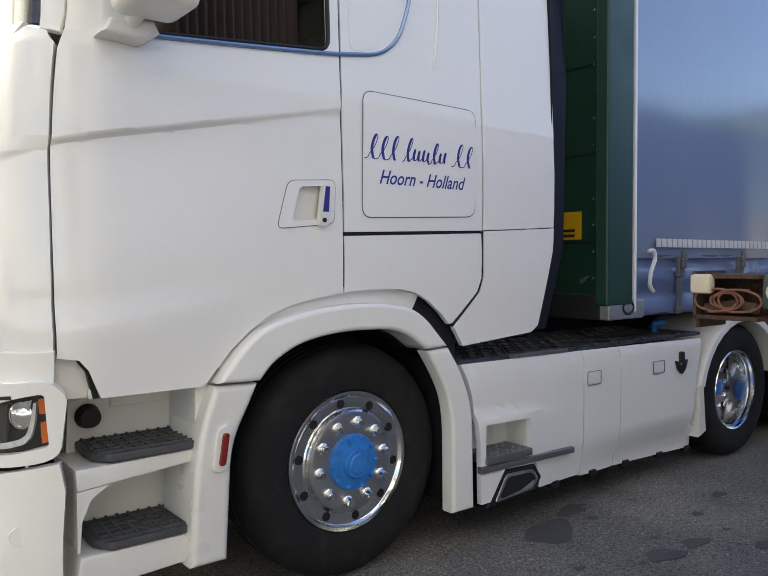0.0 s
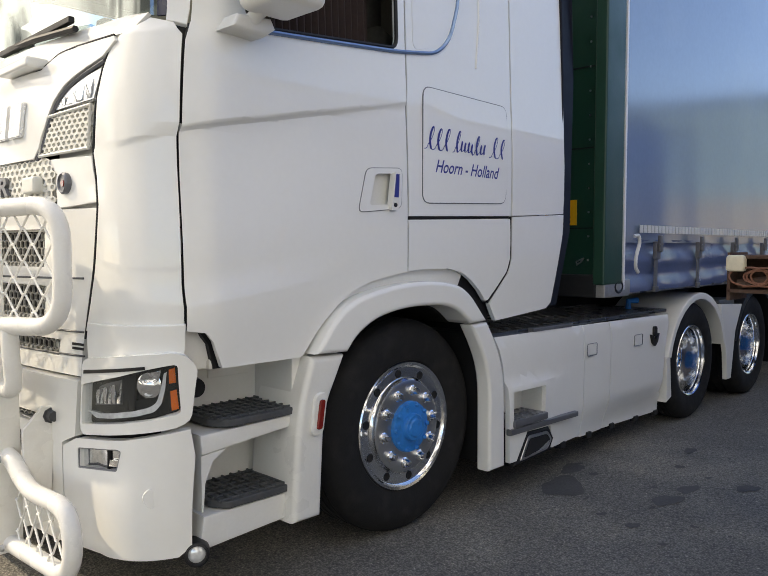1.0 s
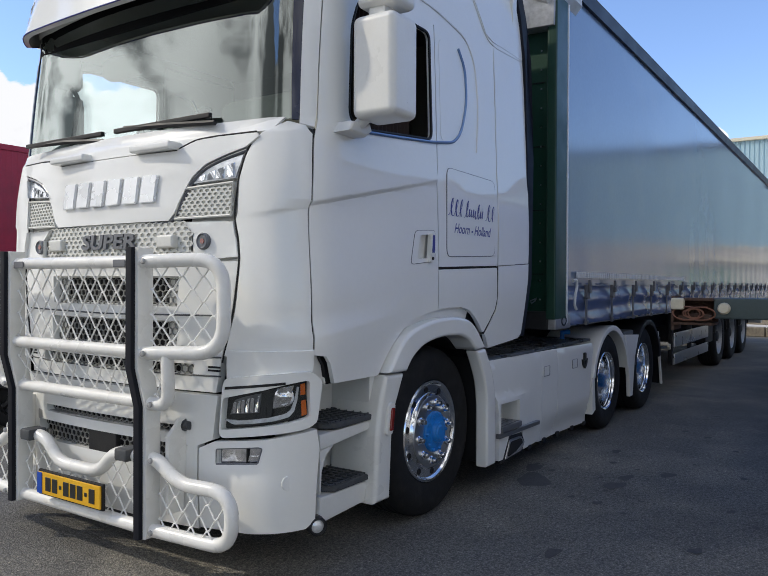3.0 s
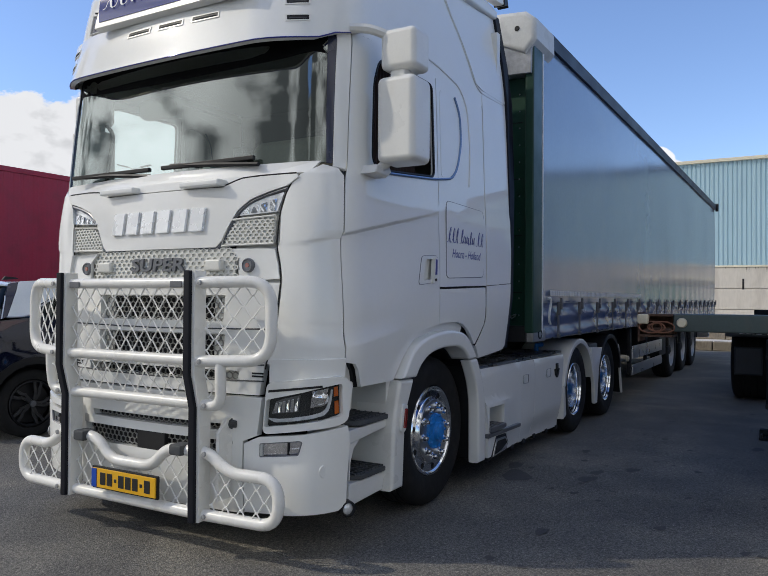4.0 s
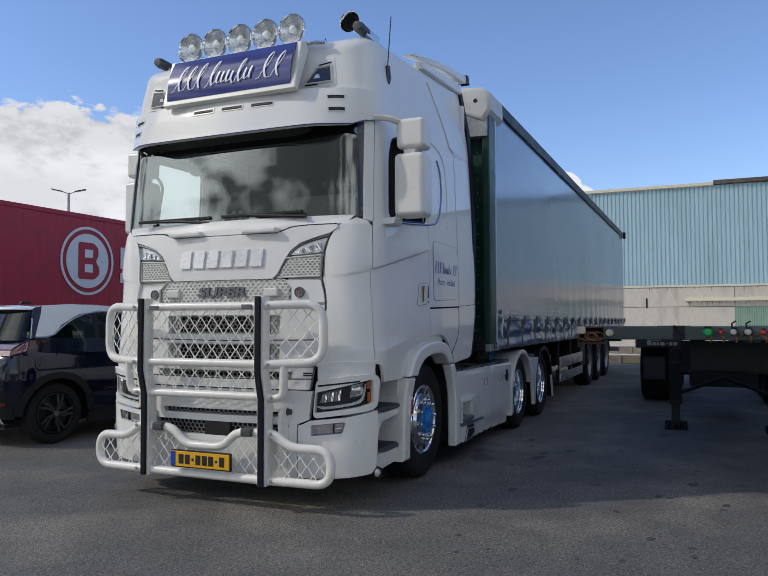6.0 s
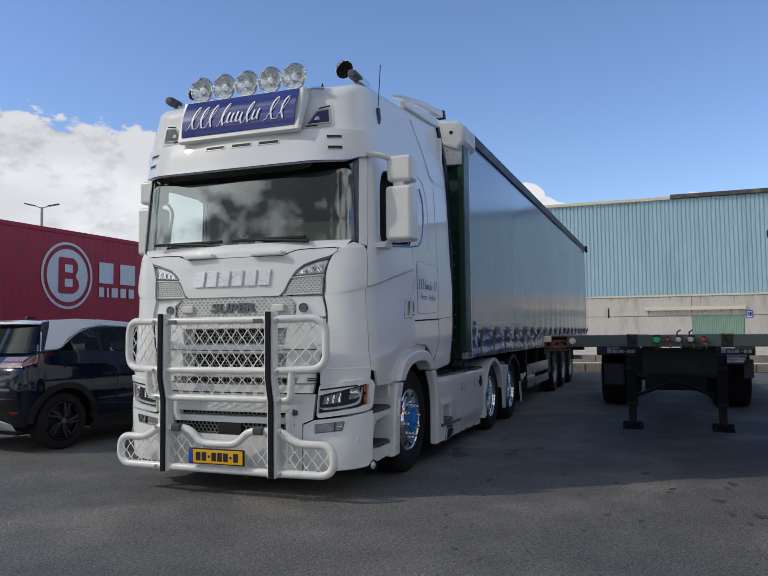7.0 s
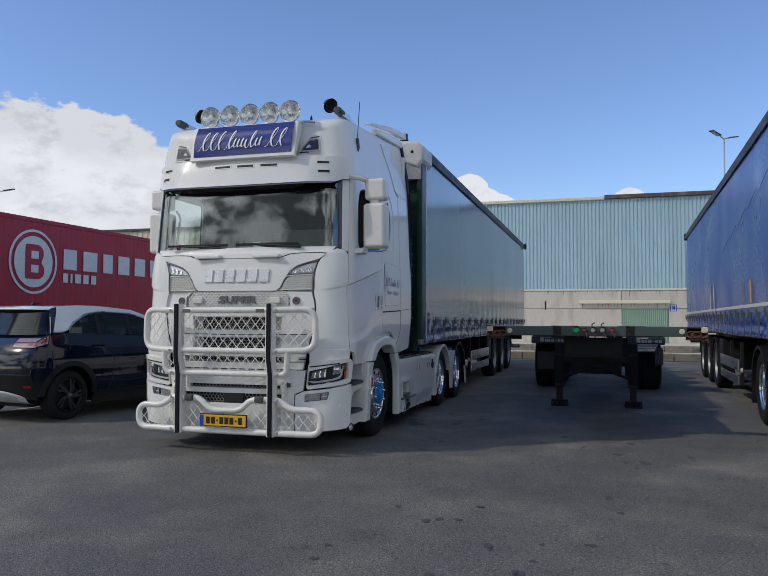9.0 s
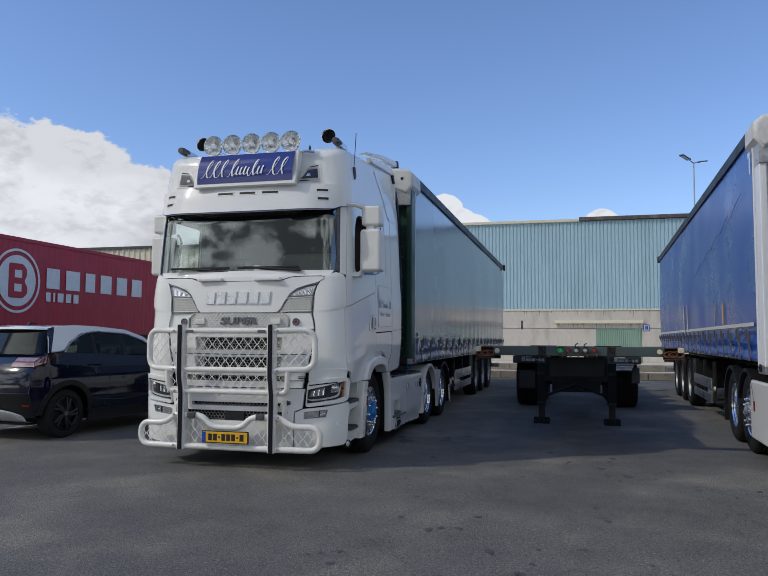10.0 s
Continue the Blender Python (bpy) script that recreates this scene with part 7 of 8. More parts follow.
part("cab", shell((-3.3, -0.75), 1.22, 0.95, 3.7, 0.3), WHITE, tr2)
part("cab_lower", prism([(-3.32, 0.25), (-2.75, 0.25), (-2.7, 0.95), (-3.32, 0.95)], -1.2, 1.2, "y", 0.05, 3), WHITE, tr2)
for s in (-1, 1):
    part("skirt", box(-1.3, 1.03, s * 1.22 - 0.05, s * 1.22 + 0.02, 0.22, 0.92, 0.03, 3), WHITE, tr2)
    part("skirt_marker", box(0.74, 0.80, s * 1.245 - 0.005, s * 1.245 + 0.004, 0.56, 0.68, 0.004), RED_LENS, tr2)
    part("side_window", panel([arc([(-2.9, 2.15), (-1.9, 2.2), (-1.9, 2.85), (-2.75, 2.85)], True, 3, 0.06)], lambda u, z, s=s: (u, s * 1.224, z), 0.5, 0.0, 0), BLACK, tr2)
    part("mirror", box(-2.95, -2.75, s * 1.4 - 0.12, s * 1.4 + 0.12, 2.1, 2.85, 0.05, 3), WHITE_PLASTIC, tr2)
    part("mudguard", prism([(-1.95 + 0.64 * math.cos(a), 0.5 + 0.62 * math.sin(a)) for a in [math.pi * (1.0 - k / 12) for k in range(13)]] + [(-1.95 + 0.55 * math.cos(a), 0.5 + 0.54 * math.sin(a)) for a in [math.pi * k / 12 for k in range(13)]], s * 1.25, s * 0.9, "y", 0.015), WHITE, tr2)
    wheel(tr2, -1.95, s * 1.19, "front", s, STEEL)
    for x in (1.35, 2.44):
        wheel(tr2, x, s * 1.20, "front" if x < 1.5 else "twin", s, STEEL)
        part("mudguard", prism([(x + 0.60 * math.cos(a), 0.46 + 0.585 * math.sin(a)) for a in [math.pi * (0.95 - 0.9 * k / 12) for k in range(13)]] + [(x + 0.55 * math.cos(a), 0.46 + 0.54 * math.sin(a)) for a in [math.pi * (0.05 + 0.9 * k / 12) for k in range(13)]], s * 1.24, s * 0.75, "y", 0.01), BLACK, tr2)
    part("mud_flap", box(3.09, 3.12, s * 1.22, s * 0.78, 0.22, 0.75), BLACK, tr2)
    part("rear_quarter", box(-0.82, -0.14, s * 1.2 - 0.06, s * 1.2 + 0.0, 1.0, 3.6, 0.03, 3), WHITE, tr2)
    part("frame_beam", box(-3.0, 3.0, s * 0.4 - 0.04, s * 0.4 + 0.04, 0.62, 0.88), CHASSIS, tr2)
part("windscreen", panel([arc([(-1.0, 2.1), (1.0, 2.1), (0.95, 2.85), (-0.95, 2.85)], True, 3, 0.06)], lambda a, z: (-3.315 + 0.02 * (z - 2.1), -a, z), 0.5, 0.0, 0), BLACK, tr2)
part("grille", box(-3.345, -3.32, -0.7, 0.7, 0.6, 1.6, 0.02), STEP_GREY, tr2)
for x in (1.35, 2.44, -1.95):
    part("axle", tube([(x, -1.0, 0.498), (x, 1.0, 0.498)], 0.07, 10), CHASSIS, tr2)

# ---- container chassis between the two rigs ----
ch = thing("container_chassis", "empty grey-green container chassis standing on landing legs", "trailer")
CY = -3.585
fb = part("front_beam", box(1.95, 2.12, CY - 1.02, CY + 1.02, 1.188, 1.302, 0.012), CHASSIS_GREEN, ch, "grey-green front cross beam")
for s in (-1, 1):
    e = part("end_casting", box(1.93, 2.13, CY + s * 1.02 if s > 0 else CY - 1.235, CY + 1.235 if s > 0 else CY - 1.02, 1.15, 1.165, 0.003), RUST, ch, "rusty steel twist-lock end with pale buffers")
    a, b = sorted((CY + s * 1.02, CY + s * 1.235))
    part("end_top", box(1.93, 2.13, a, b, 1.285, 1.30, 0.003), RUST, e)
    part("end_back", box(2.11, 2.13, a, b, 1.165, 1.285), RUST, e)
    part("end_plate", box(1.93, 2.13, (b - 0.012 if s > 0 else a), (b if s > 0 else a + 0.012), 1.12, 1.31), RUST, e)
    part("buffer", lathe([(0.0, -0.035), (0.025, -0.033), (0.032, -0.02), (0.032, 0.03)][::-1], 24, pose(1.95, CY + s * 0.965, 1.245, 0, 0, -90)), CREAM, e)
    part("buffer", box(1.905, 1.95, CY + s * 1.20 - 0.035, CY + s * 1.20 + 0.035, 1.235, 1.30, 0.012), CREAM, e)
    part("lock_pin", tube([(1.95, CY + s * 1.03, 1.19), (1.96, CY + s * 1.10, 1.20), (1.95, CY + s * 1.2, 1.185)], 0.018, 7), RUST, e)
    for k in range(3):
        r2 = random.Random(20 + k)
        cy, rr, ph = CY + s * (1.08 + 0.035 * k), r2.uniform(0.03, 0.05), r2.uniform(0, 6)
        part("cable", tube([(1.93 - 0.012 * r2.random(), cy + rr * (1.3 + 0.05 * j) * math.cos(ph + j * 0.8), 1.215 + rr * 0.8 * math.sin(ph + j * 0.8)) for j in range(14)], 0.004, 5, False, 0.02), CABLE, e)
    pk = part("beam_pocket", box(1.942, 1.955, CY + s * 0.41 - 0.048, CY + s * 0.41 + 0.048, 1.195, 1.296, 0.006), CHASSIS, fb)
    part("pocket_lip", box(1.935, 1.958, CY + s * 0.41 - 0.055, CY + s * 0.41 + 0.055, 1.294, 1.308, 0.004), RUST, pk)
    part("pocket_latch", tube([(1.94, CY + s * 0.41 - 0.03, 1.225), (1.93, CY + s * 0.41 + 0.01, 1.25), (1.94, CY + s * 0.41 + 0.035, 1.31)], 0.007, 6), CHASSIS_DARK, pk)
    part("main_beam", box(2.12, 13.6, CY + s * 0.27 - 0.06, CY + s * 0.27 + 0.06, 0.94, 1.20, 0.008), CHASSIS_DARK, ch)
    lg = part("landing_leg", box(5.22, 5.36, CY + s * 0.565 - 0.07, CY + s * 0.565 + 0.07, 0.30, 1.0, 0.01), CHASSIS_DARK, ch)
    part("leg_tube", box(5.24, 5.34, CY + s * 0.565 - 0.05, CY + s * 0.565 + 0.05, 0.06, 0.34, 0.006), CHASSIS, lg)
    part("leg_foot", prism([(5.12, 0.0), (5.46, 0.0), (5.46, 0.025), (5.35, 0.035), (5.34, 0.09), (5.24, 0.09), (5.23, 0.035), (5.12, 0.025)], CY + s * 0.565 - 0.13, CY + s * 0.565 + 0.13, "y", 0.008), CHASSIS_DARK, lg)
    for k in range(4):
        part("foot_rib", box(5.115, 5.465, CY + s * 0.565 - 0.115 + 0.07 * k, CY + s * 0.565 - 0.095 + 0.07 * k, 0.02, 0.06, 0.004), CHASSIS, lg)
    for z in (0.31, 0.80):
        part("leg_band", box(5.212, 5.368, CY + s * 0.565 - 0.076, CY + s * 0.565 + 0.076, z, z + 0.04, 0.006), CHASSIS, lg)
    part("leg_brace", tube([(5.3, CY + s * 0.5, 0.45), (5.6, CY, 0.62)], 0.025, 7), CHASSIS, lg)
    for x in (8.75, 10.05, 11.35):
        wheel(ch, x, CY + s * 1.21, "twin", s, CHASSIS, STEEL)
    part("fender_box", box(8.0, 8.75, min(CY + s * 0.65, CY + s * 1.26), max(CY + s * 0.65, CY + s * 1.26), 0.90, 1.05, 0.02), STEP_GREY, ch)
    c = CY + (0.845 if s > 0 else -0.97)
    plate = part("name_plate", box(7.93, 7.96, c - 0.27, c + 0.27, 0.925, 1.055, 0.006), CHASSIS_GREEN, ch, "dark grey-green plate with pale bars")
    for y0, y1, z0, z1 in ((0.23, 0.16, 0.945, 1.04), (0.15, 0.02, 1.02, 1.04), (0.145, 0.085, 0.945, 1.0), (0.075, 0.045, 0.945, 1.0), (0.03, -0.04, 0.945, 1.0), (-0.06, -0.09, 0.965, 0.98), (-0.105, -0.155, 0.945, 1.0), (-0.17, -0.225, 0.945, 1.0)):
        part("name_bar", box(7.926, 7.932, c + y1, c + y0, z0, z1), SIGN_WHITE, plate)
    part("mud_flap", prism([(min(CY + s * 0.80, CY + s * 1.15), 0.38), (max(CY + s * 0.80, CY + s * 1.15), 0.38), (max(CY + s * 0.80, CY + s * 1.15), 0.76), (min(CY + s * 0.80, CY + s * 1.15), 0.76)], 8.02 if s > 0 else 8.3, 8.12 if s > 0 else 8.34, "x", 0.03 if s > 0 else 0.01, 3), FLAP_BLUE if s > 0 else CHASSIS, ch)
    part("rear_bolster_end", box(13.2, 13.5, min(CY + s * 0.5, CY + s * 1.2), max(CY + s * 0.5, CY + s * 1.2), 1.0, 1.22, 0.01), CHASSIS_DARK, ch)
part("cross_beam", box(5.2, 5.4, CY - 0.5, CY + 0.5, 0.70, 0.98, 0.01), CHASSIS, ch)
part("tool_box", box(6.2, 7.2, CY - 0.42, CY + 0.42, 0.45, 0.95, 0.02), CHASSIS, ch)
for x in (8.75, 10.05, 11.35):
    part("axle", tube([(x, CY - 1.0, 0.498), (x, CY + 1.0, 0.498)], 0.07, 10), CHASSIS, ch)
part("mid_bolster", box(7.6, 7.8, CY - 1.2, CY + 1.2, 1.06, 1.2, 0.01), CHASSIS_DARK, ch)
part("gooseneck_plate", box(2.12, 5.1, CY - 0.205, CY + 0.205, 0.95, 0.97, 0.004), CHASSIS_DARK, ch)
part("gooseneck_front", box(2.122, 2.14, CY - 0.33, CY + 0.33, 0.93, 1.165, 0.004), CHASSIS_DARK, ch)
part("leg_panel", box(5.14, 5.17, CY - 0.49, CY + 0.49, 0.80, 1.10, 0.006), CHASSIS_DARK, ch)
for y, col, r in ((-3.395, CONNECT_GREEN, 0.036), (-3.49, CONNECT_RED, 0.018), (-3.585, STEEL, 0.028), (-3.69, STEEL, 0.030), (-3.80, CONNECT_RED, 0.020)):
    cp = part("coupling", lathe([(0.0, -0.06), (r * 0.75, -0.055), (r, -0.03), (r, 0.0), (r * 0.7, 0.05)][::-1], 18, pose(1.95, y, 1.255, 0, 0, -90)), col, ch)
    part("coupling_lid", box(1.905, 1.935, y - r * 0.8, y + r * 0.7, 1.262 + r * 0.6, 1.268 + r, 0.004), CHASSIS, cp)
    part("coupling_collar", lathe([(r * 1.05, -0.018), (r * 1.22, -0.012), (r * 1.22, 0.004), (r, 0.008)][::-1], 6, pose(1.945, y, 1.255, 0, 0, -90)), CHASSIS if col is STEEL else col, cp)
    if col is STEEL:
        part("coupling_stem", tube([(1.93, y + 0.01, 1.28), (1.925, y + 0.012, 1.325), (1.93, y - 0.02, 1.345)], 0.007, 6), CHASSIS, cp)
        part("coupling_arm", tube([(1.925, y - 0.02, 1.25), (1.915, y - 0.06, 1.232), (1.94, y - 0.075, 1.225)], 0.008, 6), RUST, cp)
    part("coupling_hose", tube([(1.94, y, 1.235), (1.92, y - 0.03, 1.20), (1.96, y - 0.02, 1.175)], 0.008, 6, round_by=0.02), CABLE, cp)
part("grey_flap", box(7.96, 7.98, CY - 1.22, CY - 1.07, 0.53, 0.84, 0.004), STEP_GREY, ch)
for k in range(3):
    part("loose_pipe", tube([(7.7 + k * 0.05, CY - 0.62, 0.80 + k * 0.045), (7.72 + k * 0.05, CY - 1.05 - k * 0.03, 0.805 + k * 0.045)], 0.028, 8), STEEL, ch)

# ---- red container on its trailer ----
cont = thing("shipping_container", "dark red ribbed shipping container with white logo shapes", "container", m=pose(17.9, 12.0, 0))
CL, CZ0, CZ1 = -13.6, 1.5, 4.27
bm = bmesh.new()
prof = []
x = CL + 0.12
while x < -0.15:
    prof += [(x, 0.0), (x + 0.09, 0.0), (x + 0.11, 0.006), (x + 0.20, 0.006), (x + 0.22, 0.0)]
    x += 0.24
lo = [bm.verts.new((p, q, CZ0 + 0.15)) for p, q in prof]
hi = [bm.verts.new((p, q, CZ1 - 0.11)) for p, q in prof]
for i in range(len(prof) - 1):
    bm.faces.new((lo[i], lo[i + 1], hi[i + 1], hi[i]))
part("ribbed_side", bm, CONT_RED, cont, smooth=10)
part("top_rail", box(CL, 0, -0.02, 0.06, CZ1 - 0.12, CZ1, 0.01), CONT_RED, cont)
part("bottom_rail", box(CL, 0, -0.02, 0.08, CZ0, CZ0 + 0.16, 0.01), CONT_RED, cont)
for x in (CL, -0.12):
    part("corner_post", box(x, x + 0.12, -0.025, 0.1, CZ0, CZ1, 0.01), CONT_RED, cont)
part("container_body", box(CL + 0.02, -0.02, 0.05, 2.4, CZ0 + 0.02, CZ1 - 0.02), CONT_RED, cont)
for r0, r1, col, name in ((0.93, 0.86, CONT_WHITE, "logo_ring"), (0.74, 0.0, CONT_WHITE, "logo_disc")):
    part(name, lathe([(r0, 0.0), (r0, -0.012), (r1, -0.012), (r1, 0.0)] if r1 else [(r0, 0.0), (r0, -0.012), (0, -0.012)], 56, pose(-7.62, -0.008, 3.0)), col, cont)
bm = prism(arc([(-0.34, -0.5), (0.22, -0.5), (0.40, -0.36), (0.40, -0.16), (0.26, 0.0), (0.36, 0.14), (0.36, 0.36), (0.20, 0.5), (-0.34, 0.5)], True, 4, 0.08), -0.03, -0.02, "y")
bmesh.ops.translate(bm, vec=(-7.62, 0, 3.0), verts=bm.verts)
lb = part("logo_block", bm, CONT_RED, cont)
for z in (-0.2, 0.2):
    part("logo_window", box(-7.74, -7.46, -0.036, -0.031, 3.0 + z - 0.11, 3.0 + z + 0.11), CONT_WHITE, lb)
for widths, gap, h0, tall, name in (([0.58, 0.66, 0.48, 0.60, 0.60, 0.62], 0.30, 2.86, 0.62, "name_block"), ([0.20, 0.08, 0.26, 0.24, 0.24], 0.12, 2.46, 0.28, "small_name_block")):
    x = -6.42
    for wide in widths:
        part(name, box(x, x + wide, -0.028, -0.016, h0, h0 + tall, 0.004), CONT_WHITE, cont, "white name block")
        x += wide + gap
carrier = thing("container_trailer", "dark three-axle container chassis under the red container", "trailer", m=pose(17.9, 12.0, 0))
part("carrier_frame", box(CL, 0, 0.3, 2.1, 1.1, 1.5), CHASSIS, carrier)
for x in (-1.2, -2.6, -4.0):
    wheel(carrier, x, 0.05, "trailer", -1, CHASSIS, STEEL)
part("carrier_leg", box(-10.6, -10.4, 0.2, 0.4, 0.0, 1.1), CHASSIS, carrier)

# ---- parked car ----
car = thing("car", "dark blue crossover car with a silver-white roof", "car", m=pose(1.40, 3.235, 0, 0, 0, -9))
# own axes: x forward from the rear axle, y to the left, origin at the rear axle below the right side
HW = 0.9


def car_half(x, z):
    """Half width at a length and height."""
    w = 0.885 - 0.10 * smooth_step(-0.20, -0.62, x) ** 2 - 0.13 * smooth_step(2.7, 3.4, x) ** 2
    w -= 0.05 * (1 - smooth_step(0.25, 0.55, z))
    w += 0.02 * math.exp(-((z - 0.78) / 0.16) ** 2)
    w -= 0.27 * max(0, z - 0.98) / 0.6
    return w


def car_side(x, z):
    return (x, HW - car_half(x, z) - 0.02, z)


BODY_SIDE = [(-0.50, 0.40), (-0.58, 0.62), (-0.56, 0.85), (-0.47, 1.02), (-0.32, 1.15), (-0.05, 1.175), (0.5, 1.16), (1.6, 1.10), (2.35, 1.03), (2.9, 0.95), (3.3, 0.74), (3.36, 0.45), (3.3, 0.30)]
ARCH_R = [(0.40 * math.cos(a), 0.34 + 0.40 * math.sin(a)) for a in [math.pi * (1 - k / 12) for k in range(13)]]
under = [(2.95, 0.26)] + [(2.58 - p[0], p[1]) for p in ARCH_R] + [(2.1, 0.26), (0.45, 0.26)] + [(-p[0], p[1]) for p in ARCH_R] + [(-0.45, 0.34)]
side_outline = BODY_SIDE + under
CAR_RIM = mesh_of(lathe([(0.20, 0.02), (0.215, 0.0), (0.225, 0.006), (0.23, 0.03), (0.23, 0.20), (0.0, 0.20), (0.0, 0.05), (0.19, 0.06)], 40), "wheel")
CAR_TYRE = mesh_of(lathe([(0.228, 0.03), (0.24, 0.0), (0.29, -0.008), (0.32, 0.006), (0.335, 0.03), (0.335, 0.18), (0.32, 0.205), (0.23, 0.19)], 44), "tyre")
CAR_SPOKE = mesh_of(prism([(0.03, -0.014), (0.12, -0.010), (0.155, 0.012), (0.208, 0.030), (0.205, 0.058), (0.145, 0.040), (0.11, 0.016), (0.03, 0.012)], -0.008, 0.02, "y", 0.003), "spoke")
CAR_CAP = mesh_of(lathe([(0.0, -0.02), (0.03, -0.018), (0.035, 0.0)][::-1], 18), "wheel_cap")
for s in (0, 1):
    def put(name, bm, material, parent=car, label="", smooth=40):
        if s:
            bmesh.ops.scale(bm, vec=(1, -1, 1), verts=bm.verts)
            bmesh.ops.translate(bm, vec=(0, 2 * HW - 0.0, 0), verts=bm.verts)
            bmesh.ops.reverse_faces(bm, faces=bm.faces)
        return part(name, bm, material, parent, label, smooth)
    put("body_side", panel([side_outline], car_side, 0.08, 0.04, 0.01), CAR_BLUE)
    lining = [(p[0] * 1.17, 0.34 + (p[1] - 0.34) * 1.15) for p in ARCH_R] + [(p[0] * 0.97, 0.34 + (p[1] - 0.34) * 0.97) for p in ARCH_R[::-1]]
    for ax in (0.0, 2.58):
        put("arch_trim", panel([[(ax + a, b) for a, b in lining]], lambda x, z: (x, car_side(x, z)[1] - 0.012, z), 0.1, 0.03, 0.006), BLACK)
        put("arch_dark", box(ax - 0.4, ax + 0.4, 0.24, 0.27, 0.25, 0.75), DARK)
    put("sill", panel([[(0.40, 0.20), (2.2, 0.20), (2.16, 0.36), (0.44, 0.36)]], lambda x, z: (x, car_side(x, z)[1] - 0.01, z), 0.2, 0.03, 0.008), BLACK)
    glass_q = [(0.02, 1.18), (0.45, 1.165), (1.9, 1.10), (1.55, 1.34), (1.25, 1.43), (0.62, 1.46), (0.39, 1.415), (0.16, 1.30)]
    gl = put("side_window", panel([arc(glass_q, True, 3, 0.05)], car_side, 0.1, 0.006, 0), CAR_PANE)
    put("window_chrome", tube([Vector(car_side(x, z)) + Vector((0, -0.006, 0)) for x, z in ((-0.235, 1.183), (-0.02, 1.188), (0.14, 1.31), (0.38, 1.428), (0.65, 1.478), (1.25, 1.45), (1.6, 1.35), (1.95, 1.11))], 0.011, 6, round_by=0.12), ALU, gl)
    for x in (0.52, 1.10):
        put("window_post", panel([[(x, 1.14), (x + 0.07, 1.14), (x + 0.10, 1.455), (x + 0.03, 1.455)]], lambda u, z: (u, car_side(u, z)[1] - 0.004, z), 0.1, 0.006, 0), BLACK, gl)
    put("rear_pillar", panel([arc([(-0.225, 1.192), (-0.02, 1.197), (0.13, 1.32), (0.37, 1.437), (0.65, 1.487), (1.25, 1.459), (1.6, 1.36), (1.93, 1.13), (1.99, 1.12), (1.66, 1.395), (1.3, 1.505), (0.8, 1.545), (0.3, 1.56), (-0.06, 1.535), (-0.09, 1.45)], True, 3, 0.02)], lambda x, z: (x, car_side(x, z)[1] - 0.003, z), 0.08, 0.02, 0.004), CAR_ROOF, car, "silver-white roof pillar")
    put("dark_pillar", panel([[(-0.30, 1.165), (-0.228, 1.187), (-0.093, 1.45), (-0.06, 1.53), (-0.16, 1.51), (-0.215, 1.38)]], lambda x, z: (x, car_side(x, z)[1] - 0.002, z), 0.08, 0.02, 0.003), NAVY, car, "glossy black rear pillar")
    put("window_edge", tube([Vector(car_side(x, z)) + Vector((0, -0.004, 0)) for x, z in ((-0.285, 1.17), (-0.22, 1.36), (-0.215, 1.39))], 0.006, 6), ALU)
    put("side_reflector", panel([arc([(-0.36, 1.03), (-0.20, 1.105), (-0.04, 1.15), (-0.05, 1.16), (-0.30, 1.145)], True, 3, 0.01)], lambda x, z: (x, car_side(x, z)[1] - 0.006, z), 0.06, 0.02, 0.004), LENS_DARK, car, "dark red end of the tail lamp")
    put("tail_lamp", panel([arc([(-0.53, 0.985), (-0.36, 1.03), (-0.30, 1.145), (-0.36, 1.14), (-0.50, 1.06)], True, 3, 0.015)], lambda x, z: (x, car_side(x, z)[1] - 0.008, z), 0.06, 0.02, 0.004), TAIL_CLEAR, car, "clear tail lamp with red core")
    rim = [(-0.525, 0.99), (-0.362, 1.034), (-0.306, 1.14), (-0.358, 1.135), (-0.497, 1.058)]
    put("lamp_bezel", tube([Vector(car_side(x, z)) + Vector((0, -0.013, 0)) for x, z in rim], 0.009, 6, True), LENS_DARK, car)
    put("lamp_bezel", tube([Vector(car_side(x, z)) + Vector((0, -0.012, 0)) for x, z in ((-0.415, 1.022), (-0.385, 1.075), (-0.352, 1.13))], 0.006, 6), LENS_DARK, car)
    put("lamp_core", panel([[(-0.46, 1.035), (-0.37, 1.06), (-0.345, 1.11), (-0.40, 1.10)]], lambda x, z: (x, car_side(x, z)[1] - 0.0135, z), 0.06, 0.006, 0.002), RED_LENS, car)
    put("door_handle", tube([Vector(car_side(x, z)) + Vector((0, -0.02, 0)) for x, z in ((0.36, 1.00), (0.44, 1.005), (0.52, 1.005), (0.58, 1.00))], 0.013, 6), CAR_BLUE)
    for x in (0.72, 1.75):
        put("door_seam", tube([Vector(car_side(x + d, z)) + Vector((0, -0.001, 0)) for d, z in ((0.0, 1.12), (0.02, 0.8), (0.0, 0.5), (-0.04, 0.36))], 0.004, 5), DARK)
    put("crease_line", tube([Vector(car_side(x, z)) + Vector((0, 0.004, 0)) for x, z in ((0.5, 0.50), (1.0, 0.46), (2.0, 0.52))], 0.010, 6), CAR_BLUE)
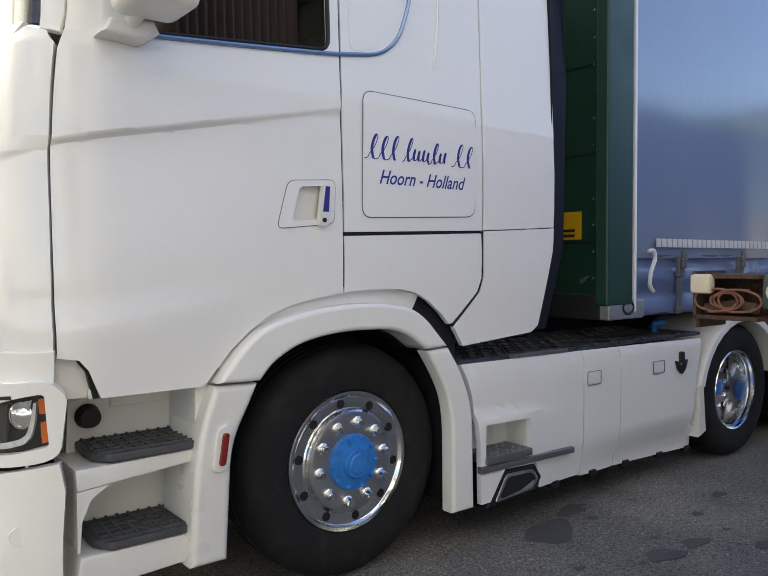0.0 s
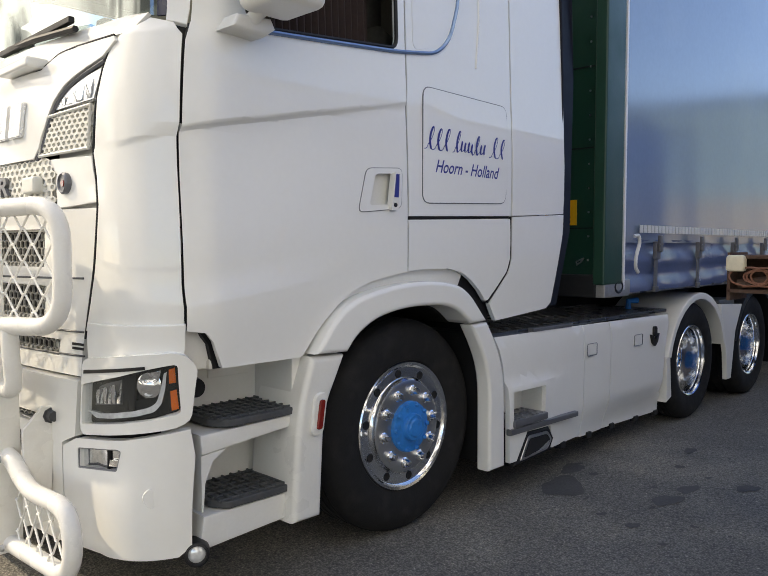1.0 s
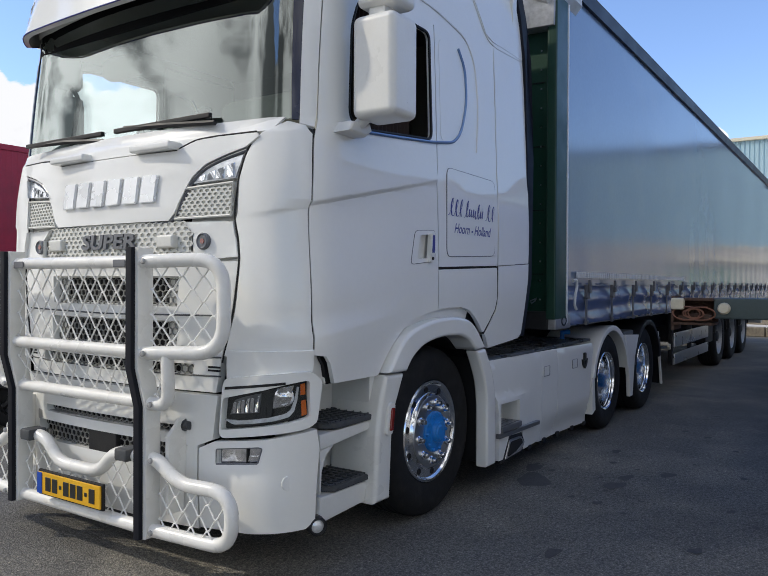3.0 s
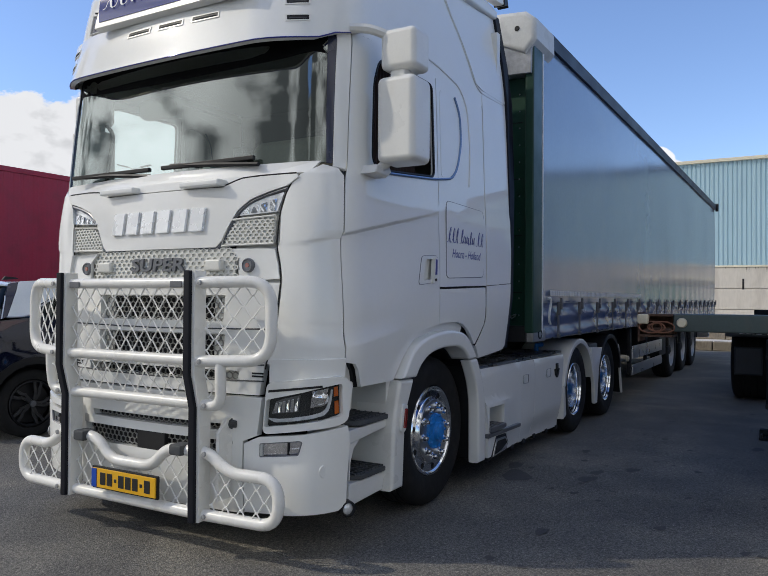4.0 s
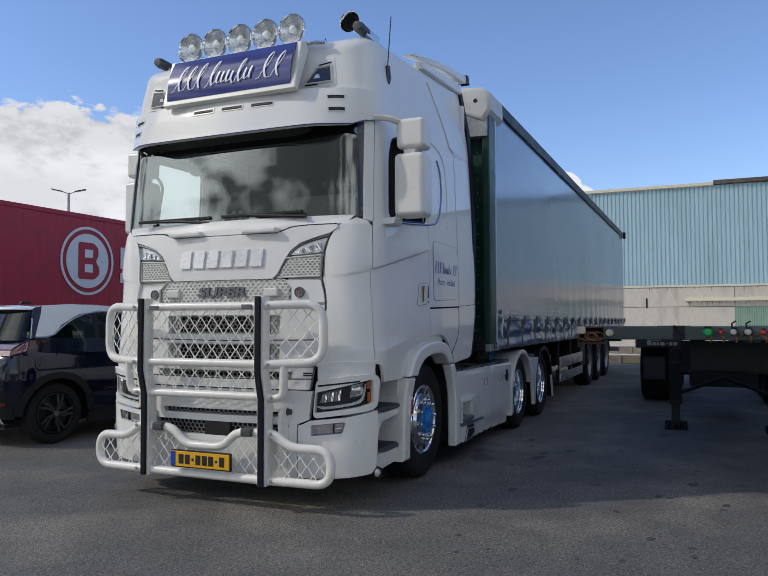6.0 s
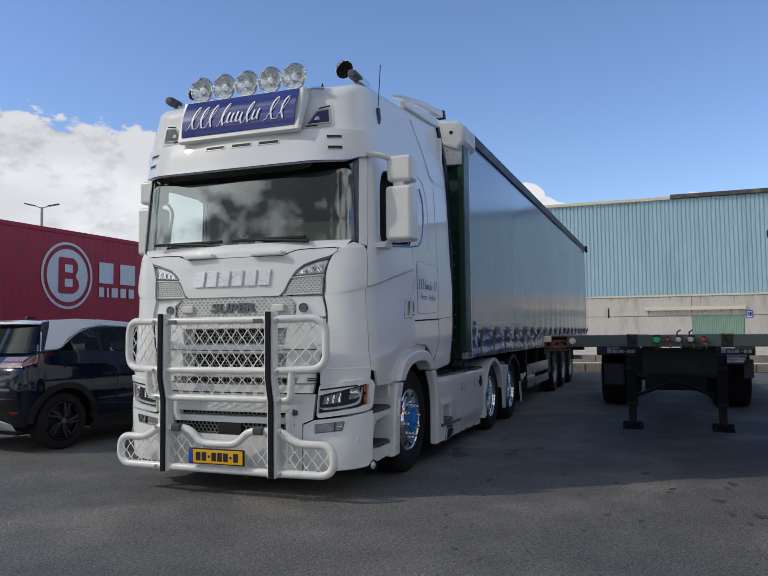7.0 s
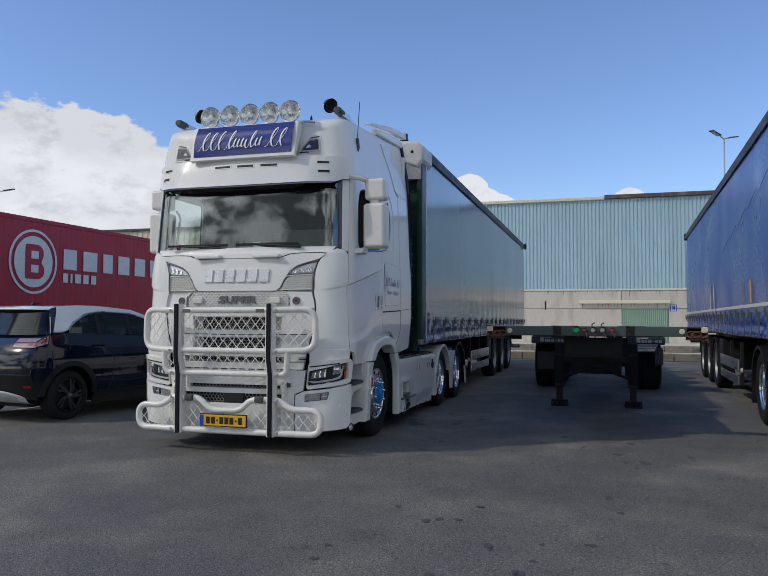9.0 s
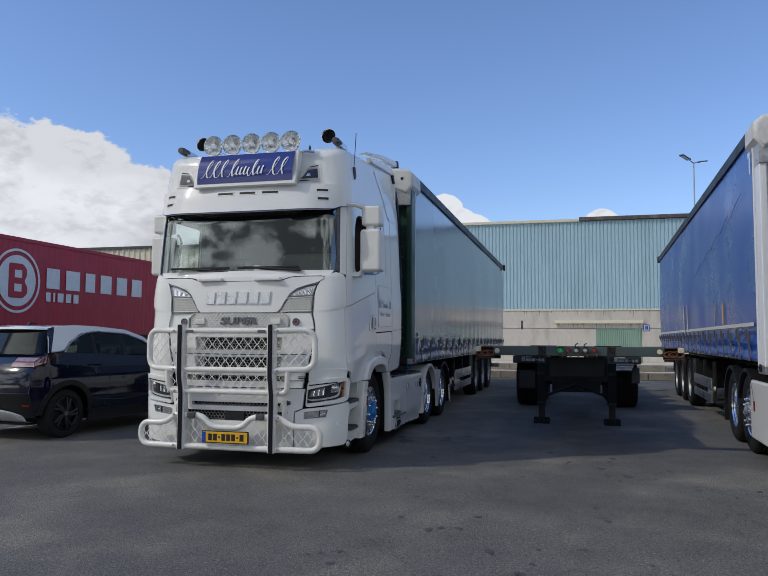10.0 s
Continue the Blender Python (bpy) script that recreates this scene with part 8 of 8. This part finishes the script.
    for ax in (0.0, 2.58):
        m = pose(ax, 0.03, 0.335) if not s else pose(ax, 2 * HW - 0.03, 0.335, 0, 0, 180)
        w = part_mesh("wheel", CAR_RIM, BLACK, car, m=m)
        part_mesh("tyre", CAR_TYRE, RUBBER, w)
        for k in range(5):
            for dd in (-0.02, 0.30):
                part_mesh("spoke", CAR_SPOKE, CAR_ALLOY, w, m=Matrix.Rotation(2 * math.pi * k / 5 + dd, 4, "Y"))
        part_mesh("wheel_cap", CAR_CAP, STRIP_GREY, w)


def rear_x(z):
    """Where the body side ends at the rear."""
    return lerp_table([(0.30, -0.46), (0.40, -0.50), (0.62, -0.58), (0.85, -0.56), (1.02, -0.47), (1.15, -0.32), (1.2, -0.30)], z)


def rear_row(z, arch=-0.13, out=0.0, narrow=0.0):
    x = rear_x(z) + 0.02
    return (x - out, z, car_half(x, z) + 0.014 + out - narrow, arch, 0)


def car_shell(rows, material, name, label="", span=(-1, 1)):
    """Crosswise strips: rows of (x, z, half width, arch of the middle in x, in z)."""
    bm = bmesh.new()
    n, grid = 26, []
    s0, s1 = math.asin(span[0]), math.asin(span[1])
    for x, z, hw, ax, az in rows:
        col = []
        for j in range(n + 1):
            t = math.sin(s0 + (s1 - s0) * j / n)
            k = max(0.0, 1 - abs(t) ** 2.6) ** 0.62
            col.append(bm.verts.new((x + ax * k, HW + hw * t, z + az * k)))
        grid.append(col)
    for a, b in zip(grid, grid[1:]):
        for j in range(n):
            bm.faces.new((a[j], a[j + 1], b[j + 1], b[j]))
    bmesh.ops.recalc_face_normals(bm, faces=bm.faces)
    if sum(f.normal.z + f.normal.x * (-1 if rows[0][0] < 0 else 1) for f in bm.faces) < 0:
        bmesh.ops.reverse_faces(bm, faces=bm.faces)
    return part(name, bm, material, car, label, 50)


car_shell([(-0.14, 1.485, 0.66, -0.08, 0.025), (0.0, 1.505, 0.66, -0.02, 0.03), (0.25, 1.52, 0.66, 0, 0.035), (0.8, 1.53, 0.665, 0, 0.04), (1.3, 1.49, 0.66, 0, 0.05), (1.6, 1.42, 0.66, 0.05, 0.04)], CAR_ROOF, "roof", "silver-white roof")
car_shell([(-0.33, 1.15, 0.80, -0.15, 0.0), (-0.25, 1.31, 0.73, -0.13, 0.0), (-0.17, 1.48, 0.66, -0.11, 0.01)], CAR_GLASS, "rear_window")
car_shell([(-0.18, 1.485, 0.66, -0.16, 0.01), (-0.19, 1.50, 0.655, -0.14, 0.02), (-0.12, 1.515, 0.645, -0.08, 0.03)], CAR_ROOF, "spoiler")
car_shell([rear_row(z) for z in (0.60, 0.72, 0.85, 0.94, 1.02, 1.09, 1.15, 1.165)], CAR_BLUE, "tailgate")
car_shell([(-0.30, 0.28, 0.74, -0.13, 0)] + [rear_row(z, -0.14, 0.008) for z in (0.31, 0.38, 0.46, 0.54, 0.60, 0.635)] + [rear_row(0.645, -0.13, -0.01)], BLACK, "rear_bumper")
car_shell([(-0.40, 0.235, 0.70, -0.16, 0.03), (-0.50, 0.26, 0.71, -0.17, 0.07), (-0.53, 0.31, 0.70, -0.165, 0.11), (-0.52, 0.325, 0.69, -0.15, 0.11)], SKID, "skid_plate", "silver skid plate")
car_shell([(1.6, 1.42, 0.66, 0.05, 0.04), (2.2, 1.0, 0.76, 0.1, 0.03)], CAR_GLASS, "windscreen")
car_shell([(2.2, 1.0, 0.78, 0.1, 0.03), (2.9, 0.93, 0.76, 0.12, 0.03), (3.25, 0.78, 0.70, 0.12, 0.0), (3.32, 0.5, 0.72, 0.12, 0), (3.25, 0.28, 0.7, 0.1, 0)], CAR_BLUE, "bonnet")
for span in ((-0.995, -0.56), (0.56, 0.995)):
    tail = car_shell([rear_row(0.985, -0.13, -0.004)] + [rear_row(z, -0.13, 0.010) for z in (0.99, 1.03, 1.07, 1.105)] + [rear_row(1.11, -0.13, -0.004)], TAIL_CLEAR, "tail_lamp", "clear tail lamp with red bands", span)
    for z in (1.045,):
        band = car_shell([rear_row(z, -0.13, 0.008), rear_row(z + 0.004, -0.13, 0.0145), rear_row(z + 0.010, -0.13, 0.0145), rear_row(z + 0.014, -0.13, 0.008)], RED_LENS, "lamp_band", "", span)
        band.parent = tail
car_shell([rear_row(0.455, -0.14, 0.006), rear_row(0.460, -0.14, 0.016), rear_row(0.485, -0.14, 0.016), rear_row(0.490, -0.14, 0.006)], RED_LENS, "rear_reflector", "", (-0.97, -0.86))
cpl = part("number_plate", box(-0.71, -0.68, 0.64, 1.16, 0.72, 0.83, 0.003), SIGN_WHITE, car)
part("plate_bar", bars_along([0.045] * 7, 0.017, 0.07, 0, lambda s, h, d: (-0.71 - d, 1.11 - s, 0.74 + h), 0.002), INK, cpl)
part("roof_aerial", prism([(0.06, 1.56), (0.24, 1.575), (0.20, 1.592), (0.09, 1.60)], HW - 0.015, HW + 0.015, "y", 0.004), BLACK, car)
part("car_interior", box(0.0, 1.9, 0.22, 1.58, 0.35, 0.92, 0.05), DARK, car)
for y in (0.52, 1.28):
    part("seat", prism([(0.85, 0.7), (1.0, 0.7), (0.90, 1.32), (0.78, 1.32)], y - 0.2, y + 0.2, "y", 0.04, 3), DARK, car)
part("steering_wheel", tube([(1.42 + 0.08 * math.sin(a), 1.28 + 0.18 * math.cos(a), 1.04 + 0.16 * math.sin(a)) for a in [2 * math.pi * k / 20 for k in range(20)]], 0.014, 6, True), BLACK, car)
part("dashboard", prism([(1.55, 0.8), (2.1, 0.8), (2.1, 1.0), (1.75, 1.06), (1.6, 1.03)], 0.2, 1.6, "y", 0.02), DARK, car)
part("underbody", box(-0.45, 3.1, 0.25, 1.55, 0.2, 0.5), DARK, car)

# ---- warehouse across the road ----
WX = 35.0
GATE = (-7.15, -4.75)
wh = thing("warehouse", "long warehouse with pale blue ribbed cladding over precast concrete", "building", kind="structure", m=pose(WX, 0, 0))
WY0, WY1 = -46.0, 14.0
BASE, EAVE = 3.02, 8.05
bm = bmesh.new()
prof = []
y = WY0
while y < WY1:
    prof += [(-0.04, y), (-0.04, y + 0.125), (0.0, y + 0.145), (0.0, y + 0.18), (-0.04, y + 0.20)]
    y += 0.20
lo = [bm.verts.new((p, q, BASE + 0.05)) for p, q in prof]
hi = [bm.verts.new((p, q, EAVE)) for p, q in prof]
for i in range(len(prof) - 1):
    bm.faces.new((lo[i], hi[i], hi[i + 1], lo[i + 1]))
part("cladding", bm, CLAD, wh, "pale blue ribbed metal cladding", smooth=10)
part("wall_core", box(0.08, 20, WY0, WY1, 0, EAVE - 0.05), CONCRETE, wh)
part("drip_rail", box(-0.10, 0.06, WY0, WY1, BASE - 0.02, BASE + 0.07, 0.01), BEIGE, wh)
part("eave", box(-0.18, 0.4, -3.9, WY1, EAVE - 0.02, EAVE + 0.14, 0.02), BEIGE, wh, "cream eave flashing")
part("eave_dark", box(-0.22, 0.4, WY0, -3.9, EAVE + 0.02, EAVE + 0.22, 0.02), EAVE_BROWN, wh, "darkened eave flashing")
part("roof", prism([(0.0, EAVE + 0.1), (20.0, EAVE + 0.1), (10.0, EAVE + 0.9)], WY0, WY1, "y"), CLAD, wh)
slab_mesh = {}
for k in range(10):
    a = WY0 + k * 6.0 - 0.75
    for z0, z1 in ((0.0, 1.0), (1.0, 2.0), (2.0, BASE - 0.02)):
        key = round(z1 - z0, 2)
        if key not in slab_mesh:
            slab_mesh[key] = mesh_of(box(-0.06, 0.08, 0.012, 5.988, 0.012, key - 0.012, 0.01, 1), "slab")
        b = a + 6.0
        if z0 < 2.0 and a < GATE[1] and b > GATE[0]:
            for p, q in ((a, GATE[0]), (GATE[1], b)):
                if q - p > 0.2:
                    part("concrete_slab", box(-0.06, 0.08, p + 0.012, q - 0.012, z0 + 0.012, z1 - 0.012, 0.01, 1), CONCRETE, wh)
            continue
        part_mesh("concrete_slab", slab_mesh[key], CONCRETE, wh, m=pose(0, a, z0))
bm = bmesh.new()
y = GATE[0] + 0.02
prof = []
while y < GATE[1] - 0.02:
    prof += [(0.0, y), (0.0, y + 0.05), (-0.025, y + 0.065), (-0.025, y + 0.085), (0.0, y + 0.10)]
    y += 0.10
lo = [bm.verts.new((p - 0.03, q, 0.02)) for p, q in prof]
hi = [bm.verts.new((p - 0.03, q, 2.32)) for p, q in prof]
for i in range(len(prof) - 1):
    bm.faces.new((lo[i], hi[i], hi[i + 1], lo[i + 1]))
gate = part("sliding_gate", bm, CLAD_GREEN, wh, "pale green ribbed sliding gate", smooth=10)
part("gate_track", box(-0.30, -0.06, -7.22, -2.50, 2.28, 2.46, 0.02), BEIGE, wh, "cream gate track cover")
sg = part("number_sign", box(-0.08, -0.06, -7.55, -7.22, 1.86, 2.22, 0.005), PLATE_BLUE, wh, "small blue sign with pale bars")
part("sign_field", box(-0.085, -0.078, -7.51, -7.26, 1.90, 2.18), SIGN_WHITE, sg)
part("sign_bar", bars_along([0.05, 0.10], 0.03, 0.2, 0, lambda s, h, d: (-0.086 - d, -7.30 - s, 1.94 + h), 0.003), PLATE_BLUE, sg)
streaks, rs = bmesh.new(), random.Random(71)
for k in range(150):
    y, top, w, n = rs.uniform(-18, 12), BASE - 0.02, rs.uniform(0.015, 0.07), rs.choice((0.06, 0.1, 0.16, 0.34))
    if rs.random() < 0.25:
        y, top = rs.uniform(-7.2, -2.5), 2.28
        x = -0.066 if y > GATE[1] else -0.062
    else:
        x = -0.066
    h = n * rs.uniform(0.6, 1.3)
    streaks.faces.new([streaks.verts.new((x, y + a * w, top - b * h)) for a, b in ((-0.5, 0.0), (-0.42, 0.4), (-0.2, 0.7), (-0.12, 1.0), (0.1, 0.92), (0.25, 0.5), (0.5, 0.0))])
part("rust_streaks", streaks, STREAK, wh, "brown run-off streaks under the drip rail")
part("wall_slot", box(-0.075, -0.055, -0.72, -0.64, 1.95, 2.45), DARK, wh)

# a pale hall far behind the container
HALL_TOP = 9.3
hall = thing("storage_hall", "far pale ribbed storage hall", "building", kind="structure", m=pose(50, 24, 0))
bm = bmesh.new()
prof = []
y = 0.0
while y < 40:
    prof += [(0.0, y), (0.0, y + 0.3), (-0.08, y + 0.36), (-0.08, y + 0.48), (0.0, y + 0.54)]
    y += 0.54
lo = [bm.verts.new((p, q, 0)) for p, q in prof]
hi = [bm.verts.new((p, q, HALL_TOP)) for p, q in prof]
for i in range(len(prof) - 1):
    bm.faces.new((lo[i], hi[i], hi[i + 1], lo[i + 1]))
part("cladding", bm, BEIGE, hall, smooth=10)
part("hall_body", box(0.1, 20, 0, 40, 0, HALL_TOP), BEIGE, hall)
part("eave", box(-0.2, 20.2, -0.2, 40.2, HALL_TOP, HALL_TOP + 0.22), STEP_GREY, hall)

# ---- kerb and far pavement ----
pave = part("pavement", box(19.5, 34.9, -46, 14, 0.0, 0.14), CONCRETE)
tagged(pave, "pale concrete apron before the warehouse", "pavement", kind="structure")
kerb = thing("kerb", "weathered concrete kerb blocks along the yard edge", "kerb", kind="structure", m=pose(19.2, 0, 0))
kb = mesh_of(box(0.0, 0.30, 0.01, 0.99, 0.0, 0.26, 0.02, 1), "kerb_block")
for k in range(44):
    part_mesh("kerb_block", kb, KERB, kerb, m=pose(random.uniform(-0.01, 0.01), -30 + k, random.uniform(-0.01, 0)))
kerb2 = thing("kerb", "second row of concrete kerb blocks", "kerb", kind="structure", m=pose(23.0, 0, 0))
for k in range(44):
    part_mesh("kerb_block", kb, KERB, kerb2, m=pose(random.uniform(-0.01, 0.01), -30 + k, 0.14 + random.uniform(-0.01, 0)))


# ---- lamp posts ----
def lamp_post(m, height, k, label):
    t = thing("street_lamp", label, "street lamp", "street lamps", m=m)
    bm = bmesh.new()
    add_lathe(bm, [(0.09, 0.0), (0.085, 0.6), (0.05, height), (0.0, height)], 12, Matrix.Rotation(radians(90), 4, "X"))
    bmesh.ops.recalc_face_normals(bm, faces=bm.faces)
    part("pole", bm, POST_GREY, t)
    for s in (-1, 1):
        part("lamp_arm", tube([(0, 0, height - 0.05), (0, s * 0.5 * k, height + 0.12 * k)], 0.03 * k, 8), POST_GREY, t)
        h = part("lamp_head", box(-0.13 * k, 0.13 * k, -0.36 * k, 0.36 * k, -0.03 * k, 0.03 * k, 0.02 * k, m=pose(0, s * 0.75 * k, height + 0.16 * k, s * 12)), STEP_GREY, t)
        part("lamp_lens", box(-0.10 * k, 0.10 * k, -0.28 * k, 0.28 * k, -0.045 * k, -0.028 * k, 0.004, m=pose(0, s * 0.75 * k, height + 0.16 * k, s * 12)), LAMP_LENS, h)
    return t


lamp_post(pose(17.46, 20.5, 0, 0, 0, 30), 6.65, 0.62, "tall grey twin-head street lamp behind the container")
lamp_post(pose(56.0, -13.2, 0, 0, 0, 50), 15.9, 1.6, "tall grey twin-head street lamp behind the warehouse")

# ---- stains and worn paint on the asphalt ----
def blot(x, y, rx, ry, seed):
    rng = random.Random(seed)
    n = 22
    ph = [rng.uniform(0, 6.3) for _ in range(3)]
    pts = []
    for k in range(n):
        a = 2 * math.pi * k / n
        r = 1 + 0.18 * math.sin(2 * a + ph[0]) + 0.13 * math.sin(3 * a + ph[1]) + 0.09 * math.sin(5 * a + ph[2])
        pts.append((x + rx * r * math.cos(a), y + ry * r * math.sin(a)))
    return pts


SPOTS = [(0.97, -3.82, 0.06), (1.68, -3.98, 0.06), (0.56, -4.07, 0.06), (0.30, -3.98, 0.03), (-0.96, -3.72, 0.04), (1.95, -3.26, 0.05), (2.05, -3.62, 0.03), (4.60, -2.91, 0.07), (0.53, -3.89, 0.03), (0.24, -3.04, 0.03), (1.64, -2.54, 0.04), (1.41, -3.02, 0.03),
         (2.63, -1.84, 0.08), (1.20, -1.94, 0.05), (2.78, -1.20, 0.08), (2.45, -1.33, 0.14), (2.88, -1.85, 0.06), (3.12, -2.08, 0.06), (3.66, -1.56, 0.05), (3.26, -1.65, 0.03)]
rng = random.Random(4)
stains = bmesh.new()
for k, (x, y, r) in enumerate(SPOTS):
    stains.faces.new([stains.verts.new((px, py, 0.004)) for px, py in blot(x, y, r * 1.25, r * 0.8, k)])
    for _ in range(3):
        a, d, q = rng.uniform(0, 6.3), r * rng.uniform(1.5, 3.5), r * rng.uniform(0.1, 0.25)
        stains.faces.new([stains.verts.new((px, py, 0.004)) for px, py in blot(x + d * math.cos(a), y + d * math.sin(a), q, q * 0.7, k + 50)])
for k in range(150):
    x, y, r = rng.uniform(-7, 7), rng.uniform(-5.2, -1.7), rng.uniform(0.008, 0.03)
    stains.faces.new([stains.verts.new((px, py, 0.004)) for px, py in blot(x, y, r * rng.uniform(0.8, 1.8), r, k + 90)])
st = part("oil_stains", stains, STAIN)
tagged(st, "scattered dark oil spots on the asphalt", "oil stain", kind="stuff")
ln = thing("road_marking", "worn white parking line on the asphalt", "road marking", kind="structure", m=pose(1.2, 4.2, 0))
bm = bmesh.new()
bm.faces.new([bm.verts.new(p) for p in ((-6, 0.95, 0.005), (5.0, 0.2, 0.005), (5.0, 0.32, 0.005), (-6, 1.07, 0.005))])
part("paint_line", bm, LINE_WHITE, ln)
